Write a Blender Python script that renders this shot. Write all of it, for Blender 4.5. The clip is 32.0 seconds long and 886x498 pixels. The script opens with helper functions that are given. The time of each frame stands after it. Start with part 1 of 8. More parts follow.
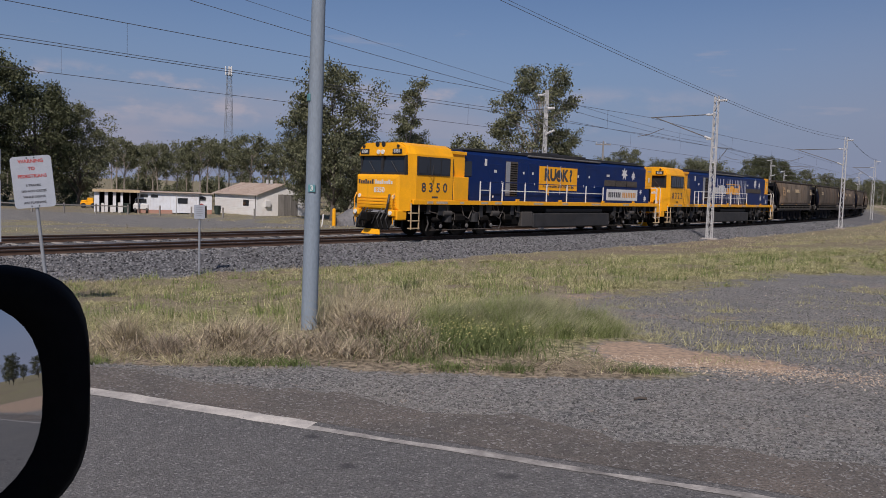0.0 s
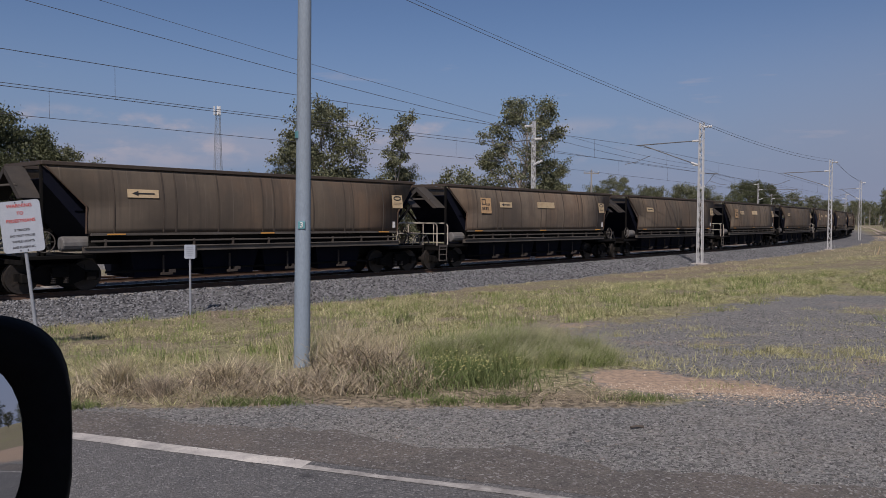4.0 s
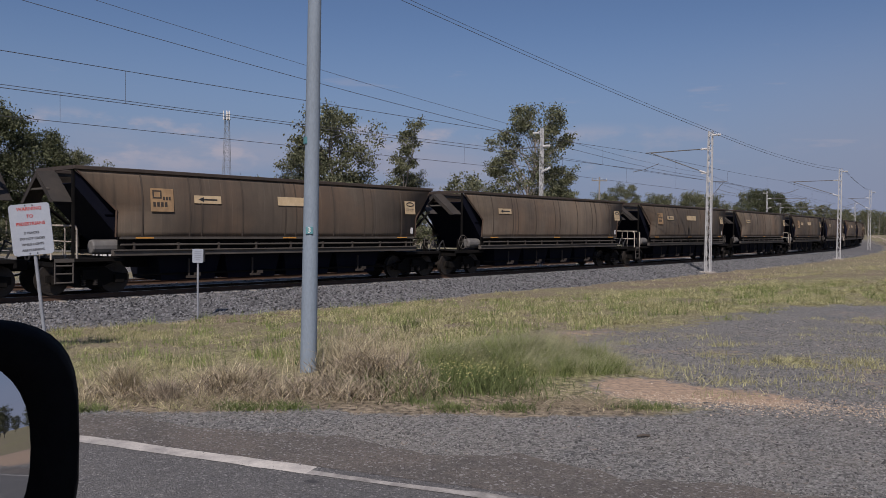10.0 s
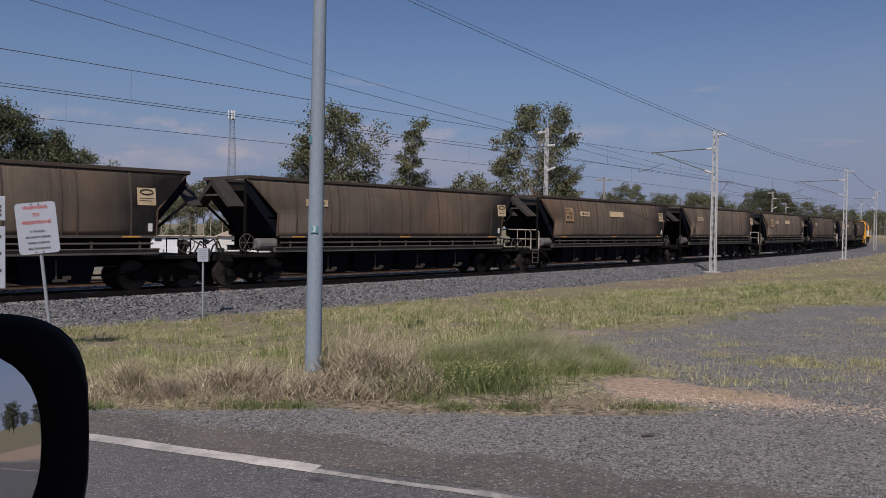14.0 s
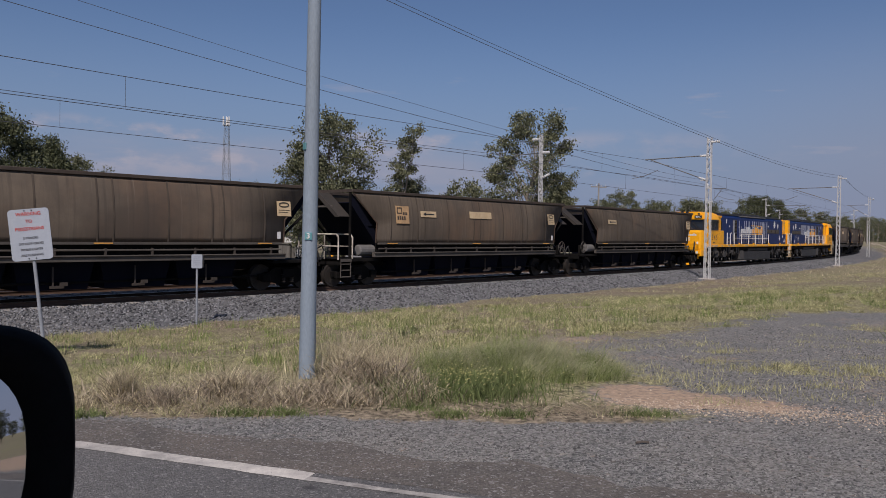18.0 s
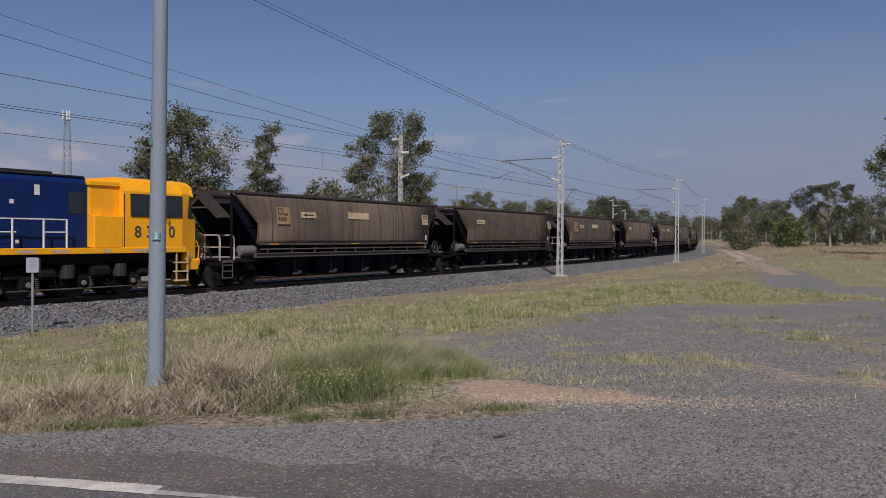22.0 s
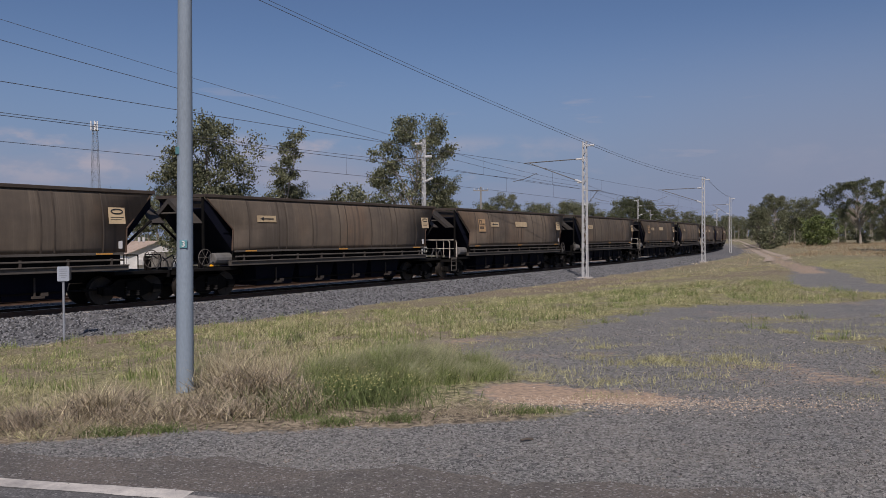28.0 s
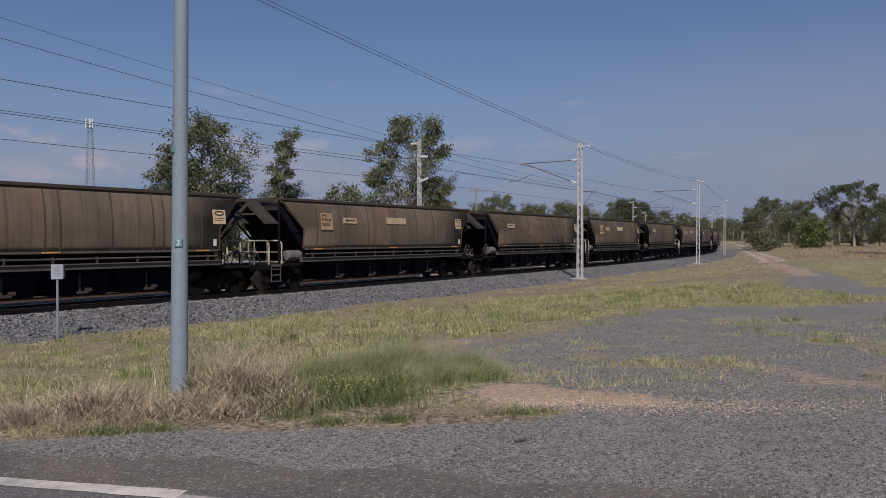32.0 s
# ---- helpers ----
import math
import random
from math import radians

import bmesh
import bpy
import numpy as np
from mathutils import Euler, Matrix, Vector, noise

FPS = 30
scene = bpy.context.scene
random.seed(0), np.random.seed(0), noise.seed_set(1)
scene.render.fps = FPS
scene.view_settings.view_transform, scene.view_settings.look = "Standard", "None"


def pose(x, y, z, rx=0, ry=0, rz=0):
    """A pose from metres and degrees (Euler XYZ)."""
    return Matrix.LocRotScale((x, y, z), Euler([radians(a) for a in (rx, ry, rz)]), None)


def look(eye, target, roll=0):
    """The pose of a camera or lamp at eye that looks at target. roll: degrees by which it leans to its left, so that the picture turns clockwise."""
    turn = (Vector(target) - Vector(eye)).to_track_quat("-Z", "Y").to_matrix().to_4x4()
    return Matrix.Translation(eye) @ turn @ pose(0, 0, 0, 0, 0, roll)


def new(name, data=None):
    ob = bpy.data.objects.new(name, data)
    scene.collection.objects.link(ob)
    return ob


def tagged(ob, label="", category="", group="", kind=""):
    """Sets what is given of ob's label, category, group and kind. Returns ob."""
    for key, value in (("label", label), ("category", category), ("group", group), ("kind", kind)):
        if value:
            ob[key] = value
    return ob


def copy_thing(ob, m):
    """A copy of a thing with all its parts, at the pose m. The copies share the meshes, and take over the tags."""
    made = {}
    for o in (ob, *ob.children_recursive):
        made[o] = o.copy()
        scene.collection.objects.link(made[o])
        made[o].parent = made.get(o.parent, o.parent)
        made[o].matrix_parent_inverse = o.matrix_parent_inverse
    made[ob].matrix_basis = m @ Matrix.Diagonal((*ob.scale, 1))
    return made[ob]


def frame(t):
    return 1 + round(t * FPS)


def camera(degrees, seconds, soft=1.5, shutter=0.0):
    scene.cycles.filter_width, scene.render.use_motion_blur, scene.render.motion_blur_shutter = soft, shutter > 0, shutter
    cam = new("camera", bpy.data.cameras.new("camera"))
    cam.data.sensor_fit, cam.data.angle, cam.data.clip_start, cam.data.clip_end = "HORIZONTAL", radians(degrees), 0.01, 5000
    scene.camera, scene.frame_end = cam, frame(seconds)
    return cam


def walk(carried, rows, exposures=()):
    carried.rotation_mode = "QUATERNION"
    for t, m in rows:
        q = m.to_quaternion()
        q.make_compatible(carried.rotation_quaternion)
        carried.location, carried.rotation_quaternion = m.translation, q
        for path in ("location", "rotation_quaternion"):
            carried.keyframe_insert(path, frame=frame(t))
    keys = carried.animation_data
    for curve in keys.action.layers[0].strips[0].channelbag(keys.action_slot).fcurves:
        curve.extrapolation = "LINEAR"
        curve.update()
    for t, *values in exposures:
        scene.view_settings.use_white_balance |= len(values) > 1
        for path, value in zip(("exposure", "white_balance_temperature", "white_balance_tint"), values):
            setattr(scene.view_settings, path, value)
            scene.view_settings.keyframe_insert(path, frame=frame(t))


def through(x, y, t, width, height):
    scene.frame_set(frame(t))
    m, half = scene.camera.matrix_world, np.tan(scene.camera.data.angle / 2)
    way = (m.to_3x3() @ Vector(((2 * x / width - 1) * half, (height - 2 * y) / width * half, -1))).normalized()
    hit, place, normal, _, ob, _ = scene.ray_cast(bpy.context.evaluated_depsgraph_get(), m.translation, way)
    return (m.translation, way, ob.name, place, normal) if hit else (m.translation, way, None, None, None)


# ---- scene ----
from itertools import product

cam = camera(58.5, 32.0, soft=0.75)
PATH = [
    (0, pose(-0.019, -0.006, 1.646, 85.63, -1.87, -0.00)),
    (0.5, pose(-0.011, 0.007, 1.650, 85.83, -1.20, -0.04)),
    (1, pose(-0.010, 0.002, 1.655, 86.40, 0.05, -0.14)),
    (1.5, pose(-0.010, 0.022, 1.649, 86.72, 0.54, -0.36)),
    (2, pose(-0.008, 0.022, 1.645, 87.02, 0.48, -0.77)),
    (2.5, pose(-0.007, 0.007, 1.649, 87.31, 0.27, -0.96)),
    (3, pose(-0.010, 0.000, 1.650, 87.59, 0.05, -1.00)),
    (3.5, pose(-0.010, -0.002, 1.649, 87.82, -0.12, -0.89)),
    (5.5, pose(-0.009, -0.011, 1.651, 88.37, -0.57, 0.09)),
    (6, pose(-0.012, -0.011, 1.653, 88.46, -0.66, 0.21)),
    (6.5, pose(-0.011, -0.005, 1.652, 88.50, -0.68, 0.20)),
    (7, pose(-0.009, -0.003, 1.649, 88.54, -0.63, 0.18)),
    (7.5, pose(-0.008, -0.007, 1.651, 88.59, -0.65, 0.20)),
    (8, pose(-0.011, -0.007, 1.650, 88.59, -0.63, 0.10)),
    (8.5, pose(-0.009, -0.006, 1.650, 88.59, -0.62, -0.01)),
    (9, pose(-0.010, -0.009, 1.648, 88.59, -0.65, -0.05)),
    (9.5, pose(-0.009, -0.004, 1.648, 88.54, -0.66, -0.09)),
    (10, pose(-0.010, -0.005, 1.652, 88.44, -0.72, -0.14)),
    (10.5, pose(-0.009, -0.007, 1.648, 88.42, -0.74, -0.10)),
    (11, pose(-0.009, -0.014, 1.650, 88.42, -0.76, -0.09)),
    (11.5, pose(-0.011, -0.010, 1.650, 88.42, -0.78, -0.04)),
    (12, pose(-0.010, -0.012, 1.651, 88.40, -0.75, 0.00)),
    (12.5, pose(-0.010, -0.014, 1.651, 88.40, -0.81, 0.05)),
    (13, pose(-0.011, -0.017, 1.651, 88.37, -0.83, 0.10)),
    (13.5, pose(-0.009, -0.016, 1.652, 88.34, -0.80, 0.17)),
    (14, pose(-0.012, -0.011, 1.649, 88.40, -0.81, 0.19)),
    (14.5, pose(-0.011, -0.010, 1.651, 88.54, -0.75, 0.22)),
    (16.5, pose(-0.010, -0.017, 1.650, 88.80, -0.71, 0.35)),
    (17, pose(-0.009, -0.007, 1.652, 88.81, -0.72, 0.32)),
    (17.5, pose(-0.008, -0.008, 1.651, 88.89, -0.73, 0.10)),
    (18, pose(-0.007, -0.007, 1.652, 88.88, -0.84, -0.19)),
    (18.5, pose(0.000, 0.011, 1.646, 88.99, -0.79, -0.75)),
    (19, pose(0.015, 0.028, 1.656, 89.33, -0.79, -4.50)),
    (19.5, pose(0.026, 0.072, 1.646, 89.58, -0.43, -10.62)),
    (20, pose(0.037, 0.080, 1.640, 89.39, -0.71, -11.46)),
    (20.5, pose(0.034, 0.084, 1.630, 89.27, -0.92, -11.60)),
    (21, pose(0.027, 0.068, 1.638, 89.04, -0.95, -11.46)),
    (21.5, pose(0.024, 0.056, 1.639, 89.04, -0.76, -10.70)),
    (22, pose(0.020, 0.043, 1.639, 89.01, -0.50, -10.25)),
    (22.5, pose(0.014, 0.030, 1.642, 88.98, -0.47, -9.69)),
    (23, pose(0.016, 0.034, 1.642, 88.98, -0.36, -9.34)),
    (23.5, pose(0.014, 0.035, 1.641, 89.04, -0.20, -8.84)),
    (24, pose(0.015, 0.030, 1.644, 89.10, 0.02, -8.39)),
    (24.5, pose(0.016, 0.032, 1.644, 89.17, 0.14, -8.03)),
    (25, pose(0.018, 0.026, 1.647, 89.20, 0.21, -7.93)),
    (25.5, pose(0.021, 0.039, 1.643, 89.28, 0.39, -7.95)),
    (27.5, pose(0.017, 0.041, 1.643, 89.29, 0.39, -8.35)),
    (28, pose(0.019, 0.038, 1.643, 89.25, 0.34, -8.50)),
    (28.5, pose(0.018, 0.038, 1.644, 89.24, 0.29, -8.55)),
    (29, pose(0.018, 0.034, 1.644, 89.20, 0.27, -8.61)),
    (29.5, pose(0.021, 0.033, 1.644, 89.17, 0.19, -8.63)),
    (30, pose(0.020, 0.046, 1.637, 89.15, 0.13, -8.63)),
    (30.5, pose(0.018, 0.039, 1.642, 89.18, 0.09, -8.75)),
    (31, pose(0.017, 0.040, 1.641, 89.20, 0.06, -8.78)),
    (31.5, pose(0.019, 0.037, 1.640, 89.25, 0.08, -8.81)),
    (32, pose(0.017, 0.031, 1.647, 89.26, -0.03, -8.85)),
]
walk(cam, PATH, [(0, 0.0, 6550, 20), (32, 0.0, 6550, 20)])

# ---------------------------------------------------------------- light
SUN_EL, SUN_AZ = radians(46), radians(187)      # azimuth clockwise from +y
world = bpy.data.worlds.new("world")
scene.world = world
world.use_nodes = True


def node(tree, kind, **values):
    n = tree.nodes.new(kind)
    for key, value in values.items():
        if key in n.inputs:
            n.inputs[key].default_value = value
    return n


def build_world():
    t = world.node_tree
    bg = t.nodes["Background"]
    sky = t.nodes.new("ShaderNodeTexSky")
    sky.sky_type, sky.sun_disc = "NISHITA", False
    sky.sun_elevation, sky.sun_rotation = SUN_EL, SUN_AZ
    sky.air_density, sky.dust_density, sky.ozone_density = 1.0, 0.4, 6.5
    geo = t.nodes.new("ShaderNodeTexCoord")
    sep = t.nodes.new("ShaderNodeSeparateXYZ")
    t.links.new(geo.outputs["Generated"], sep.inputs[0])

    def ranged(source, lo, hi, a=0.0, b=1.0, soft=True):
        r = t.nodes.new("ShaderNodeMapRange")
        r.interpolation_type = "SMOOTHSTEP" if soft else "LINEAR"
        for key, value in (("From Min", lo), ("From Max", hi), ("To Min", a), ("To Max", b)):
            r.inputs[key].default_value = value
        t.links.new(source, r.inputs["Value"])
        return r.outputs[0]

    def times(*sources):
        out = sources[0]
        for other in sources[1:]:
            m = t.nodes.new("ShaderNodeMath")
            m.operation = "MULTIPLY"
            t.links.new(out, m.inputs[0])
            t.links.new(other, m.inputs[1])
            out = m.outputs[0]
        return out

    def clouds(stretch, shift, scale, detail, lo, hi):
        mp = t.nodes.new("ShaderNodeMapping")
        mp.inputs["Scale"].default_value, mp.inputs["Location"].default_value = stretch, shift
        nz = node(t, "ShaderNodeTexNoise", Scale=scale, Detail=detail, Roughness=0.55)
        t.links.new(geo.outputs["Generated"], mp.inputs["Vector"])
        t.links.new(mp.outputs[0], nz.inputs["Vector"])
        return ranged(nz.outputs["Fac"], lo, hi)

    def over(base, colour, factor):
        x = t.nodes.new("ShaderNodeMix")
        x.data_type = "RGBA"
        x.inputs["B"].default_value = (*colour, 1)
        t.links.new(factor, x.inputs["Factor"])
        t.links.new(base, x.inputs["A"])
        return x.outputs["Result"]

    aside = ranged(sep.outputs["X"], 0.42, -0.10, 0.12, 1.0)      # more cloud to the west than over the road
    veil = times(clouds((3.0, 3.0, 15.0), (0.3, 0.0, 0.0), 1.0, 4.0, 0.36, 0.66), ranged(sep.outputs["Z"], 0.135, 0.075, 0.0, 0.62), aside)
    puffs = times(clouds((11.0, 11.0, 26.0), (4.6, 1.3, 2.2), 1.0, 6.0, 0.49, 0.66), ranged(sep.outputs["Z"], 0.135, 0.112), ranged(sep.outputs["Z"], 0.05, 0.105, 0.10, 0.85), aside)
    wisps = times(clouds((9.0, 9.0, 60.0), (1.7, 0.4, 5.0), 1.0, 4.0, 0.64, 0.76), ranged(sep.outputs["Z"], 0.25, 0.16, 0.0, 0.25))
    # summer haze near the horizon
    out = over(sky.outputs[0], (2.76, 3.85, 5.78), ranged(sep.outputs["Z"], 0.27, 0.0, 0.0, 0.97))
    dusty = times(ranged(sep.outputs["X"], 0.15, 0.62), ranged(sep.outputs["Z"], 0.30, 0.02, 0.0, 0.75))
    out = over(out, (3.58, 4.12, 5.38), dusty)
    out = over(out, (5.1, 5.15, 6.0), veil)
    out = over(out, (5.6, 5.6, 6.3), wisps)
    out = over(out, (6.3, 6.0, 6.5), puffs)
    t.links.new(out, bg.inputs["Color"])
    bg.inputs["Strength"].default_value = 0.064


build_world()
sun = new("sun", bpy.data.lights.new("sun", "SUN"))
sun.data.energy, sun.data.angle, sun.data.color = 3.75, radians(0.55), (1.0, 0.96, 0.87)
sun.matrix_world = look((60 * math.sin(SUN_AZ), 60 * math.cos(SUN_AZ), 60 * math.tan(SUN_EL)), (0, 0, 0))
scene.view_settings.exposure = 0.0


# ---------------------------------------------------------------- materials
def surf(name, a, b=None, scale=6.0, rough=0.8, bump=0.25, fine=60.0, metal=0.0, stain=None, stain_scale=0.6,
         stain_amount=0.5, stretch=(1, 1, 1), vary=0.0, coords="Object", spec=0.35):
    """A two-scale weathered surface: a and b mixed by grain, stain laid over in large patches."""
    m = bpy.data.materials.new(name)
    m.use_nodes = True
    t = m.node_tree
    p = t.nodes["Principled BSDF"]
    b = b or tuple(c * 0.8 for c in a)
    tc = t.nodes.new("ShaderNodeTexCoord")
    mp = t.nodes.new("ShaderNodeMapping")
    mp.inputs["Scale"].default_value = stretch
    info = t.nodes.new("ShaderNodeObjectInfo")
    sh = t.nodes.new("ShaderNodeVectorMath")
    sh.operation = "SCALE"
    sh.inputs["Scale"].default_value = 37.0 if coords == "Object" else 0.0
    comb = t.nodes.new("ShaderNodeCombineXYZ")
    for i in range(3):
        t.links.new(info.outputs["Random"], comb.inputs[i])
    t.links.new(comb.outputs[0], sh.inputs[0])
    t.links.new(tc.outputs[coords], mp.inputs["Vector"])
    t.links.new(sh.outputs[0], mp.inputs["Location"])
    n1 = node(t, "ShaderNodeTexNoise", Scale=scale, Detail=4.0, Roughness=0.6)
    n2 = node(t, "ShaderNodeTexNoise", Scale=fine, Detail=3.0, Roughness=0.6)
    for n in (n1, n2):
        t.links.new(mp.outputs[0], n.inputs["Vector"])
    r1 = t.nodes.new("ShaderNodeMapRange")
    r1.inputs["From Min"].default_value, r1.inputs["From Max"].default_value = 0.3, 0.7
    t.links.new(n1.outputs["Fac"], r1.inputs["Value"])
    mx = t.nodes.new("ShaderNodeMix")
    mx.data_type = "RGBA"
    mx.inputs["A"].default_value, mx.inputs["B"].default_value = (*a, 1), (*b, 1)
    t.links.new(r1.outputs[0], mx.inputs["Factor"])
    out = mx.outputs["Result"]
    if stain:
        n3 = node(t, "ShaderNodeTexNoise", Scale=stain_scale, Detail=5.0, Roughness=0.65)
        t.links.new(mp.outputs[0], n3.inputs["Vector"])
        r3 = t.nodes.new("ShaderNodeMapRange")
        r3.inputs["From Min"].default_value, r3.inputs["From Max"].default_value = 0.42, 0.68
        r3.inputs["To Max"].default_value = stain_amount
        t.links.new(n3.outputs["Fac"], r3.inputs["Value"])
        m3 = t.nodes.new("ShaderNodeMix")
        m3.data_type = "RGBA"
        m3.inputs["B"].default_value = (*stain, 1)
        t.links.new(r3.outputs[0], m3.inputs["Factor"])
        t.links.new(out, m3.inputs["A"])
        out = m3.outputs["Result"]
    hsv = t.nodes.new("ShaderNodeHueSaturation")
    r2 = t.nodes.new("ShaderNodeMapRange")
    r2.inputs["From Min"].default_value, r2.inputs["From Max"].default_value = 0.25, 0.75
    r2.inputs["To Min"].default_value, r2.inputs["To Max"].default_value = (0.88, 1.12) if bump < 0.7 else (0.55, 1.5)
    t.links.new(n2.outputs["Fac"], r2.inputs["Value"])
    val = r2.outputs[0]
    if vary:
        rv = t.nodes.new("ShaderNodeMapRange")
        rv.inputs["To Min"].default_value, rv.inputs["To Max"].default_value = 1 - vary, 1 + vary
        t.links.new(info.outputs["Random"], rv.inputs["Value"])
        mv = t.nodes.new("ShaderNodeMath")
        mv.operation = "MULTIPLY"
        t.links.new(val, mv.inputs[0])
        t.links.new(rv.outputs[0], mv.inputs[1])
        val = mv.outputs[0]
    t.links.new(val, hsv.inputs["Value"])
    t.links.new(out, hsv.inputs["Color"])
    t.links.new(hsv.outputs[0], p.inputs["Base Color"])
    p.inputs["Roughness"].default_value, p.inputs["Metallic"].default_value = rough, metal
    p.inputs["Specular IOR Level"].default_value = spec
    if bump:
        bp = node(t, "ShaderNodeBump", Strength=bump, Distance=0.02)
        t.links.new(n2.outputs["Fac"], bp.inputs["Height"])
        t.links.new(bp.outputs[0], p.inputs["Normal"])
    return m


def foliage(name, a, b, rough=0.55, through=0.22, patch=0.9, tuft=3.2):
    """Leaves and blades: colour by island, some light passes through."""
    m = bpy.data.materials.new(name)
    m.use_nodes = True
    t = m.node_tree
    p = t.nodes["Principled BSDF"]
    geo = t.nodes.new("ShaderNodeNewGeometry")
    mx = t.nodes.new("ShaderNodeMix")
    mx.data_type = "RGBA"
    mx.inputs["A"].default_value, mx.inputs["B"].default_value = (*a, 1), (*b, 1)
    tc = t.nodes.new("ShaderNodeTexCoord")
    nz = node(t, "ShaderNodeTexNoise", Scale=patch, Detail=4.0, Roughness=0.6)
    t.links.new(tc.outputs["Object"], nz.inputs["Vector"])
    wide = t.nodes.new("ShaderNodeMapRange")
    wide.inputs["From Min"].default_value, wide.inputs["From Max"].default_value = 0.3, 0.7
    t.links.new(nz.outputs["Fac"], wide.inputs["Value"])
    both = t.nodes.new("ShaderNodeMix")
    both.inputs["Factor"].default_value = 0.5
    t.links.new(geo.outputs["Random Per Island"], both.inputs["A"])
    t.links.new(wide.outputs[0], both.inputs["B"])
    t.links.new(both.outputs["Result"], mx.inputs["Factor"])
    hsv = t.nodes.new("ShaderNodeHueSaturation")
    clump = node(t, "ShaderNodeTexNoise", Scale=tuft, Detail=3.0, Roughness=0.6)
    t.links.new(tc.outputs["Object"], clump.inputs["Vector"])
    spread = t.nodes.new("ShaderNodeMapRange")
    spread.inputs["From Min"].default_value, spread.inputs["From Max"].default_value = 0.34, 0.66
    t.links.new(clump.outputs["Fac"], spread.inputs["Value"])
    some = t.nodes.new("ShaderNodeMix")
    some.inputs["Factor"].default_value = 0.55
    t.links.new(geo.outputs["Random Per Island"], some.inputs["A"])
    t.links.new(spread.outputs[0], some.inputs["B"])
    dim = t.nodes.new("ShaderNodeMapRange")
    dim.inputs["To Min"].default_value, dim.inputs["To Max"].default_value = 0.36, 1.52
    t.links.new(some.outputs["Result"], dim.inputs["Value"])
    t.links.new(dim.outputs[0], hsv.inputs["Value"])
    t.links.new(mx.outputs["Result"], hsv.inputs["Color"])
    t.links.new(hsv.outputs[0], p.inputs["Base Color"])
    p.inputs["Roughness"].default_value = rough
    p.inputs["Specular IOR Level"].default_value = 0.25
    tr = t.nodes.new("ShaderNodeBsdfTranslucent")
    t.links.new(hsv.outputs[0], tr.inputs["Color"])
    ms = t.nodes.new("ShaderNodeMixShader")
    ms.inputs[0].default_value = through
    out = t.nodes["Material Output"]
    t.links.new(p.outputs[0], ms.inputs[1])
    t.links.new(tr.outputs[0], ms.inputs[2])
    t.links.new(ms.outputs[0], out.inputs["Surface"])
    return m


M = {}
# Dark steels; base colour lowered further to deepen the shade under the train.
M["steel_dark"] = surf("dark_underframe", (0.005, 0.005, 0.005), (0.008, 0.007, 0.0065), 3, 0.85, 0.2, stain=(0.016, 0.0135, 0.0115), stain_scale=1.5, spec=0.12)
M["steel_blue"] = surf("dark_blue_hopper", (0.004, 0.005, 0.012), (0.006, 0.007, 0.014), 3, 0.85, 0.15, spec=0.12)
M["wagon"] = surf("weathered_brown_wagon_paint", (0.168, 0.132, 0.096), (0.124, 0.098, 0.074), 1.6, 0.8, 0.0, vary=0.32,
                  stain=(0.085, 0.068, 0.054), stain_scale=0.45, stain_amount=0.7, stretch=(1.6, 1, 0.45))
M["hood"] = surf("sooty_hood_plate", (0.042, 0.037, 0.033), (0.028, 0.025, 0.022), 2.5, 0.75, 0.1, vary=0.25, stain=(0.066, 0.053, 0.042), stain_scale=1.1)
M["cage"] = surf("dirty_white_tube", (0.58, 0.52, 0.44), (0.42, 0.37, 0.31), 3, 0.6, 0.05, stain=(0.05, 0.045, 0.04), stain_scale=1.6, stain_amount=0.95)
M["panel_faded"] = surf("faded_orange_panel", (0.44, 0.285, 0.15), (0.36, 0.225, 0.115), 4, 0.7, 0.05, stain=(0.20, 0.14, 0.09), stain_scale=2.0, vary=0.2)
M["wagon_rust"] = surf("rusty_wagon_edge", (0.10, 0.062, 0.04), (0.06, 0.04, 0.03), 3, 0.8, 0.2, vary=0.2)
M["rib"] = surf("grimy_weld_rib", (0.085, 0.066, 0.050), (0.052, 0.041, 0.033), 2.5, 0.8, 0.1, stretch=(1, 1, 0.5))
M["wagon_rim"] = surf("dark_wagon_rim", (0.042, 0.033, 0.027), (0.066, 0.049, 0.038), 4, 0.7, 0.15)
M["wagon_sill"] = surf("dusty_wagon_sill", (0.10, 0.088, 0.076), (0.06, 0.052, 0.045), 3, 0.7, 0.15, stretch=(0.4, 1, 1))
M["sill_brown"] = surf("brown_sill", (0.062, 0.050, 0.041), (0.042, 0.034, 0.029), 3, 0.8, 0.15, stretch=(0.4, 1, 1))
M["grey_steel"] = surf("grey_steel", (0.16, 0.155, 0.15), (0.11, 0.105, 0.10), 5, 0.6, 0.1)
M["wheel"] = surf("wheel_steel", (0.05, 0.042, 0.036), (0.03, 0.027, 0.025), 6, 0.55, 0.1, metal=0.4)
M["white"] = surf("white_paint", (0.66, 0.66, 0.64), (0.56, 0.55, 0.53), 3, 0.5, 0.05)
M["orange"] = surf("orange_marking", (0.62, 0.30, 0.06), (0.5, 0.24, 0.06), 4, 0.6, 0.05)
M["cream"] = surf("cream_label", (0.55, 0.43, 0.27), (0.46, 0.34, 0.2), 4, 0.6, 0.05, stain=(0.3, 0.22, 0.14), stain_scale=3, vary=0.15)
M["black"] = surf("black_paint", (0.02, 0.02, 0.022), (0.03, 0.03, 0.03), 5, 0.5, 0.05)
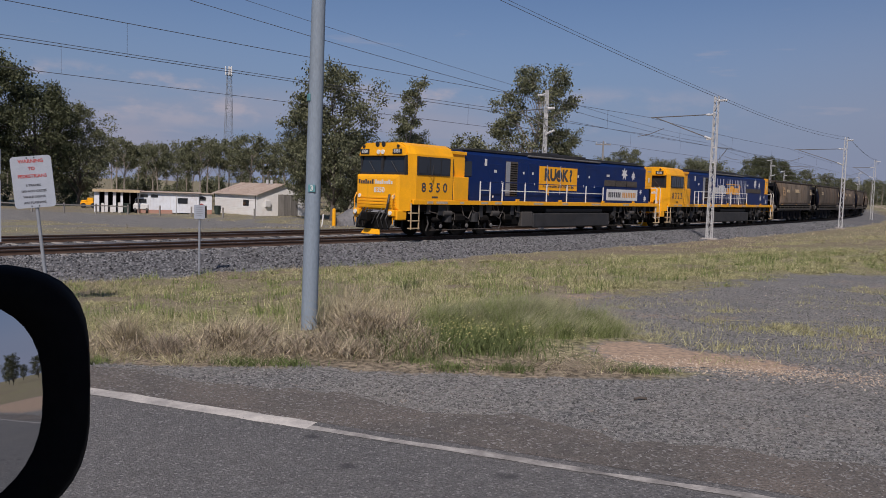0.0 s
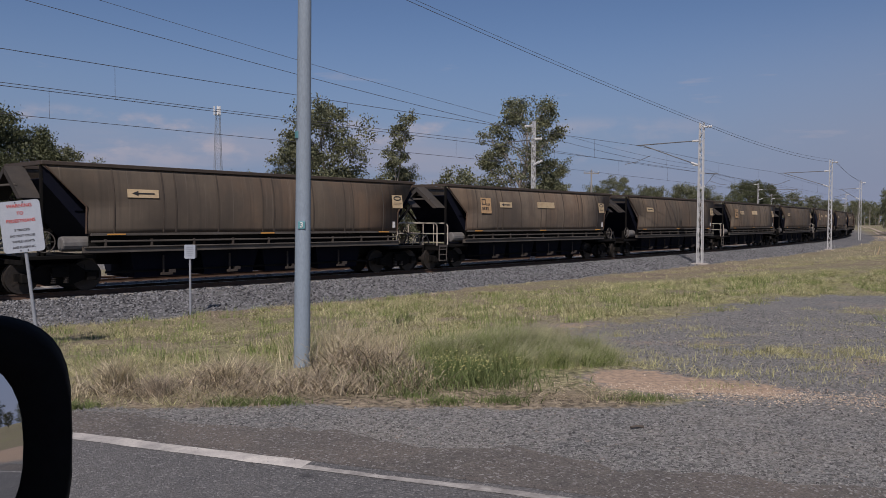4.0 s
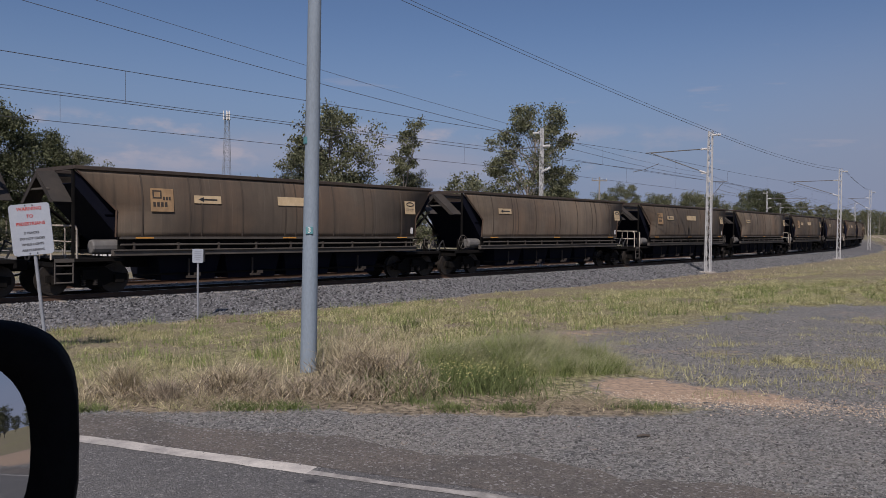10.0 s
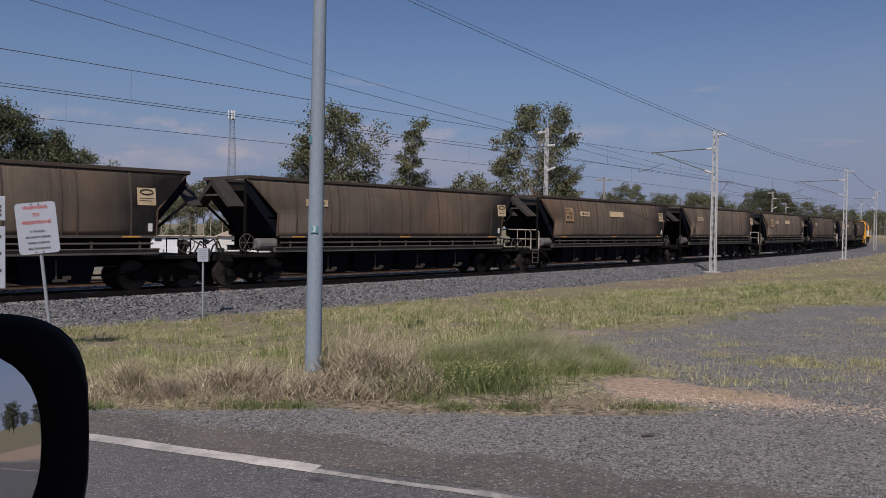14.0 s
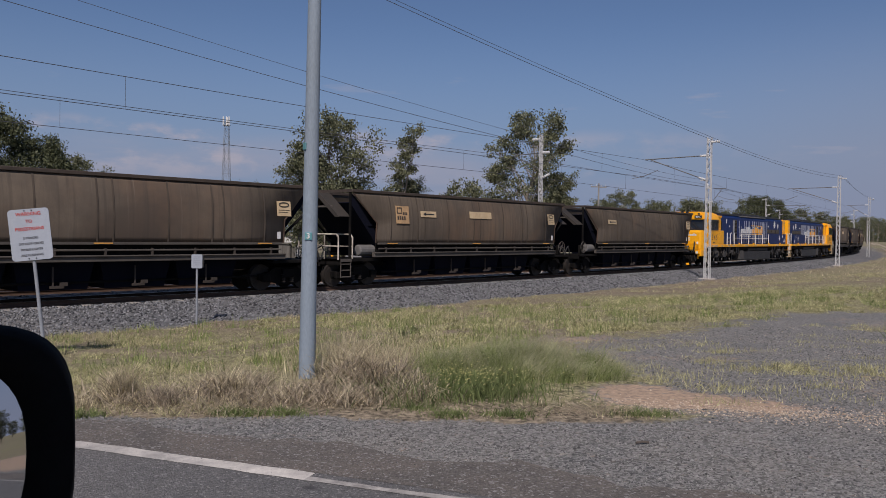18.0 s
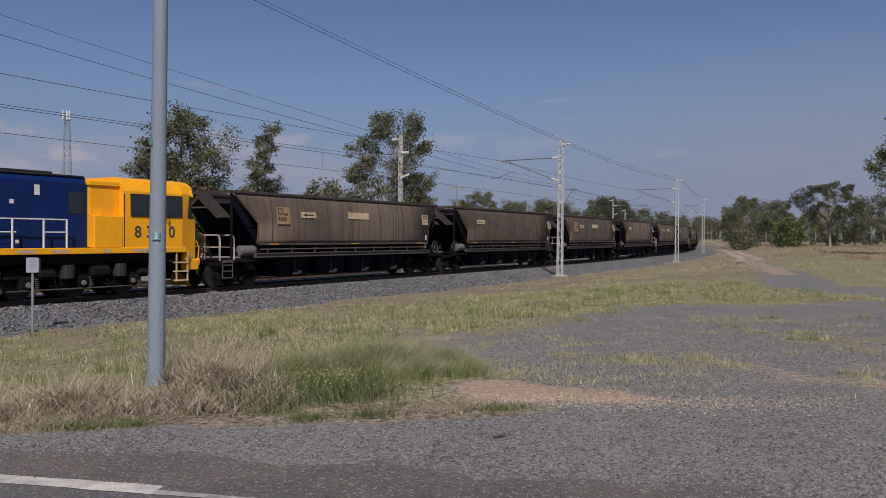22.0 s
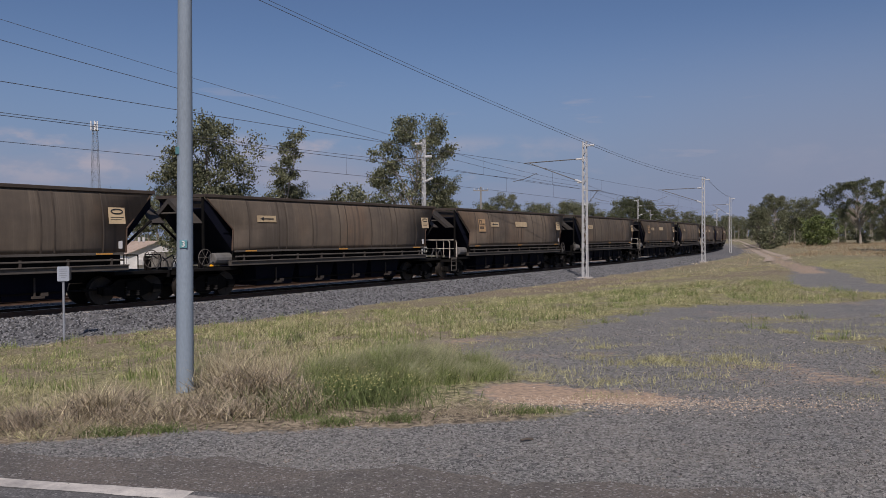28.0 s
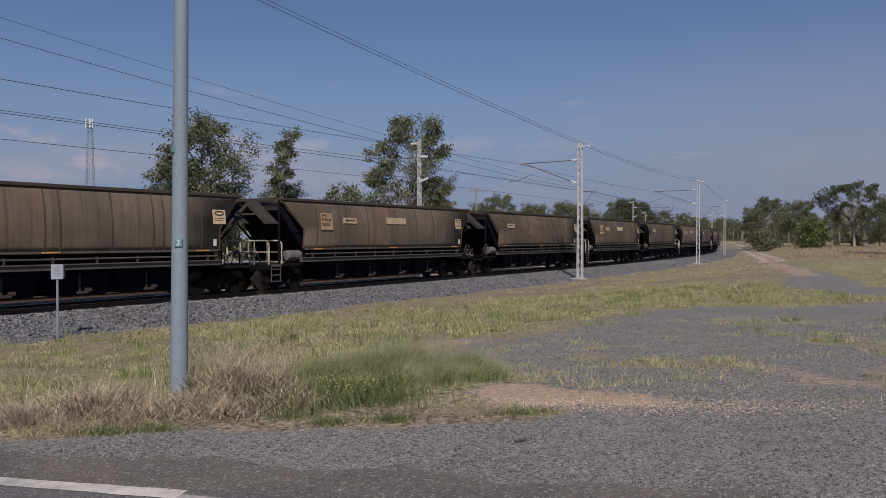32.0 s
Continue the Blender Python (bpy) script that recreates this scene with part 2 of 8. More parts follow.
M["yellow"] = surf("loco_yellow_paint", (0.94, 0.42, 0.006), (0.87, 0.38, 0.006), 1.5, 0.42, 0.03, stain=(0.60, 0.29, 0.03), stain_scale=1.2, stain_amount=0.3)
M["scuff"] = surf("scraped_sill_patch", (0.55, 0.46, 0.36), (0.34, 0.26, 0.18), 9, 0.7, 0.1, fine=30)
M["blue"] = surf("loco_blue_paint", (0.0030, 0.020, 0.110), (0.0027, 0.017, 0.092), 1.5, 0.45, 0.03, stain=(0.010, 0.020, 0.060), stain_scale=1.0, stain_amount=0.4, spec=0.22)
M["pale_bar"] = surf("pale_blue_grey_bar", (0.30, 0.32, 0.38), (0.24, 0.26, 0.32), 4, 0.5, 0.05)
M["mesh"] = surf("dusty_grille", (0.10, 0.085, 0.07), (0.06, 0.052, 0.045), 14, 0.8, 0.6)
M["tank"] = surf("fuel_tank_grey", (0.030, 0.031, 0.034), (0.020, 0.020, 0.021), 2, 0.6, 0.15, stain=(0.055, 0.052, 0.05), stain_scale=1.2)
M["rail"] = surf("rusty_rail", (0.06, 0.036, 0.026), (0.085, 0.052, 0.036), 6, 0.7, 0.2)
M["railtop"] = surf("polished_rail_head", (0.42, 0.40, 0.38), (0.32, 0.3, 0.28), 8, 0.3, 0.0, metal=0.9)
M["sleeper"] = surf("concrete_sleeper", (0.30, 0.28, 0.25), (0.23, 0.21, 0.19), 5, 0.9, 0.3, vary=0.15)
M["ballast"] = surf("crushed_ballast", (0.15, 0.15, 0.155), (0.07, 0.071, 0.075), 9, 0.95, 1.0, fine=22, stain=(0.18, 0.168, 0.155), stain_scale=0.25, stain_amount=0.6)
M["stone"] = surf("ballast_stone", (0.20, 0.195, 0.195), (0.12, 0.118, 0.12), 3, 0.9, 0.2, coords="Object")
M["galv"] = surf("galvanised_steel", (0.54, 0.54, 0.535), (0.44, 0.44, 0.435), 8, 0.5, 0.05, metal=0.1)
M["pole"] = surf("grey_painted_pole", (0.235, 0.285, 0.335), (0.205, 0.25, 0.295), 2.2, 0.62, 0.05, stain=(0.19, 0.215, 0.235), stain_scale=0.9, stain_amount=0.4, stretch=(1, 1, 0.3), spec=0.2)
M["post"] = surf("dull_grey_post", (0.26, 0.28, 0.31), (0.20, 0.215, 0.24), 5, 0.6, 0.05)
M["wire"] = surf("dark_wire", (0.075, 0.078, 0.09), (0.075, 0.078, 0.09), 5, 0.6, 0)
M["concrete"] = surf("concrete_footing", (0.42, 0.38, 0.34), (0.32, 0.29, 0.26), 8, 0.9, 0.3)
M["sign"] = surf("white_sign_face", (0.33, 0.36, 0.41), (0.29, 0.32, 0.37), 3, 0.55, 0.02)
M["red"] = surf("red_lettering", (0.42, 0.06, 0.05), (0.36, 0.05, 0.05), 5, 0.6, 0)
M["ink"] = surf("dark_lettering", (0.05, 0.05, 0.06), (0.05, 0.05, 0.06), 5, 0.6, 0)
M["teal"] = surf("teal_tag", (0.10, 0.26, 0.28), (0.09, 0.22, 0.24), 5, 0.5, 0)
M["weather"] = surf("white_weatherboard", (0.80, 0.80, 0.78), (0.72, 0.71, 0.68), 2, 0.8, 0.15, stain=(0.58, 0.46, 0.38), stain_scale=0.4, stain_amount=0.22)
M["tin"] = surf("rusty_tin_roof", (0.52, 0.43, 0.36), (0.42, 0.34, 0.28), 1.5, 0.6, 0.1, stain=(0.34, 0.23, 0.17), stain_scale=0.5)
M["bark"] = surf("pale_gum_bark", (0.34, 0.30, 0.25), (0.20, 0.17, 0.14), 3, 0.9, 0.4, stretch=(1, 1, 0.4))
M["bark_dark"] = surf("dark_bark", (0.12, 0.10, 0.085), (0.075, 0.062, 0.052), 3, 0.9, 0.5, stretch=(1, 1, 0.4))
M["leaf"] = foliage("gum_leaves", (0.056, 0.068, 0.034), (0.225, 0.228, 0.135))
M["leaf_dark"] = foliage("dark_leaves", (0.034, 0.046, 0.023), (0.145, 0.155, 0.082))
M["leaf_bright"] = foliage("bright_leaves", (0.07, 0.10, 0.028), (0.19, 0.225, 0.08))
M["grass"] = foliage("green_grass_blades", (0.20, 0.202, 0.088), (0.55, 0.51, 0.285), 0.8, patch=1.7, tuft=6.0)
M["grass_green"] = foliage("fresh_green_blades", (0.075, 0.12, 0.028), (0.32, 0.36, 0.14), 0.8, patch=2.2, tuft=8.0)
M["straw"] = foliage("dry_straw_blades", (0.22, 0.175, 0.105), (0.62, 0.54, 0.37), 0.8, patch=4.0, tuft=8.0)
M["dead"] = foliage("dead_brown_stalks", (0.165, 0.134, 0.098), (0.55, 0.46, 0.345), 0.8, patch=5.0, tuft=9.0)
M["black_plastic"] = surf("black_plastic", (0.004, 0.004, 0.005), (0.006, 0.006, 0.007), 30, 0.75, 0.05, spec=0.12)


def flat(name, colour, rough, metal=0.0, transmission=0.0):
    m = bpy.data.materials.new(name)
    m.use_nodes = True
    p = m.node_tree.nodes["Principled BSDF"]
    p.inputs["Base Color"].default_value = (*colour, 1)
    p.inputs["Roughness"].default_value, p.inputs["Metallic"].default_value = rough, metal
    p.inputs["Transmission Weight"].default_value = transmission
    return m


M["glass"] = flat("dark_cab_glass", (0.02, 0.024, 0.03), 0.06)
M["mirror"] = flat("mirror_glass", (0.62, 0.64, 0.67), 0.015, 1.0)
M["lens"] = flat("lamp_lens", (0.75, 0.72, 0.65), 0.1)


def add_streaks(m, stretch, scale, lo, hi, colour, amount):
    """Runs and patches of another colour over a surface."""
    t = m.node_tree
    p = t.nodes["Principled BSDF"]
    src = p.inputs["Base Color"].links[0].from_socket
    tc = t.nodes.new("ShaderNodeTexCoord")
    info = t.nodes.new("ShaderNodeObjectInfo")
    add = t.nodes.new("ShaderNodeVectorMath")
    add.operation = "ADD"
    sc = t.nodes.new("ShaderNodeMath")
    sc.operation, sc.inputs[1].default_value = "MULTIPLY", 53.0
    t.links.new(info.outputs["Random"], sc.inputs[0])
    mp = t.nodes.new("ShaderNodeMapping")
    mp.inputs["Scale"].default_value = stretch
    t.links.new(tc.outputs["Object"], add.inputs[0])
    t.links.new(sc.outputs[0], add.inputs[1])
    t.links.new(add.outputs[0], mp.inputs["Vector"])
    n = node(t, "ShaderNodeTexNoise", Scale=scale, Detail=5.0, Roughness=0.6)
    t.links.new(mp.outputs[0], n.inputs["Vector"])
    r = t.nodes.new("ShaderNodeMapRange")
    r.inputs["From Min"].default_value, r.inputs["From Max"].default_value = lo, hi
    r.inputs["To Max"].default_value = amount
    t.links.new(n.outputs["Fac"], r.inputs["Value"])
    mx = t.nodes.new("ShaderNodeMix")
    mx.data_type = "RGBA"
    mx.inputs["B"].default_value = (*colour, 1)
    t.links.new(r.outputs[0], mx.inputs["Factor"])
    t.links.new(src, mx.inputs["A"])
    t.links.new(mx.outputs["Result"], p.inputs["Base Color"])


add_streaks(M["wagon"], (1, 1, 0.6), 0.35, 0.48, 0.72, (0.20, 0.115, 0.066), 0.55)
add_streaks(M["wagon"], (0.35, 1, 0.5), 0.6, 0.44, 0.66, (0.058, 0.048, 0.040), 0.72)
add_streaks(M["wagon"], (6, 1, 0.16), 1.0, 0.52, 0.74, (0.055, 0.045, 0.038), 0.75)
add_streaks(M["wagon"], (14, 1, 0.2), 1.0, 0.60, 0.75, (0.24, 0.20, 0.16), 0.35)
add_streaks(M["yellow"], (5, 5, 0.25), 1.2, 0.58, 0.80, (0.40, 0.21, 0.03), 0.35)


# ---------------------------------------------------------------- helpers for meshes
def part(name, bm, material, parent=None, label=""):
    """One mesh object out of a bmesh, under its thing."""
    me = bpy.data.meshes.new(name)
    bm.to_mesh(me)
    bm.free()
    me.materials.append(M[material] if isinstance(material, str) else material)
    ob = new(name, me)
    if parent:
        ob.parent = parent
    if label:
        ob["label"] = label
    return ob


def share(name, me, parent, m):
    ob = new(name, me)
    ob.parent = parent
    ob.matrix_basis = m
    return ob


def thing(name, label, category, group="", m=None):
    ob = tagged(new(name), label, category, group)
    if m is not None:
        ob.matrix_basis = m
    return ob


def box(bm, x0, x1, y0, y1, z0, z1, bevel=0.0, rot=None):
    r = bmesh.ops.create_cube(bm, size=1.0)
    mt = Matrix.Translation(((x0 + x1) / 2, (y0 + y1) / 2, (z0 + z1) / 2)) @ Matrix.Diagonal((abs(x1 - x0), abs(y1 - y0), abs(z1 - z0), 1))
    if rot is not None:
        mt = rot @ mt
    bmesh.ops.transform(bm, matrix=mt, verts=r["verts"])
    if bevel:
        es = {e for v in r["verts"] for e in v.link_edges}
        bmesh.ops.bevel(bm, geom=list(es), offset=bevel, segments=1, affect="EDGES", profile=0.7)
    return bm


def boxes(*rows, bevel=0.0):
    bm = bmesh.new()
    for r in rows:
        box(bm, *r, bevel=bevel)
    return bm


def tube(bm, a, b, r0, r1=None, n=8, caps=True):
    """A round bar from a to b."""
    a, b = Vector(a), Vector(b)
    d = b - a
    q = d.to_track_quat("Z", "Y").to_matrix().to_4x4()
    mt = Matrix.Translation((a + b) / 2) @ q
    bmesh.ops.create_cone(bm, cap_ends=caps, segments=n, radius1=r0, radius2=r0 if r1 is None else r1, depth=d.length, matrix=mt)
    return bm


def pipe(bm, pts, r, n=6):
    for a, b in zip(pts, pts[1:]):
        tube(bm, a, b, r, r, n)
    return bm


def ribbed(bm, a, b, core, rim, ribs, n=10):
    """One turned body from a to b with raised ribs (an insulator)."""
    a, b = Vector(a), Vector(b)
    d = (b - a).normalized()
    u = d.orthogonal().normalized()
    v = d.cross(u)
    prof = [(0.0, 0.001), (0.0, core)]
    for k in range(ribs):
        c = (k + 0.5) / ribs
        prof += [(c - 0.28 / ribs, core), (c - 0.12 / ribs, rim), (c + 0.12 / ribs, rim), (c + 0.28 / ribs, core)]
    prof += [(1.0, core), (1.0, 0.001)]
    rings = [[bm.verts.new(a.lerp(b, t) + (u * math.cos(w) + v * math.sin(w)) * r) for w in np.linspace(0, 2 * math.pi, n, endpoint=False)] for t, r in prof]
    for r0, r1 in zip(rings, rings[1:]):
        for i in range(n):
            bm.faces.new((r0[i], r0[(i + 1) % n], r1[(i + 1) % n], r1[i]))
    bmesh.ops.recalc_face_normals(bm, faces=bm.faces[:])
    return bm


def sheet(bm, pts, thick):
    """A plate: the polygon pts, thickened along its normal."""
    vs = [bm.verts.new(p) for p in pts]
    f = bm.faces.new(vs)
    f.normal_update()
    n = f.normal.copy()
    r = bmesh.ops.extrude_face_region(bm, geom=[f])
    bmesh.ops.translate(bm, verts=[v for v in r["geom"] if isinstance(v, bmesh.types.BMVert)], vec=n * thick)
    bmesh.ops.recalc_face_normals(bm, faces=bm.faces[:])
    return bm


def raw(name, verts, faces, material, parent=None, smooth=False):
    me = bpy.data.meshes.new(name)
    me.from_pydata([tuple(v) for v in verts], [], [tuple(f) for f in faces])
    me.materials.append(M[material] if isinstance(material, str) else material)
    if smooth:
        me.polygons.foreach_set("use_smooth", [True] * len(me.polygons))
    me.update()
    ob = new(name, me)
    if parent:
        ob.parent = parent
    return ob


def quads(name, v, material, parent=None):
    """Many loose quads from an array (n, 4, 3)."""
    n = len(v)
    me = bpy.data.meshes.new(name)
    me.vertices.add(4 * n)
    me.vertices.foreach_set("co", np.ascontiguousarray(v, dtype=np.float32).ravel())
    me.loops.add(4 * n)
    me.loops.foreach_set("vertex_index", np.arange(4 * n, dtype=np.int32))
    me.polygons.add(n)
    me.polygons.foreach_set("loop_start", np.arange(0, 4 * n, 4, dtype=np.int32))
    me.update(calc_edges=True)
    me.materials.append(M[material] if isinstance(material, str) else material)
    ob = new(name, me)
    if parent:
        ob.parent = parent
    return ob


def letters(name, text, size, material, parent, m, label="", weight=0.018):
    """Raised lettering in the built-in font, centred on m, in its xy plane."""
    cu = bpy.data.curves.new(name, "FONT")
    cu.offset = weight * size
    cu.body, cu.size, cu.extrude, cu.align_x, cu.align_y, cu.resolution_u = text, size, 0.003, "CENTER", "CENTER", 3
    tmp = bpy.data.objects.new(name, cu)
    scene.collection.objects.link(tmp)
    me = bpy.data.meshes.new_from_object(tmp.evaluated_get(bpy.context.evaluated_depsgraph_get()))
    bpy.data.objects.remove(tmp)
    me.materials.clear()
    me.materials.append(M[material])
    ob = new(name, me)
    ob.parent = parent
    ob.matrix_basis = m
    if label:
        ob["label"] = label
    return ob


# ---------------------------------------------------------------- the line of the railway
X0, Y0, TH0, CURVE = 0.43 - 0.62 * math.sin(0.8462), 33.873 + 0.62 * math.cos(0.8462), 0.8462, 1 / 548.6
S_A, S_B = -45.0, 150.0
RAIL = -0.35                      # rail top
APART = 4.1                       # between the two tracks


def line(s):
    """Point and heading of the near track's centre at s metres."""
    c = min(max(s, S_A), S_B)
    th = TH0 + CURVE * c
    x = X0 + (math.sin(th) - math.sin(TH0)) / CURVE
    y = Y0 - (math.cos(th) - math.cos(TH0)) / CURVE
    return x + (s - c) * math.cos(th), y + (s - c) * math.sin(th), th


def beside(s, off, z=0.0):
    """A point off metres to the road side of the near track's centre."""
    x, y, th = line(s)
    return Vector((x + off * math.sin(th), y - off * math.cos(th), z))


LINE_S = np.arange(-700, 1200, 1.0)
LINE_P = np.array([line(s) for s in LINE_S])


def offset_of(x, y):
    """Distance of points from the near track's centre, positive on the road side (arrays)."""
    out = np.zeros(x.shape)
    for i in range(0, x.size, 4000):
        xs, ys = x.ravel()[i:i + 4000], y.ravel()[i:i + 4000]
        k = np.argmin((LINE_P[None, ::4, 0] - xs[:, None]) ** 2 + (LINE_P[None, ::4, 1] - ys[:, None]) ** 2, axis=1) * 4
        th = LINE_P[k, 2]
        out.ravel()[i:i + 4000] = (xs - LINE_P[k, 0]) * np.sin(th) - (ys - LINE_P[k, 1]) * np.cos(th)
    return out


def ground_z(off):
    u = np.clip((off - 5.6) / 12.0, 0, 1)
    v = np.clip((-off - 9.0) / 26.0, 0, 1)
    return -0.8 + 0.8 * u * u * (3 - 2 * u) - 1.3 * v * v * (3 - 2 * v)


def ground_at(x, y):
    return float(ground_z(offset_of(np.array([float(x)]), np.array([float(y)])))[0])


def grid_noise(x, y, scale, seed=0):
    """Smooth value noise in -1..1 on arrays."""
    xs, ys = x * scale + 17.3 * seed, y * scale - 9.1 * seed
    xi, yi = np.floor(xs).astype(np.int64), np.floor(ys).astype(np.int64)
    fx, fy = xs - xi, ys - yi
    fx, fy = fx * fx * (3 - 2 * fx), fy * fy * (3 - 2 * fy)

    def h(a, b):
        v = (a * 374761393 + b * 668265263 + seed * 982451653) & 0x7FFFFFFF
        v = ((v ^ (v >> 13)) * 1274126177) & 0x7FFFFFFF
        return ((v ^ (v >> 16)) % 10007) / 5003.5 - 1
    return (h(xi, yi) * (1 - fx) + h(xi + 1, yi) * fx) * (1 - fy) + (h(xi, yi + 1) * (1 - fx) + h(xi + 1, yi + 1) * fx) * fy


def smooth(a, b, v):
    u = np.clip((v - a) / (b - a), 0, 1)
    return u * u * (3 - 2 * u)


def road_y(x):
    """The far edge line of the road."""
    return 5.02 - 0.38 * x


LANE_Y = (20.0, 23.0, 25.4, 36.0, 56.0, 68.0, 77.5, 141.0, 400.0)      # the service lane that leaves the yard
LANE_X = (19.0, 17.2, 17.8, 23.4, 34.5, 41.5, 47.3, 81.8, 219.0)


def covers(x, y):
    """What covers the ground: grass, bare dirt, dryness, each 0 to 1 (arrays)."""
    off = offset_of(x, y)
    n1, n2, n3 = grid_noise(x, y, 0.45, 1), grid_noise(x, y, 1.6, 2), grid_noise(x, y, 0.12, 3)
    w = 0.55 * n1 + 0.3 * n2
    edge = 6.90 + 0.12 * n2 + 0.10 * grid_noise(x, y, 5, 5) + 0.22 * smooth(-2.2, -3.4, x) * smooth(-0.4, 0.5, n1)
    grass = smooth(-0.10, 0.14, y - edge) * smooth(4.3, 5.0, off + 0.35 * n2)
    # the gravel yard: right of a line that runs from the shoulder up to the track side
    yard = smooth(-0.9, 0.9, off - 16.75 + 0.9 * w - 1.6 * smooth(9.5, 6.8, y)) * smooth(1.2, 3.2, x + 0.5 * w)
    sparse = 0.55 * smooth(0.15, 0.5, grid_noise(x, y, 0.7, 11) * 0.7 + n2 * 0.5) * smooth(16, 9, x) * smooth(7.2, 8.2, y)
    lane_x = np.interp(y, LANE_Y, LANE_X)
    wide = np.interp(y, (20, 23, 26, 36, 60), (2.8, 1.25, 1.0, 1.0, 1.3))
    band = smooth(17.3, 18.3, y + 0.7 * n1 + 0.4 * n2 - 0.06 * (x - 9)) * smooth(0.0, 1.0, lane_x - wide - x + 0.5 * n1)
    right = smooth(22.6, 23.8, y + 0.5 * n1) * smooth(0.0, 0.8, x - lane_x - wide + 0.4 * n1)
    far_right = np.maximum(np.maximum(band, right), smooth(19.5, 22, x + n1) * smooth(19, 17, y))
    grass = np.where(yard > 0, grass * (1 - yard) + grass * yard * np.maximum(sparse, far_right), grass)
    dirt = np.exp(-(((x - 2.5) * 0.93 + (y - 8.0) * -0.37) / 1.5) ** 2 - (((x - 2.5) * 0.37 + (y - 8.0) * 0.93) / 0.62) ** 2)
    dirt = smooth(0.25, 0.75, dirt + 0.22 * n2)
    dirt = np.maximum(dirt, 0.63 * smooth(0.0, 0.7, n1 + 0.4 * n2) * smooth(14, 16, off) * smooth(1, 2, x) * smooth(22, 9, x) * smooth(6.9, 7.6, y))
    lane_d = np.abs(x - lane_x - 0.3 * n1)
    dirt = np.maximum(dirt, 0.75 * smooth(wide * 1.15, wide * 0.45, lane_d) * smooth(30, 34, y + 1.5 * n1) * smooth(160, 150, y))
    grass = grass * (1 - 0.95 * dirt)
    # the field behind the road
    back = (y - road_y(x)) * 0.9348
    grass = np.maximum(grass, smooth(-9.5, -11.0, back + 0.6 * n1))
    dirt = np.maximum(dirt, smooth(-7.4, -8.2, back) * smooth(-11.5, -9.8, back))
    # along the road the yard gives way to a field
    grass = np.maximum(grass, smooth(25, 28, x) * smooth(1.0, 2.0, back) * (y < 17))
    dirt = np.maximum(dirt, smooth(15, 18, x) * smooth(28, 25, x) * smooth(0.6, 1.2, back) * (y < 8))
    # beyond the tracks
    far = smooth(-8.2, -9.2, off)
    strip = far * (0.75 + 0.4 * n1)
    depth = y + 0.35 * x
    lane = smooth(53, 55, depth + 0.6 * n1) * smooth(69, 67, depth + 0.6 * n1)
    lane = np.maximum(lane, 0.7 * smooth(0.1, 0.5, n1) * smooth(84, 70, depth))
    grass = np.maximum(grass, strip * (1 - lane))
    dirt = dirt * (off > 0)
    dry = np.clip(0.45 + 0.5 * n1 + 0.4 * n3, 0, 1)
    dry = dry * (1 - 0.9 * right * smooth(62, 52, y))
    dry = np.maximum(dry, np.exp(-((x + 1.6) / 2.4) ** 2 - ((y - 7.6) / 1.0) ** 2))
    dry = np.maximum(dry, smooth(7.75, 7.35, y + 0.2 * n2) * smooth(2.6, 1.6, x) * smooth(6.0, 6.8, y))
    return np.clip(grass, 0, 1), np.clip(dirt, 0, 1), dry, off


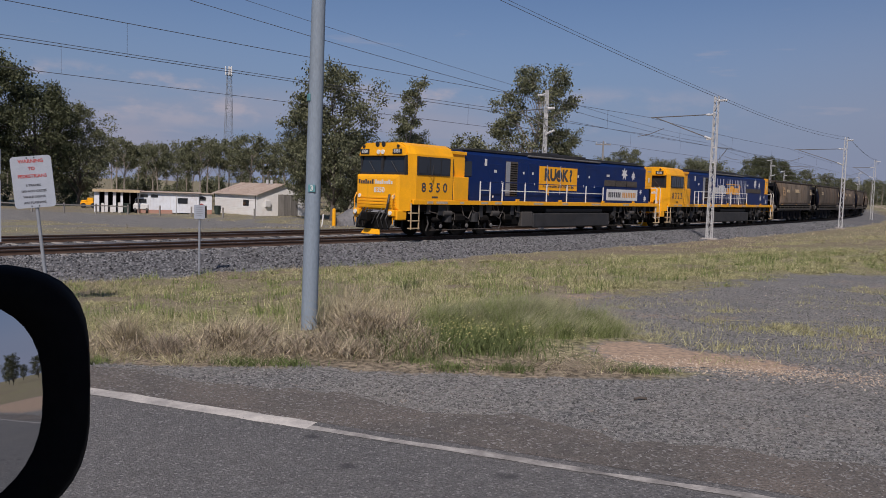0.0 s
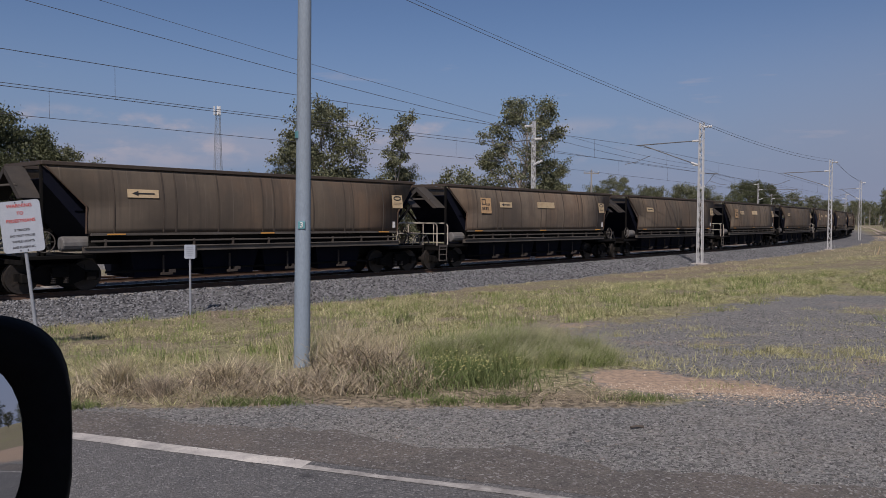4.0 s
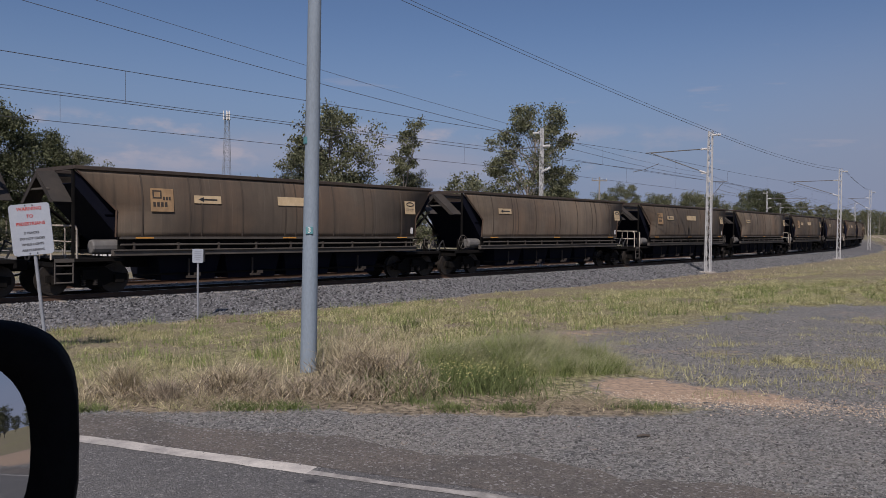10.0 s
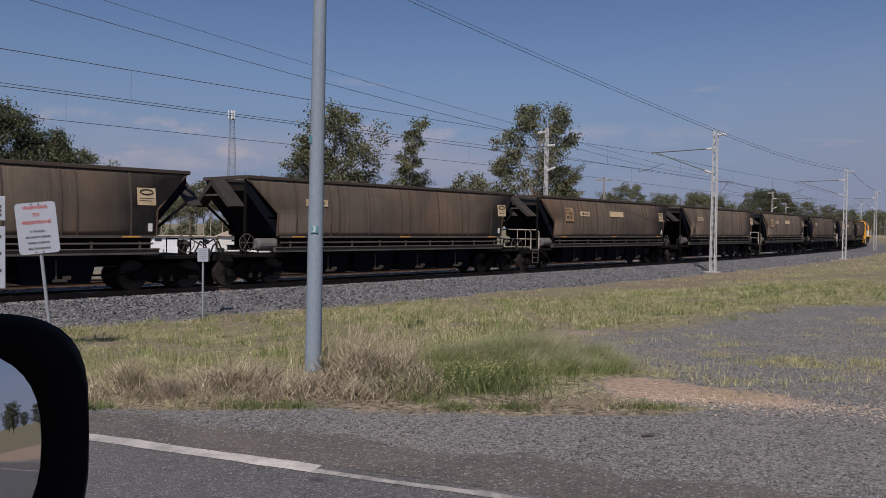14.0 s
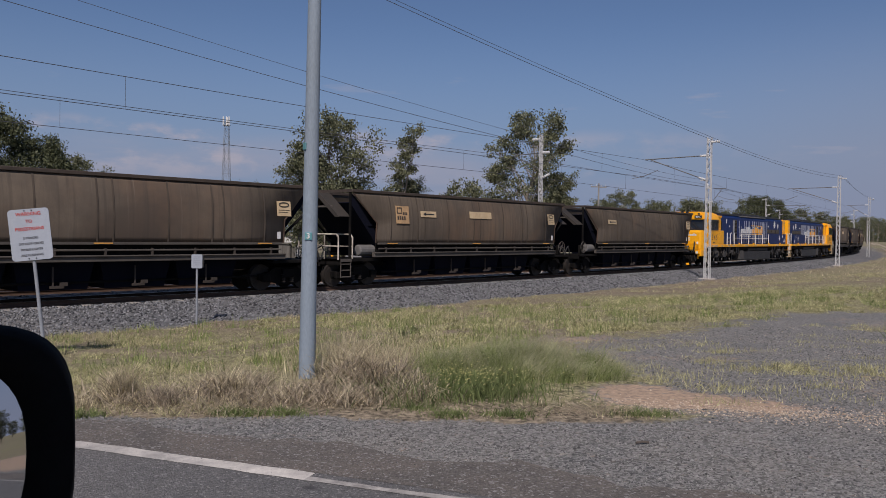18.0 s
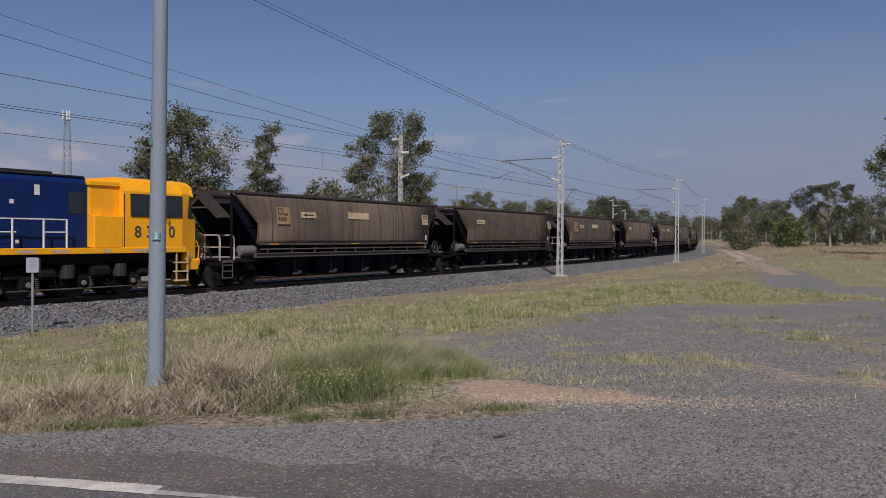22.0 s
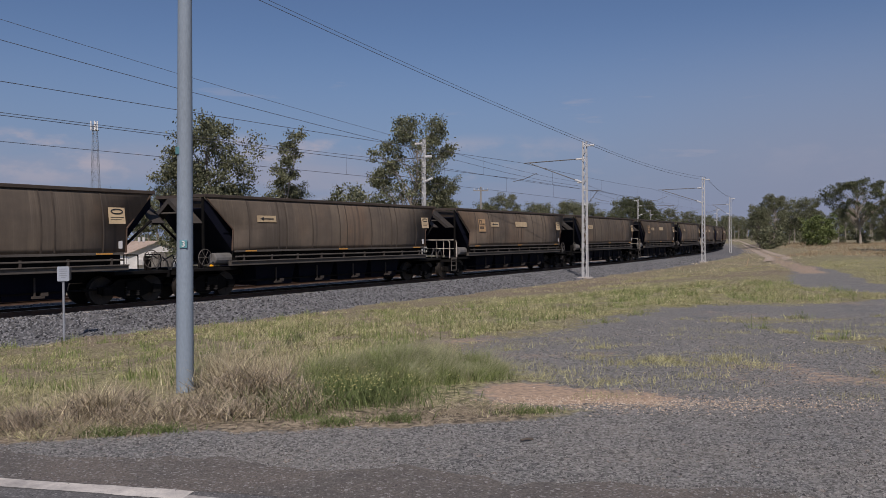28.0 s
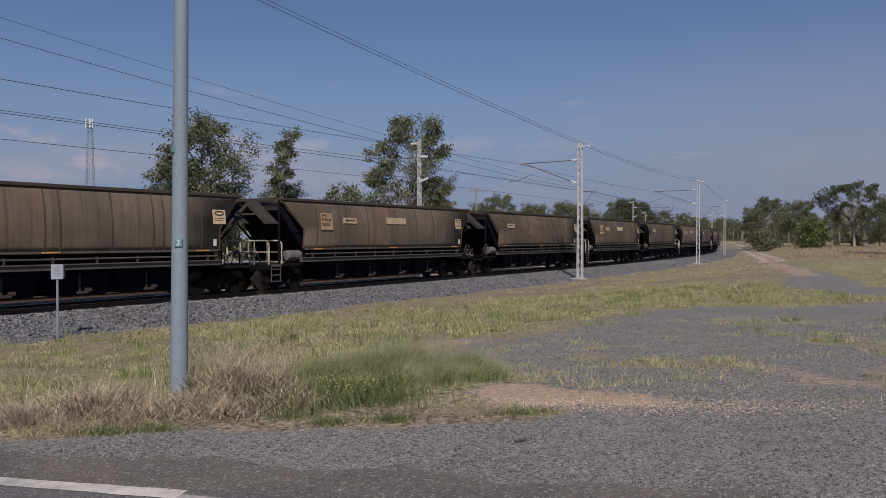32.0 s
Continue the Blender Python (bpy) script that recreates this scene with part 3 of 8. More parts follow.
def ground_material():
    m = bpy.data.materials.new("ground")
    m.use_nodes = True
    t = m.node_tree
    p = t.nodes["Principled BSDF"]
    p.inputs["Roughness"].default_value = 0.95
    p.inputs["Specular IOR Level"].default_value = 0.15
    at = t.nodes.new("ShaderNodeAttribute")
    at.attribute_name = "cover"
    sep = t.nodes.new("ShaderNodeSeparateColor")
    t.links.new(at.outputs["Color"], sep.inputs[0])
    tc = t.nodes.new("ShaderNodeTexCoord")

    def nz(scale, detail=4.0):
        n = node(t, "ShaderNodeTexNoise", Scale=scale, Detail=detail, Roughness=0.62)
        t.links.new(tc.outputs["Object"], n.inputs["Vector"])
        return n.outputs["Fac"]

    def ramp(fac, lo, hi, a, b):
        r = t.nodes.new("ShaderNodeMapRange")
        r.inputs["From Min"].default_value, r.inputs["From Max"].default_value = lo, hi
        t.links.new(fac, r.inputs["Value"])
        x = t.nodes.new("ShaderNodeMix")
        x.data_type = "RGBA"
        x.inputs["A"].default_value, x.inputs["B"].default_value = (*a, 1), (*b, 1)
        t.links.new(r.outputs[0], x.inputs["Factor"])
        return x.outputs["Result"]

    def blend(fac, a, b):
        x = t.nodes.new("ShaderNodeMix")
        x.data_type = "RGBA"
        t.links.new(fac, x.inputs["Factor"])
        t.links.new(a, x.inputs["A"])
        t.links.new(b, x.inputs["B"])
        return x.outputs["Result"]

    vor = node(t, "ShaderNodeTexVoronoi", Scale=46.0)
    t.links.new(tc.outputs["Object"], vor.inputs["Vector"])
    hue = t.nodes.new("ShaderNodeSeparateColor")
    t.links.new(vor.outputs["Color"], hue.inputs[0])
    gravel = ramp(hue.outputs[0], 0.0, 1.0, (0.045, 0.046, 0.046), (0.36, 0.352, 0.335))
    gravel2 = ramp(nz(1.1, 9.0), 0.38, 0.68, (0.106, 0.108, 0.108), (0.206, 0.188, 0.163))
    half = t.nodes.new("ShaderNodeValue")
    half.outputs[0].default_value = 0.42
    gravel = blend(half.outputs[0], gravel, gravel2)
    dirt = ramp(nz(16, 8.0), 0.34, 0.66, (0.49, 0.355, 0.25), (0.255, 0.192, 0.146))
    turf = ramp(nz(13, 8.0), 0.36, 0.64, (0.055, 0.056, 0.026), (0.40, 0.365, 0.21))
    dry = ramp(nz(15, 8.0), 0.36, 0.64, (0.36, 0.295, 0.21), (0.065, 0.053, 0.038))
    turf = blend(sep.outputs[2], turf, dry)

    def mask(fac, noise, lo, hi, sway=0.45):
        a = t.nodes.new("ShaderNodeMath")
        a.operation = "ADD"
        t.links.new(fac, a.inputs[0])
        s = t.nodes.new("ShaderNodeMapRange")
        s.inputs["To Min"].default_value, s.inputs["To Max"].default_value = -sway, sway
        t.links.new(noise, s.inputs["Value"])
        t.links.new(s.outputs[0], a.inputs[1])
        r = t.nodes.new("ShaderNodeMapRange")
        r.inputs["From Min"].default_value, r.inputs["From Max"].default_value = lo, hi
        t.links.new(a.outputs[0], r.inputs["Value"])
        return r.outputs[0]

    base = blend(mask(sep.outputs[1], nz(9, 8.0), 0.25, 0.85, 1.3), gravel, dirt)
    base = blend(mask(sep.outputs[0], nz(6, 8.0), 0.33, 0.67, 0.8), base, turf)
    t.links.new(base, p.inputs["Base Color"])
    bp = node(t, "ShaderNodeBump", Strength=0.8, Distance=0.012)
    t.links.new(vor.outputs["Distance"], bp.inputs["Height"])
    t.links.new(bp.outputs[0], p.inputs["Normal"])
    return m


M["ground"] = ground_material()


def axis(fine0, fine1, step, reach):
    a = list(np.arange(fine0, fine1, step))
    d, lo, hi = step, fine0, fine1
    while hi < reach:
        a.append(hi)
        hi += d
        d *= 1.08
    d = step
    while lo > -reach:
        d *= 1.08
        lo -= d
        a.insert(0, lo)
    return np.array(a)


def surface_z(x, y):
    """The uneven ground's height (arrays)."""
    grass, dirt, dry, off = covers(x, y)
    z = ground_z(off) + 0.025 * grid_noise(x, y, 0.5, 7) * (np.abs(x) < 60) + 0.03 * grass * np.abs(grid_noise(x, y, 1.3, 8))
    road = smooth(0.9, 0.0, y - road_y(x)) * smooth(0, 3, off - 3)
    return z * (1 - road) + (ground_z(off) - 0.012) * road


def build_ground():
    xs, ys = axis(-14, 28, 0.2, 3500), axis(2, 40, 0.2, 3500)
    gx, gy = np.meshgrid(xs, ys)
    grass, dirt, dry, off = covers(gx, gy)
    gz = ground_z(off) + 0.025 * grid_noise(gx, gy, 0.5, 7) * (np.abs(gx) < 60) + 0.03 * grass * np.abs(grid_noise(gx, gy, 1.3, 8))
    road = smooth(0.9, 0.0, gy - road_y(gx)) * smooth(0, 3, off - 3)
    gz = gz * (1 - road) + (ground_z(off) - 0.012) * road
    ny, nx = gx.shape
    v = np.stack([gx, gy, gz], -1).reshape(-1, 3)
    i = np.arange(nx * ny).reshape(ny, nx)
    f = np.stack([i[:-1, :-1], i[:-1, 1:], i[1:, 1:], i[1:, :-1]], -1).reshape(-1, 4)
    me = bpy.data.meshes.new("ground")
    me.vertices.add(len(v))
    me.vertices.foreach_set("co", v.astype(np.float32).ravel())
    me.loops.add(f.size)
    me.loops.foreach_set("vertex_index", f.astype(np.int32).ravel())
    me.polygons.add(len(f))
    me.polygons.foreach_set("loop_start", np.arange(0, f.size, 4, dtype=np.int32))
    me.polygons.foreach_set("use_smooth", np.ones(len(f), dtype=bool))
    me.update(calc_edges=True)
    at = me.attributes.new("cover", "FLOAT_COLOR", "POINT")
    c = np.stack([grass, dirt, dry, np.ones_like(dry)], -1).reshape(-1, 4).astype(np.float32)
    at.data.foreach_set("color", c.ravel())
    me.materials.append(M["ground"])
    return tagged(new("ground", me), "flat rural ground of dry grass, gravel and bare dirt", "ground", kind="structure")


ground = build_ground()

M["asphalt"] = surf("worn_asphalt", (0.146, 0.143, 0.140), (0.103, 0.101, 0.099), 14, 0.9, 1.0, fine=70, stain=(0.17, 0.161, 0.152), stain_scale=0.6, stain_amount=0.5)
def add_aggregate(m, scale, share, colour):
    """Pale stones showing in a surface."""
    t = m.node_tree
    p = t.nodes["Principled BSDF"]
    src = p.inputs["Base Color"].links[0].from_socket
    tc = t.nodes.new("ShaderNodeTexCoord")
    v = node(t, "ShaderNodeTexVoronoi", Scale=scale)
    t.links.new(tc.outputs["Object"], v.inputs["Vector"])
    s = t.nodes.new("ShaderNodeSeparateColor")
    t.links.new(v.outputs["Color"], s.inputs[0])
    r = t.nodes.new("ShaderNodeMapRange")
    r.inputs["From Min"].default_value, r.inputs["From Max"].default_value = 1 - share, 1.0
    t.links.new(s.outputs[0], r.inputs["Value"])
    mx = t.nodes.new("ShaderNodeMix")
    mx.data_type = "RGBA"
    mx.inputs["B"].default_value = (*colour, 1)
    t.links.new(r.outputs[0], mx.inputs["Factor"])
    t.links.new(src, mx.inputs["A"])
    t.links.new(mx.outputs["Result"], p.inputs["Base Color"])


add_aggregate(M["asphalt"], 75.0, 0.14, (0.28, 0.272, 0.262))


def add_spots(m, scale, size, colour):
    """Scattered round oil drips."""
    t = m.node_tree
    p = t.nodes["Principled BSDF"]
    src = p.inputs["Base Color"].links[0].from_socket
    tc = t.nodes.new("ShaderNodeTexCoord")
    warp = node(t, "ShaderNodeTexNoise", Scale=9.0, Detail=3.0)
    add = t.nodes.new("ShaderNodeMix")
    add.data_type = "VECTOR"
    add.inputs["Factor"].default_value = 0.05
    v = node(t, "ShaderNodeTexVoronoi", Scale=scale)
    t.links.new(tc.outputs["Object"], warp.inputs["Vector"])
    t.links.new(tc.outputs["Object"], add.inputs["A"])
    t.links.new(warp.outputs["Color"], add.inputs["B"])
    t.links.new(add.outputs["Result"], v.inputs["Vector"])
    r = t.nodes.new("ShaderNodeMapRange")
    r.inputs["From Min"].default_value, r.inputs["From Max"].default_value = size, size * 0.4
    r.inputs["To Max"].default_value = 0.75
    t.links.new(v.outputs["Distance"], r.inputs["Value"])
    mx = t.nodes.new("ShaderNodeMix")
    mx.data_type = "RGBA"
    mx.inputs["B"].default_value = (*colour, 1)
    t.links.new(r.outputs[0], mx.inputs["Factor"])
    t.links.new(src, mx.inputs["A"])
    t.links.new(mx.outputs["Result"], p.inputs["Base Color"])


add_spots(M["asphalt"], 2.6, 0.17, (0.045, 0.045, 0.047))
add_spots(M["asphalt"], 0.9, 0.13, (0.05, 0.05, 0.052))
M["line_paint"] = surf("worn_white_line", (0.62, 0.58, 0.52), (0.42, 0.39, 0.36), 7, 0.8, 0.3, fine=50, stain=(0.22, 0.21, 0.2), stain_scale=3, stain_amount=0.7)


M["line_faded"] = surf("faded_white_line", (0.50, 0.47, 0.43), (0.24, 0.225, 0.21), 9, 0.85, 0.3, fine=50, stain=(0.16, 0.15, 0.14), stain_scale=4, stain_amount=0.9)


def strip_mesh(name, offs, material, z_up, x0=-14, x1=60, step=0.5, label="", wobble=0.0):
    """A ribbon along the road, between two offsets from its edge line, laid z_up over the ground."""
    n = int((x1 - x0) / step)
    ux, uy = 0.9348, -0.3552
    verts, faces = [], []
    k = len(offs)
    for i in range(n + 1):
        d = x0 + i * step
        for j, o in enumerate(offs):
            w = wobble * noise.noise((d * 1.3, j * 7.0, 0)) + wobble * 0.6 * noise.noise((d * 5, j * 3.0, 4)) if wobble and (j == 0 or abs(wobble) < 0.05) else 0
            x, y = d * ux + (o + w) * 0.3552, 5.02 + d * uy + (o + w) * 0.9348
            verts.append((x, y, 0))
    vx = np.array(verts)
    z = ground_z(offset_of(vx[:, 0], vx[:, 1])) + z_up
    vx[:, 2] = z
    for i in range(n):
        for j in range(k - 1):
            a = i * k + j
            faces.append((a, a + 1, a + k + 1, a + k))
    ob = raw(name, vx, faces, material)
    return tagged(ob, label, name.replace("_", " "), kind="structure")


strip_mesh("road", [0.35, -0.06, -1.5, -3.2, -5.0, -7.2], "asphalt", 0.003, label="worn grey asphalt road with stony surface", wobble=0.15)
M["shoulder"] = surf("gritty_brown_shoulder", (0.140, 0.127, 0.113), (0.092, 0.083, 0.075), 12, 0.9, 1.0, fine=55, stain=(0.19, 0.158, 0.132), stain_scale=0.9, stain_amount=0.6)
add_aggregate(M["shoulder"], 60.0, 0.14, (0.30, 0.29, 0.275))
strip_mesh("road_shoulder", [0.72, 0.30, 0.03], "shoulder", 0.005, -14, 45, 0.12, label="gritty brown-grey shoulder beside the edge line", wobble=0.22)
strip_mesh("edge_line", [0.02, -0.14], "line_paint", 0.007, -14, -0.9, 0.05, label="worn white edge line on the road", wobble=0.016)
strip_mesh("edge_line", [-0.06, -0.14], "line_faded", 0.007, -0.9, 45, 0.05, label="thin faded stretch of white edge line", wobble=0.03)


M["dirt"] = surf("pale_dirt_track", (0.44, 0.35, 0.27), (0.33, 0.265, 0.21), 2.5, 0.95, 0.8, fine=12, stain=(0.27, 0.235, 0.20), stain_scale=0.5, stain_amount=0.7)


def dirt_lane():
    """The service lane along the track: two worn wheel strips with a rough crown."""
    for off, half in ((-0.75, 0.5), (0.75, 0.42)):
        verts, faces = [], []
        ys = np.concatenate([np.arange(60, 160, 1.5), np.arange(160, 400, 8)])
        for i, yy in enumerate(ys):
            xx = float(np.interp(yy, LANE_Y, LANE_X))
            for j, q in enumerate((-1.0, -0.5, 0.5, 1.0)):
                w = 0.3 * noise.noise((yy * 0.5, j * 5.0, off)) if j in (0, 3) else 0.0
                px, py = xx + (off + half * q + w) * 0.88, yy - (off + half * q + w) * 0.47
                verts.append((px, py, ground_at(px, py) + (0.05 if 0 < j < 3 else 0.0)))
            if i:
                faces += [(4 * i - 4 + j, 4 * i - 3 + j, 4 * i + 1 + j, 4 * i + j) for j in range(3)]
        tagged(raw("dirt_track", verts, faces, "dirt", smooth=True), "pale dirt wheel track along the railway", "dirt track", kind="structure")


dirt_lane()


# ---------------------------------------------------------------- track
def ribbon(name, profile, s0, s1, step, material, label, category, kind="structure", centre=0.0):
    """Sweep an open or closed cross-section (off, z) along the line."""
    ss = np.arange(s0, s1 + 0.01, step)
    k = len(profile)
    verts = [beside(s, o + centre, z) for s in ss for o, z in profile]
    faces = [(i * k + j, i * k + (j + 1) % k, (i + 1) * k + (j + 1) % k, (i + 1) * k + j) for i in range(len(ss) - 1) for j in range(k - 1)]
    return tagged(raw(name, verts, faces, material), label, category, kind=kind)


BED = RAIL - 0.17
ribbon("ballast", [(5.0, -0.86), (4.4, -0.79), (1.9, BED - 0.05), (1.5, BED), (-1.5, BED), (-2.05, BED - 0.05), (-2.6, BED), (-5.6, BED), (-6.0, BED - 0.04), (-8.4, -0.86)],
       -260, 520, 2.5, "ballast", "grey crushed stone ballast under two tracks", "ballast")


def rail(centre, side):
    o = centre + side * 0.568
    prof = [(o - 0.065, RAIL - 0.15), (o - 0.065, RAIL - 0.135), (o - 0.01, RAIL - 0.115), (o - 0.01, RAIL - 0.045), (o - 0.034, RAIL - 0.035), (o - 0.034, RAIL - 0.004),
            (o + 0.034, RAIL - 0.004), (o + 0.034, RAIL - 0.035), (o + 0.01, RAIL - 0.045), (o + 0.01, RAIL - 0.115), (o + 0.065, RAIL - 0.135), (o + 0.065, RAIL - 0.15)]
    ob = ribbon("rail", prof, -260, 520, 2.5, "rail", "rusty brown steel rail on concrete sleepers", "rail")
    top = ribbon("rail_head", [(o + 0.033, RAIL - 0.003), (o + 0.03, RAIL), (o - 0.03, RAIL), (o - 0.033, RAIL - 0.003)], -260, 520, 2.5, "railtop", "polished running surface", "")
    top.parent = ob


for centre, side in product((0.0, -APART), (-1, 1)):
    rail(centre, side)


# ---------------------------------------------------------------- coal wagons
LW, LL = 16.15, 23.2


def wheelset_mesh(r, gauge=1.067, axle=0.08):
    bm = bmesh.new()
    tube(bm, (0, -gauge / 2 - 0.18, 0), (0, gauge / 2 + 0.18, 0), axle, n=10)
    for sy in (-1, 1):
        c = sy * (gauge / 2 + 0.02)
        tube(bm, (0, c - 0.065, 0), (0, c + 0.065, 0), r, n=24)
        tube(bm, (0, c - sy * 0.085, 0), (0, c - sy * 0.06, 0), r + 0.028, n=24)
        tube(bm, (0, c + sy * 0.06, 0), (0, c + sy * 0.075, 0), r - 0.08, n=20)
        tube(bm, (0, c + sy * 0.07, 0), (0, c + sy * 0.11, 0), 0.15, n=12)
        for k in range(3):
            a = k * 2.0944
            box(bm, -0.03, 0.03, c + sy * 0.07, c + sy * 0.085, 0.16, r - 0.10, rot=Matrix.Rotation(a, 4, "Y"))
    me = bpy.data.meshes.new("wheelset")
    bm.to_mesh(me)
    bm.free()
    me.materials.append(M["wheel"])
    return me


WHEEL = wheelset_mesh(0.43)
WHEEL_L = wheelset_mesh(0.46)


def wagon_bogie(x, parent):
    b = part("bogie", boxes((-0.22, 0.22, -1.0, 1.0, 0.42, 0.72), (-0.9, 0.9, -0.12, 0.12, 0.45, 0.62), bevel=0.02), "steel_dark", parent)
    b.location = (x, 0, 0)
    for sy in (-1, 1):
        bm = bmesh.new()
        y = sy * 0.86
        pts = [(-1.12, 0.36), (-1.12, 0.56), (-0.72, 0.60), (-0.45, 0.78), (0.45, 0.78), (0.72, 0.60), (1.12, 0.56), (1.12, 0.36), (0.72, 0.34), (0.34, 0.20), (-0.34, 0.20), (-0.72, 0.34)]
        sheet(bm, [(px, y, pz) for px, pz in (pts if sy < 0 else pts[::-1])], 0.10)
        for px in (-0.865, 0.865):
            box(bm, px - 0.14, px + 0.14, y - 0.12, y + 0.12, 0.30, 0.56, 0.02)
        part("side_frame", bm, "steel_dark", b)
        for px in (-0.17, 0.17):
            part("spring", ribbed(bmesh.new(), (px, y + sy * 0.06, 0.25), (px, y + sy * 0.06, 0.55), 0.055, 0.08, 5, 8), "wheel", b)
    for px in (-0.865, 0.865):
        share("wheelset", WHEEL, b, pose(px, 0, 0.43))
    return b


def plate_on_side(name, x0, x1, z0, z1, y, material, parent, label="", t=0.008):
    return part(name, boxes((x0, x1, y - t, y, z0, z1)), material, parent, label)


def half_width(z):
    """The bulging side's distance from the middle at height z."""
    return 1.442 - 0.155 * max(0.0, (z - 2.25) / 1.25) ** 2 - 0.05 * max(0.0, (z - 2.25) / 1.25) ** 3 - 0.052 * max(0.0, (2.25 - z) / 0.63) ** 2


def end_start(z):
    """Where the side sheet begins, from the coupling, at height z."""
    return 2.08 if z <= 2.36 else 2.08 - (z - 2.36) * 1.08 / 1.15


def build_wagon(kind, label):
    w = thing("coal_wagon", label, "wagon", "coal train wagons")
    h = LW / 2

    for sy in (-1, 1):                                   # side sheets
        bm = bmesh.new()
        rows = []
        for z in np.linspace(1.62, 3.50, 13):
            hw, e = half_width(z), end_start(z)
            rows.append([bm.verts.new((x, sy * hw, z)) for x in (e - h, -4.0, 0.0, 4.0, h - e)])
        for a, b in zip(rows, rows[1:]):
            for i in range(4):
                q = (a[i], a[i + 1], b[i + 1], b[i])
                bm.faces.new(q if sy < 0 else q[::-1])
        bm.normal_update()
        bmesh.ops.solidify(bm, geom=bm.faces[:], thickness=0.02)
        bmesh.ops.recalc_face_normals(bm, faces=bm.faces[:])
        for f in bm.faces:
            f.smooth = abs(f.normal.y) > 0.6
        s = part("side_sheet", bm, "wagon", w)
        if sy < 0:                                       # weld ribs on the side seen from the road
            for o in (2.85, 4.35, 4.75, 6.2, 7.85, 8.3, 9.95, 11.4, 11.8, 13.3):
                x = o - h
                bm = bmesh.new()
                zs = [float(z) for z in np.linspace(1.64, 3.46, 9)]
                for z0, z1 in zip(zs, zs[1:]):
                    w0, w1 = half_width(z0), half_width(z1)
                    sheet(bm, [(x - 0.022, -w0 - 0.004, z0), (x + 0.022, -w0 - 0.004, z0), (x + 0.022, -w1 - 0.004, z1), (x - 0.022, -w1 - 0.004, z1)], 0.012)
                part("rib", bm, "rib", s)
        # edge trim along the raked corner
        for sx in (-1, 1):
            bm = bmesh.new()
            a = (sx * (h - 1.02), sy * 1.245, 3.5)
            b2 = (sx * (h - 2.08), sy * 1.45, 2.36)
            c = (sx * (h - 2.08), sy * 1.40, 1.62)
            pipe(bm, [a, b2, c], 0.03, 6)
            part("corner_trim", bm, "wagon_rust", s)
        part("top_rim", boxes((-h + 0.96, h - 0.96, sy * 1.20, sy * 1.31, 3.46, 3.57), bevel=0.015), "wagon_rim", w)
        part("side_lip", boxes((-h + 2.2, h - 2.2, sy * 1.33, sy * 1.47, 1.56, 1.63)), "wagon_sill", w)
        part("pipe_run", pipe(bmesh.new(), [(-h + 2.2, sy * 1.43, 1.40), (h - 2.2, sy * 1.43, 1.40)], 0.028, 6), "wagon_sill", w)
        part("side_sill", boxes((-h + 2.0, h - 2.0, sy * 1.28, sy * 1.42, 1.08, 1.26), (-h + 2.0, h - 2.0, sy * 1.38, sy * 1.47, 1.22, 1.26), bevel=0.01), "wagon_sill", w)
        if sy < 0:
            for k in range(9):
                x = -h + 2.6 + k * 1.37
                part("stanchion", boxes((x - 0.03, x + 0.03, -1.45, -1.38, 1.24, 1.46)), "sill_brown", w)
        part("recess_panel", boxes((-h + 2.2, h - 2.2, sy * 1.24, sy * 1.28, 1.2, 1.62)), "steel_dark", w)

    for sx in (-1, 1):                                   # ends
        x = sx * (h - 1.0)
        tip = sx * (h - 0.50)
        for sy in (-1, 1):                               # gabled spill hood over the gap
            bm = bmesh.new()
            sheet(bm, [(x, 0, 3.46), (tip, 0, 3.42), (tip, sy * 1.12, 2.56), (x, sy * 1.16, 2.56)], 0.014)
            part("hood_plate", bm, "hood", w, "sooty sloping spill plate")
        bm = bmesh.new()
        for sy in (-1, 1):
            sheet(bm, [(tip + sx * 0.012, 0, 3.44), (tip + sx * 0.012, sy * 1.14, 2.55), (tip + sx * 0.012, sy * 0.92, 2.55), (tip + sx * 0.012, 0, 3.25)], 0.012)
        part("hood_edge", bm, "hood", w)
        part("tie_bar", tube(bmesh.new(), (tip - sx * 0.03, -0.72, 2.93), (tip - sx * 0.03, 0.72, 2.93), 0.035, n=6), "wagon_sill", w)
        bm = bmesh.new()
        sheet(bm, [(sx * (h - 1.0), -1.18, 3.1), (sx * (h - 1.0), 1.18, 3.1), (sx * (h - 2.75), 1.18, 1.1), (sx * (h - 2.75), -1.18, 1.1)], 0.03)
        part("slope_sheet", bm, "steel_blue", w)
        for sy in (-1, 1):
            # near-black plate closing the end recess; stands in for its shade
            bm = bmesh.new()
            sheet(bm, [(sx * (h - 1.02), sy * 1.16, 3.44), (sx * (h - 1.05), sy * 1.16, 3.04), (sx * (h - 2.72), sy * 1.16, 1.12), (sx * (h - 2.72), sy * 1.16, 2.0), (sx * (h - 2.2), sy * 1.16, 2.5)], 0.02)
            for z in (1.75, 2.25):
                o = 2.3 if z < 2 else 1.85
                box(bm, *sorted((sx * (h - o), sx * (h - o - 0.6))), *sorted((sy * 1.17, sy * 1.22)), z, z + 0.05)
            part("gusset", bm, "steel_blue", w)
            part("end_post", boxes((*sorted((x - sx * 0.028, x + sx * 0.028)), *sorted((sy * 1.12, sy * 1.20)), 1.02, 3.46)) if sy < 0 and sx < 0 else tube(bmesh.new(), (sx * (h - 1.02), sy * 1.15, 2.62), (sx * (h - 2.1), sy * 1.2, 1.75), 0.05, n=6), "steel_dark", w)
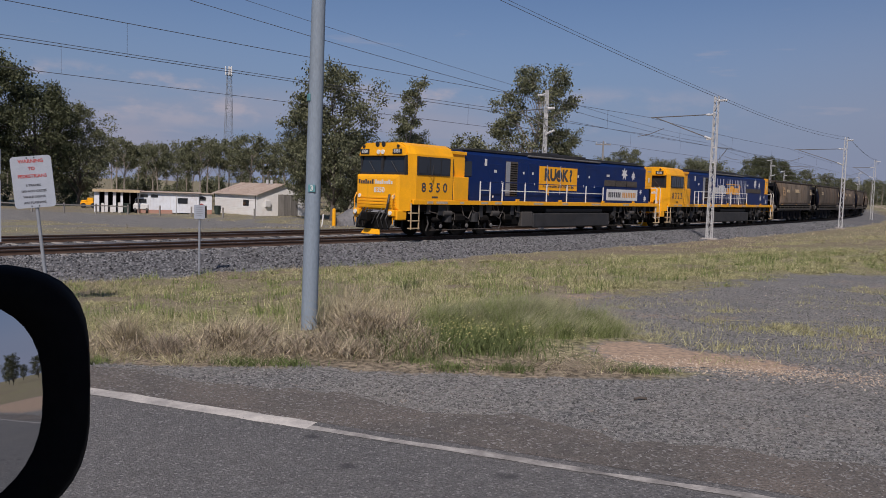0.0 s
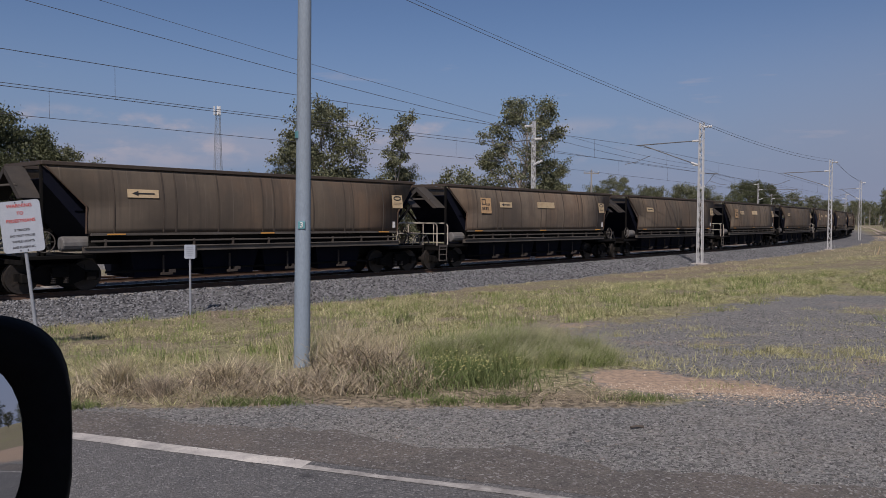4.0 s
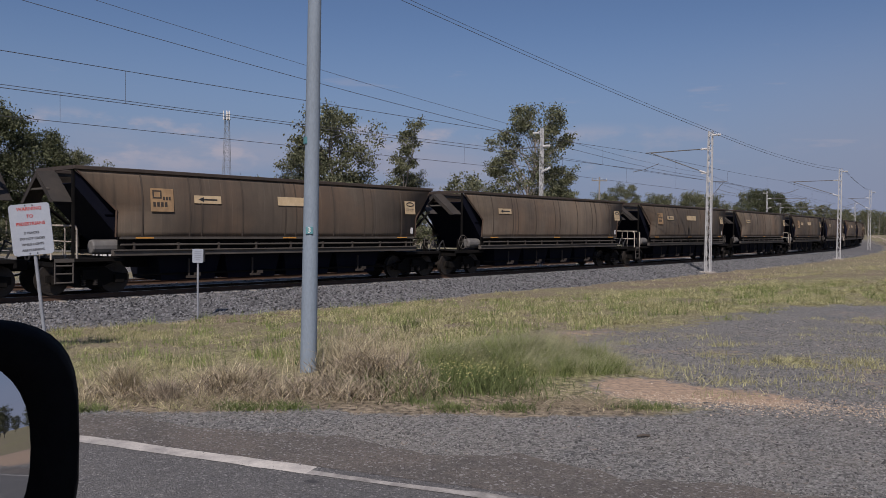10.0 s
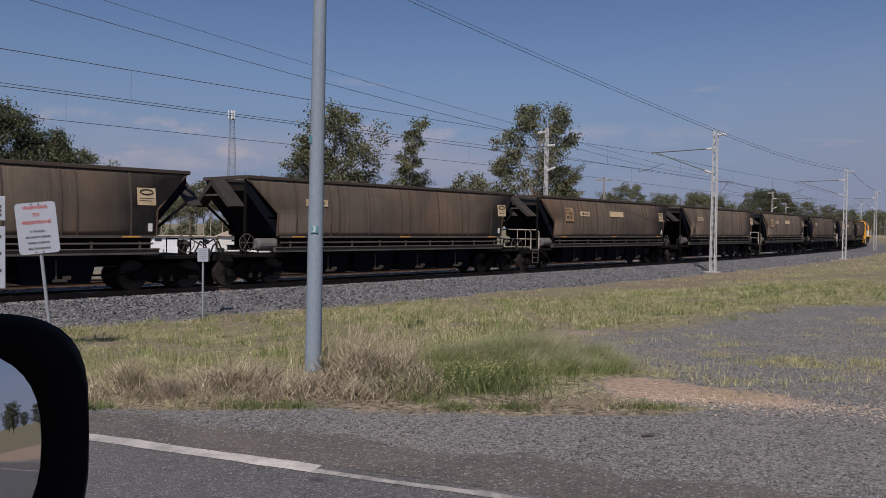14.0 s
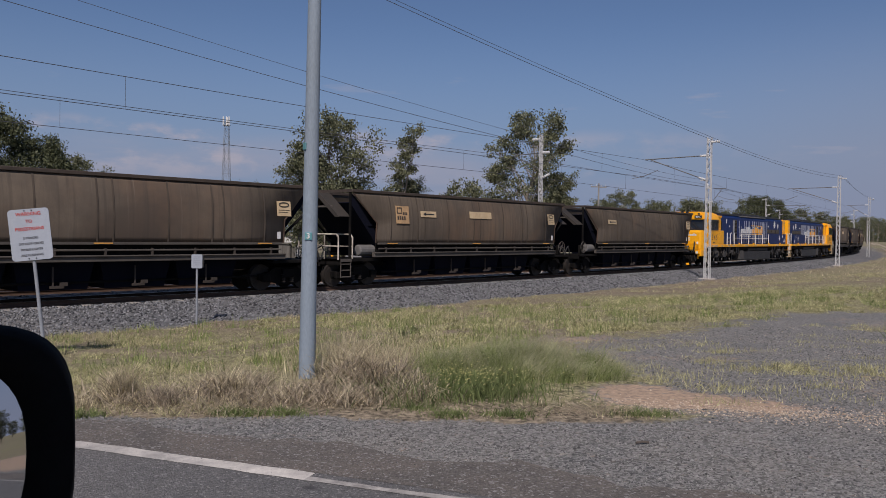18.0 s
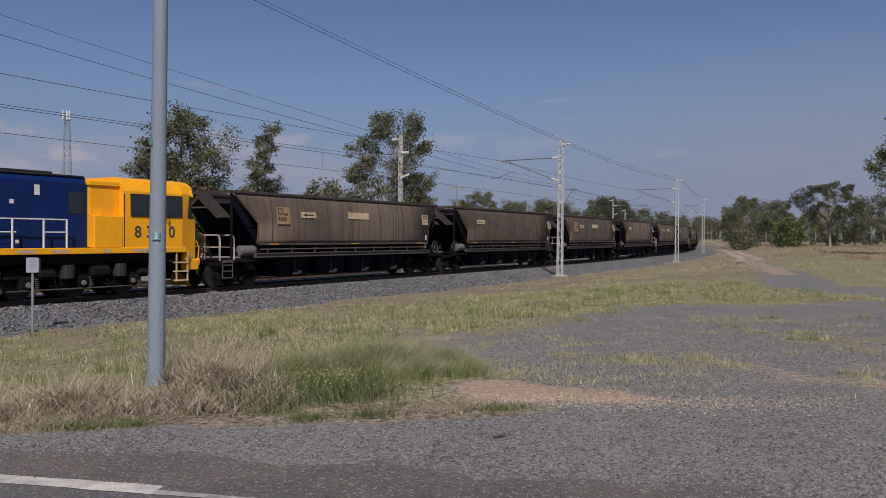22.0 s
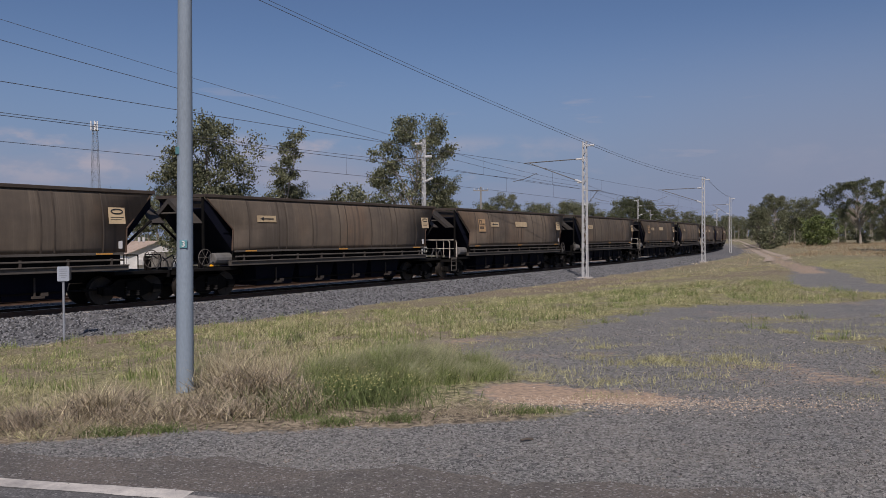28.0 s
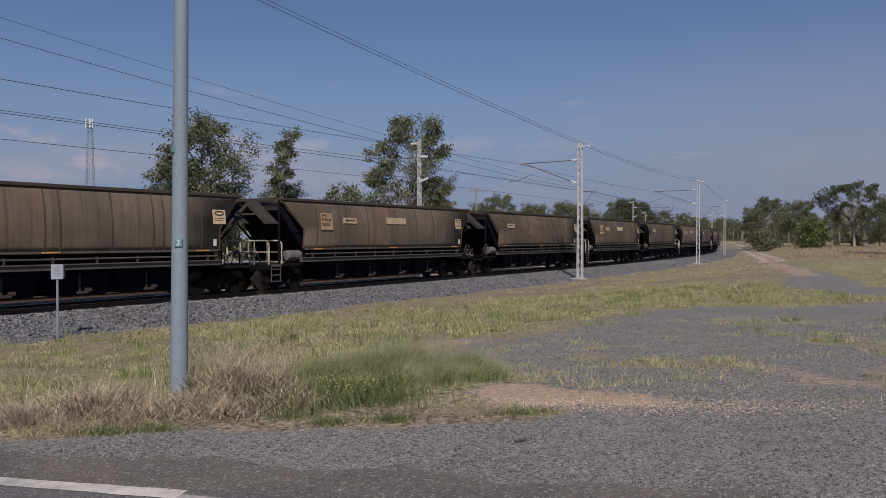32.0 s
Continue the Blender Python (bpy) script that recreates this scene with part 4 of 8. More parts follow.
        part("end_rim", boxes((*sorted((x - 0.05, x + 0.05)), -1.25, 1.25, 3.46, 3.57)), "wagon_rim", w)
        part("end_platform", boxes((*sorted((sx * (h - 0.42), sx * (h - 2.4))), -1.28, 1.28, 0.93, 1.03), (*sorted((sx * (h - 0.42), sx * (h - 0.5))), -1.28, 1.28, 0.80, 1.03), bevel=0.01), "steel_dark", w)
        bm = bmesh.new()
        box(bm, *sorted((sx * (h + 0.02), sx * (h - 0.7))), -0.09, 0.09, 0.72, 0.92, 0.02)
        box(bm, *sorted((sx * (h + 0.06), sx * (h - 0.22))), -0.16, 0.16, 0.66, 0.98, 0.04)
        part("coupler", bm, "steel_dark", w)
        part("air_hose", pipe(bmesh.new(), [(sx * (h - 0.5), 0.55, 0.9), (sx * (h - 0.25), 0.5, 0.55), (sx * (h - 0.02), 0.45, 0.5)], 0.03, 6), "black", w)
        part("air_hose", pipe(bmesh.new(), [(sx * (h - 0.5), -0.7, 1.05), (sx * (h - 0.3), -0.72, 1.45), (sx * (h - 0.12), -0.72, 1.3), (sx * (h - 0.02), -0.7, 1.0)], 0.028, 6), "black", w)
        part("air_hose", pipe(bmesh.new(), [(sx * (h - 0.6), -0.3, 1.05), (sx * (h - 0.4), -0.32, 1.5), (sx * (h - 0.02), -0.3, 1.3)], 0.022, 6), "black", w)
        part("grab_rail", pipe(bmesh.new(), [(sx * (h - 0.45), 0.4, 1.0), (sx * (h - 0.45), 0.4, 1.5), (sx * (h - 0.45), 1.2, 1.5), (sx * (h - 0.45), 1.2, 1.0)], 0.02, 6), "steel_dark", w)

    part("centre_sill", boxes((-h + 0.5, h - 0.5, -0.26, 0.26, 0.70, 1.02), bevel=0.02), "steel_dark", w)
    for i in range(4):                                   # discharge bays
        a, b = -h + 3.5 + i * 2.29, -h + 3.5 + (i + 1) * 2.29 - 0.06
        bm = bmesh.new()
        top = [bm.verts.new(v) for v in ((a, -1.0, 1.3), (b, -1.0, 1.3), (b, 1.0, 1.3), (a, 1.0, 1.3))]
        bot = [bm.verts.new(v) for v in ((a + 0.22, -0.9, 0.30), (b - 0.22, -0.9, 0.30), (b - 0.22, 0.9, 0.30), (a + 0.22, 0.9, 0.30))]
        bm.faces.new(bot)
        for k in range(4):
            bm.faces.new((top[k], top[(k + 1) % 4], bot[(k + 1) % 4], bot[k]))
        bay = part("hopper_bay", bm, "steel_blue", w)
        part("door_lever", boxes((a + 1.0, a + 1.04, -1.10, -1.05, 0.42, 0.95), (a + 0.95, a + 1.3, -1.12, -1.02, 0.36, 0.43), (a + 1.2, a + 1.4, -1.12, -1.02, 0.42, 0.52)), "sill_brown", bay)
    part("brake_rod", pipe(bmesh.new(), [(-h + 2.8, -0.95, 0.5), (h - 2.8, -0.95, 0.5)], 0.03, 6), "steel_dark", w)
    for sx in (-1, 1):
        wagon_bogie(sx * (h - 1.55), w)

    bm = bmesh.new()                                     # air reservoir on the end platform
    tube(bm, (-h + 1.55, -0.95, 1.33), (-h + 2.35, -0.95, 1.33), 0.21, n=14)
    bmesh.ops.bevel(bm, geom=[e for e in bm.edges if e.calc_face_angle(0) > 1.2], offset=0.05, segments=2, profile=0.5, affect="EDGES")
    part("air_reservoir", bm, "grey_steel", w)

    def handwheel(x):
        bm = bmesh.new()
        n, r = 20, 0.28
        pts = [(x, -1.12 + 0, 1.42)] * 0 + [(x + r * math.cos(a), -1.2, 1.40 + r * math.sin(a)) for a in np.linspace(0, 2 * math.pi, n + 1)]
        pipe(bm, pts, 0.016, 6)
        for k in range(6):
            a = k * math.pi / 3
            tube(bm, (x, -1.2, 1.40), (x + r * math.cos(a), -1.2, 1.40 + r * math.sin(a)), 0.011, n=5)
        tube(bm, (x, -1.24, 1.40), (x, -1.0, 1.40), 0.035, n=8)
        part("handwheel", bm, "wagon_sill", w, "rusty spoked brake handwheel")
        part("brake_stand", boxes((x - 0.1, x + 0.1, -1.08, -0.92, 1.03, 1.5), bevel=0.02), "steel_dark", w)

    def cage(x, sx):
        """Two railings across the end platform, with a step ladder between."""
        for dx in (0.0, 0.68):
            xx = x + sx * dx
            part("handrail", pipe(bmesh.new(), [(xx, -1.22, 1.0), (xx, -1.22, 1.80), (xx, -1.12, 1.92), (xx, 0.9, 1.92), (xx, 1.02, 1.82), (xx, 1.02, 1.0)], 0.028, 6), "cage", w, "dirty white tubular handrail")
            part("handrail_bar", tube(bmesh.new(), (xx, -1.22, 1.48), (xx, 1.02, 1.48), 0.018, n=6), "cage", w)
            part("handrail_bar", tube(bmesh.new(), (xx, -0.45, 1.0), (xx, -0.45, 1.92), 0.018, n=6), "cage", w)
        bm = bmesh.new()
        for dx in (0.12, 0.60):
            pipe(bm, [(x + sx * dx, -1.27, 1.02), (x + sx * dx, -1.27, 0.36)], 0.022, 6)
        for zz in (0.38, 0.62, 0.84):
            pipe(bm, [(x + sx * 0.12, -1.27, zz), (x + sx * 0.60, -1.27, zz)], 0.022, 6)
        box(bm, *sorted((x + sx * 0.1, x + sx * 0.62)), -1.3, -1.15, 0.93, 1.03)
        part("ladder", bm, "wagon_sill", w)

    def label_plate(o, ln, z0, z1, material, text=""):
        y = -half_width((z0 + z1) / 2) - 0.02
        t = math.atan2(half_width(z1) - half_width(z0), z1 - z0)
        lb = part("label", boxes((-ln / 2, ln / 2, -0.006, 0.006, -(z1 - z0) / 2, (z1 - z0) / 2)), material, w, text)
        lb.matrix_basis = pose(o - h, y, (z0 + z1) / 2, math.degrees(t), 0, 0)
        return lb

    def arrow(lb, ln):
        bm = boxes((-0.18 * ln, 0.36 * ln, -0.012, -0.007, -0.022, 0.022))
        sheet(bm, [(-0.36 * ln, -0.008, 0), (-0.16 * ln, -0.008, -0.075), (-0.16 * ln, -0.008, 0.075)], 0.004)
        part("arrow", bm, "black", lb)

    if kind == "A":
        handwheel(-h + 1.05)
        lb = label_plate(3.72, 0.95, 2.64, 2.88, "cream", "cream direction label")
        arrow(lb, 0.95)
    else:
        cage(-h + 1.08, -1)
        lb = label_plate(3.45, 0.72, 2.36, 3.04, "panel_faded", "faded orange panel with dark marks")
        part("stencil", boxes((-0.30, -0.26, -0.012, -0.007, 0.04, 0.28), (-0.06, -0.02, -0.012, -0.007, 0.04, 0.28), (-0.26, -0.06, -0.012, -0.007, 0.24, 0.28), (-0.26, -0.06, -0.012, -0.007, 0.04, 0.08), (0.02, 0.08, -0.012, -0.007, 0.0, 0.1), (0.11, 0.17, -0.012, -0.007, 0.0, 0.1), (0.20, 0.26, -0.012, -0.007, 0.0, 0.1), (-0.29, -0.21, -0.012, -0.007, -0.20, -0.06), (-0.17, -0.09, -0.012, -0.007, -0.20, -0.06), (-0.05, 0.03, -0.012, -0.007, -0.20, -0.06), (0.07, 0.15, -0.012, -0.007, -0.20, -0.06)), "sill_brown", lb)
        lb = label_plate(4.95, 0.92, 2.64, 2.88, "cream", "cream direction label")
        arrow(lb, 0.9)
        label_plate(8.3, 1.5, 2.66, 2.95, "cream", "blank cream name board")
        handwheel(h - 1.05)
    lb = label_plate(14.05 if kind == "A" else 13.75, 0.55, 2.50, 3.0, "cream", "worn cream warning label")
    bm = bmesh.new()
    pts = [(0.19 * math.cos(a), -0.012, 0.13 + 0.07 * math.sin(a)) for a in np.linspace(0, 2 * math.pi, 15)]
    pipe(bm, pts, 0.018, 5)
    box(bm, -0.22, 0.22, -0.012, -0.007, -0.06, -0.045)
    box(bm, -0.22, 0.15, -0.012, -0.007, -0.13, -0.115)
    part("stencil", bm, "black", lb)
    plate_on_side("data_plate", h - 2.35, h - 2.22, 1.75, 1.98, -1.425, "white", w)
    for o in (2.9, 8.0, 13.3):
        plate_on_side("reflector", o - h - 0.27, o - h + 0.27, 1.575, 1.615, -1.471, "orange", w)
    return w


wagon_a = build_wagon("A", "weathered brown steel coal hopper wagon with handwheel and arrow label")
wagon_b = build_wagon("B", "weathered brown steel coal hopper wagon with handrail cage and orange panel")


# ---------------------------------------------------------------- locomotives
def star(bm, x, y, z, r):
    pts = []
    for i in range(14):
        a = math.pi / 2 + i * math.pi / 7
        q = r if i % 2 == 0 else r * 0.48
        pts.append((x + q * math.cos(a), y, z + q * math.sin(a)))
    sheet(bm, pts[::-1], 0.004)


def loco_bogie(x, parent):
    b = part("bogie", boxes((-2.3, 2.3, -0.2, 0.2, 0.55, 0.8), (-0.3, 0.3, -1.0, 1.0, 0.6, 0.9), bevel=0.02), "steel_dark", parent)
    b.location = (x, 0, 0)
    for sy in (-1, 1):
        bm = bmesh.new()
        y = sy * 1.0
        box(bm, -2.35, 2.35, y - 0.07, y + 0.07, 0.62, 0.86, 0.02)
        for px in (-1.7, 0, 1.7):
            box(bm, px - 0.2, px + 0.2, y - 0.12, y + 0.14, 0.28, 0.66, 0.03)
            tube(bm, (px, y - 0.1, 0.46), (px, y + sy * 0.2, 0.46), 0.13, n=12)
        for px in (-0.85, 0.85):
            tube(bm, (px - 0.22, y + sy * 0.05, 0.42), (px + 0.22, y + sy * 0.05, 0.42), 0.12, n=10)
            pipe(bm, [(px - 0.3, y + sy * 0.1, 0.75), (px, y + sy * 0.14, 0.3), (px + 0.35, y + sy * 0.1, 0.7)], 0.03, 6)
        part("bogie_frame", bm, "steel_dark", b)
        for px in (-1.25, 0.5):
            part("suspension_pot", tube(bmesh.new(), (px, y + sy * 0.12, 0.62), (px, y + sy * 0.12, 1.02), 0.22, n=12), "tank", b)
    for sy in (-1, 1):
        y = sy * 1.0
        for px in (-1.7, 0, 1.7):
            part("axle_cap", tube(bmesh.new(), (px, y + sy * 0.19, 0.46), (px, y + sy * 0.23, 0.46), 0.095, 0.07, n=12), "grey_steel", b)
            for dx in (-0.31,):
                part("coil_spring", ribbed(bmesh.new(), (px + dx, y + sy * 0.06, 0.34), (px + dx, y + sy * 0.06, 0.64), 0.055, 0.085, 5, 8), "battery", b)
        for px in (-2.45, -0.85, 0.85, 2.45):
            part("brake_hanger", pipe(bmesh.new(), [(px, y + sy * 0.10, 0.86), (px + 0.05, y + sy * 0.14, 0.55), (px - 0.04, y + sy * 0.10, 0.26)], 0.03, 6), "battery", b)
        part("brake_rod", pipe(bmesh.new(), [(-2.3, y + sy * 0.16, 0.30), (2.3, y + sy * 0.16, 0.30)], 0.02, 6), "wagon_sill", b)
    for px in (-1.7, 0, 1.7):
        share("wheelset", WHEEL_L, b, pose(px, 0, 0.46))
        part("traction_motor", boxes((px + 0.12, px + 0.72, -0.42, 0.42, 0.24, 0.72), bevel=0.05), "steel_dark", b)
    return b


def side_text(name, text, x, z, y, size, material, parent, label="", face=-1, weight=0.018):
    m = pose(x, y, z, 90, 0, 0) if face < 0 else pose(x, y, z, 90, 0, 180)
    return letters(name, text, size, material, parent, m, label, weight)


M["vent_grey"] = surf("pale_grey_vent_door", (0.27, 0.29, 0.32), (0.22, 0.235, 0.26), 3, 0.55, 0.05)
M["battery"] = surf("dusty_battery_box", (0.07, 0.066, 0.062), (0.045, 0.042, 0.04), 3, 0.7, 0.15, stain=(0.11, 0.10, 0.09), stain_scale=1.5)


def build_loco(number, livery, label):
    w = thing("diesel_locomotive", label, "locomotive", "train locomotives")
    h = LL / 2

    def X(o):
        return o - h

    def C(o):                                            # the cab end
        return o - h - 0.6

    # underframe and running board
    part("underframe", boxes((X(1.3), X(22.4), -1.25, 1.25, 1.05, 1.34), bevel=0.02), "steel_dark", w)
    for sy in (-1, 1):
        part("running_board", boxes((X(1.25), X(22.4), sy * 1.20, sy * 1.43, 1.34, 1.52), bevel=0.012), "yellow", w)
        for o, ln in ((2.05, 0.35), (2.6, 0.7), (4.1, 0.25), (5.5, 0.5), (6.5, 0.5), (9.5, 0.8), (12.0, 0.5), (14.8, 0.9), (18.2, 0.7)):
            part("scuff_plate", boxes((X(o), X(o + ln), sy * 1.425, sy * 1.434, 1.38, 1.47)), "scuff", w, "scraped pale patch")
        for o in (8.1, 11.7, 15.9, 19.3):
            part("lifting_lug", boxes((X(o), X(o + 0.22), sy * 1.38, sy * 1.44, 1.5, 1.62)), "yellow", w)

    # cab
    bm = bmesh.new()
    prof = [(-1.40, 1.50), (-1.40, 2.45), (-1.38, 3.30), (-1.20, 3.62), (-0.9, 3.74), (0.9, 3.74), (1.20, 3.62), (1.38, 3.30), (1.40, 2.45), (1.40, 1.50)]
    a = [bm.verts.new((C(1.62 if z > 2.6 else 1.72), y * 0.93, z)) for y, z in prof]
    b = [bm.verts.new((C(4.24), y, z)) for y, z in prof]
    mid = [bm.verts.new((C(2.0), y, z)) for y, z in prof]
    for i in range(len(prof) - 1):
        bm.faces.new((a[i], a[i + 1], mid[i + 1], mid[i]))
        bm.faces.new((mid[i], mid[i + 1], b[i + 1], b[i]))
    bm.faces.new((a[0], mid[0], mid[-1], a[-1]))
    bm.faces.new(a[::-1])
    bm.faces.new(b)
    bm.faces.new((mid[0], b[0], b[-1], mid[-1]))
    bmesh.ops.recalc_face_normals(bm, faces=bm.faces[:])
    cab = part("cab", bm, "yellow", w)
    # nose
    bm = bmesh.new()
    box(bm, C(1.22), C(1.80), -1.33, 1.33, 1.08, 2.48)
    bmesh.ops.bevel(bm, geom=[e for e in bm.edges if all(v.co.x < C(1.3) for v in e.verts)], offset=0.16, segments=3, profile=0.5, affect="EDGES")
    for v in bm.verts:
        if v.co.x < C(1.5):
            v.co.y *= 0.90
    nose = part("nose", bm, "yellow", w)
    for k in range(3):
        part("nose_rib", boxes((C(1.195), C(1.225), -1.06, 1.06, 1.30 + k * 0.12, 1.35 + k * 0.12)), "yellow", nose)
    bm = bmesh.new()
    sheet(bm, [(C(1.42), -1.24, 3.22), (C(1.42), 1.24, 3.22), (C(1.42), 1.12, 3.55), (C(1.42), 0.84, 3.72), (C(1.42), -0.84, 3.72), (C(1.42), -1.12, 3.55)], 0.25)
    bmesh.ops.recalc_face_normals(bm, faces=bm.faces[:])
    part("brow", bm, "yellow", w)
    for y0, y1 in ((-1.17, -0.06), (0.06, 1.17)):
        part("windscreen", sheet(bmesh.new(), [(C(1.50), y0, 2.56), (C(1.50), y1, 2.56), (C(1.58), y1 * 0.99, 3.2), (C(1.58), y0 * 0.99, 3.2)], 0.03), "glass", w)
    part("windscreen_frame", boxes((C(1.5), C(1.66), -1.25, 1.25, 2.46, 2.57), (C(1.5), C(1.66), -0.06, 0.06, 2.5, 3.24), (C(1.52), C(1.68), -1.26, -1.17, 2.5, 3.25), (C(1.52), C(1.68), 1.17, 1.26, 2.5, 3.25)), "black", w)
    for y0 in (-0.9, 0.35):
        part("wiper", tube(bmesh.new(), (C(1.46), y0, 2.56), (C(1.5), y0 + 0.4, 3.0), 0.012, n=5), "black", w)
    for y in (-0.9, 0.9):
        nb = part("number_board", boxes((C(1.385), C(1.42), y - 0.25, y + 0.25, 3.28, 3.48), bevel=0.015), "black", w)
        letters("numerals", number, 0.17, "white", nb, pose(C(1.382), y, 3.38, 90, 0, -90))
    for y in (-0.12, 0.12):
        part("headlight", tube(bmesh.new(), (C(1.37), y, 3.36), (C(1.45), y, 3.36), 0.09, n=14), "lens", w)
    for y in (-0.14, 0.2):
        part("horn", tube(bmesh.new(), (C(1.40), y, 3.66), (C(1.75), y, 3.70), 0.11, 0.05, n=12), "black", w)
    for y in (-0.95, 0.95):
        part("marker_light", tube(bmesh.new(), (C(1.37), y, 3.58), (C(1.45), y, 3.58), 0.06, n=12), "black", w)
        part("ditch_light", tube(bmesh.new(), (C(1.19), y, 1.62), (C(1.25), y, 1.62), 0.08, n=12), "lens", w)
    letters("numerals", number, 0.30, "white", nose, pose(C(1.215), -0.15, 1.86, 90, 0, -90), "white road number on the nose")
    for n0, y0, dy, material in ((7, 1.02, 0.125, "ink"), (8, 0.10, 0.125, "white")):
        bm = bmesh.new()
        for k in range(n0):
            y1 = y0 - k * dy
            box(bm, C(1.21), C(1.222), y1 - 0.09, y1, 2.10, 2.22 + 0.05 * (k % 3 == 0))
        part("logo_bar", bm, material, nose)
    # pilot, plough and couplers
    bm = bmesh.new()
    sheet(bm, [(C(1.0), -0.9, 0.35), (C(1.0), 0.9, 0.35), (C(1.25), 1.1, 0.98), (C(1.25), -1.1, 0.98)], 0.03)
    part("pilot", bm, "steel_dark", w)
    for y in (-1.08, 1.08):
        part("pilot_step", boxes((C(1.15), C(1.7), y - 0.14, y + 0.14, 0.72, 1.1), bevel=0.03), "yellow", w)
    part("plough", sheet(bmesh.new(), [(C(0.92), -0.52, 0.14), (C(0.92), 0.52, 0.14), (C(1.12), 0.30, 0.55), (C(1.12), -0.30, 0.55)], 0.03), "yellow", w)
    for y in (-0.85, -0.6, -0.4, 0.4, 0.6, 0.85):
        part("air_hose", pipe(bmesh.new(), [(C(1.15), y, 1.15), (C(0.85), y * 1.05, 0.75), (C(0.95), y * 1.1, 0.42)], 0.022, 6), "black", w)
    for y in (-1.0, 0.95):
        bk = part("light_bracket", boxes((C(1.0), C(1.2), y - 0.16, y + 0.16, 0.86, 1.12), bevel=0.03), "yellow", w)
        part("ditch_lamp", tube(bmesh.new(), (C(0.97), y, 0.99), (C(1.0), y, 0.99), 0.09, n=12), "lens", bk)
    for y in (-0.35, 0.1, 0.45):
        part("cable_loop", pipe(bmesh.new(), [(C(1.16), y, 1.1), (C(0.9), y + 0.05, 0.9), (C(0.85), y + 0.2, 0.55), (C(1.05), y + 0.28, 0.72)], 0.02, 6), "black", w)
    for y in (-1.05, 1.05):
        part("grab_rail", pipe(bmesh.new(), [(C(1.1), y, 0.55), (C(1.02), y, 1.5), (C(1.15), y, 1.75)], 0.02, 6), "yellow", w)
    part("jumper_cable", pipe(bmesh.new(), [(C(1.2), -0.75, 1.7), (C(1.08), -0.78, 1.35), (C(1.1), -0.7, 0.95)], 0.045, 7), "black", w)
    for o, sx in ((0, -1), (LL, 1)):
        bm = bmesh.new()
        box(bm, *sorted((X(o + sx * 0.03), X(o - sx * 1.6))), -0.1, 0.1, 0.72, 0.94, 0.02)
        box(bm, *sorted((X(o + sx * 0.06), X(o - sx * 0.24))), -0.17, 0.17, 0.66, 0.99, 0.04)
        part("coupler", bm, "steel_dark", w)
    # cab sides
    for sy in (-1, 1):
        y = sy * 1.40
        f = part("side_window", boxes((C(2.03), C(3.99), y - 0.03, y + 0.03, 2.50, 3.22)), "black", cab)
        for o0, o1 in ((2.09, 2.72), (2.80, 3.38), (3.44, 3.93)):
            part("pane", boxes((C(o0), C(o1), y - 0.036, y + 0.036, 2.56, 3.16)), "glass", f)
        bm = bmesh.new()
        pipe(bm, [(C(2.74), sy * 1.43, 2.55), (C(2.74), sy * 1.58, 2.5), (C(2.78), sy * 1.58, 2.9)], 0.018, 5)
        part("mirror_arm", bm, "black", cab)
        for i, ch in enumerate(number):
            side_text("numeral", ch, C(3.08) - sy * (i - 1.5) * 0.43, 2.0, sy * 1.406, 0.52, "ink", cab, "dark blue road number digit", sy)
        part("builder_plate", boxes((C(2.95), C(3.3), y - 0.006, y + 0.006, 1.60, 1.67)), "mesh", cab)
        part("door_seam", boxes((C(4.2), C(4.23), y - 0.006, y + 0.006, 1.54, 3.2)), "black", cab)
    # step behind the cab
    part("equipment_box", boxes((C(4.26), C(5.25), -1.40, 1.40, 1.52, 2.50), bevel=0.02), "yellow", w)
    part("cab_step", boxes((C(4.24), C(5.25), -1.16, 1.16, 2.50, 3.50), (C(4.24), C(5.3), -1.22, 1.22, 3.42, 3.56), bevel=0.015), "yellow", w)
    # hood
    bm = bmesh.new()
    hp = [(-1.05, 1.52), (-1.05, 3.48), (-0.9, 3.66), (0.9, 3.66), (1.05, 3.48), (1.05, 1.52)]
    a = [bm.verts.new((X(4.65), y, z)) for y, z in hp]
    b = [bm.verts.new((X(21.5), y, z)) for y, z in hp]
    for i in range(5):
        bm.faces.new((a[i], b[i], b[i + 1], a[i + 1]))
    bm.faces.new(a)
    bm.faces.new(b[::-1])
    bmesh.ops.recalc_face_normals(bm, faces=bm.faces[:])
    hood = part("hood", bm, "blue", w)
    part("roof_strip", boxes((X(4.7), X(21.5), -0.98, 0.98, 3.64, 3.70), (X(5.6), X(9.0), -0.8, 0.8, 3.7, 3.78), (X(10.5), X(15.0), -0.85, 0.85, 3.7, 3.86), (X(15.5), X(21.0), -0.75, 0.75, 3.7, 3.8), bevel=0.02), "black", w)
    part("roof_edge", boxes((X(9.5), X(16.2), -1.06, -0.86, 3.60, 3.68), bevel=0.02), "grey_steel", w)
    part("exhaust", boxes((X(12.4), X(13.2), -0.35, 0.35, 3.86, 3.95), bevel=0.02), "black", w)
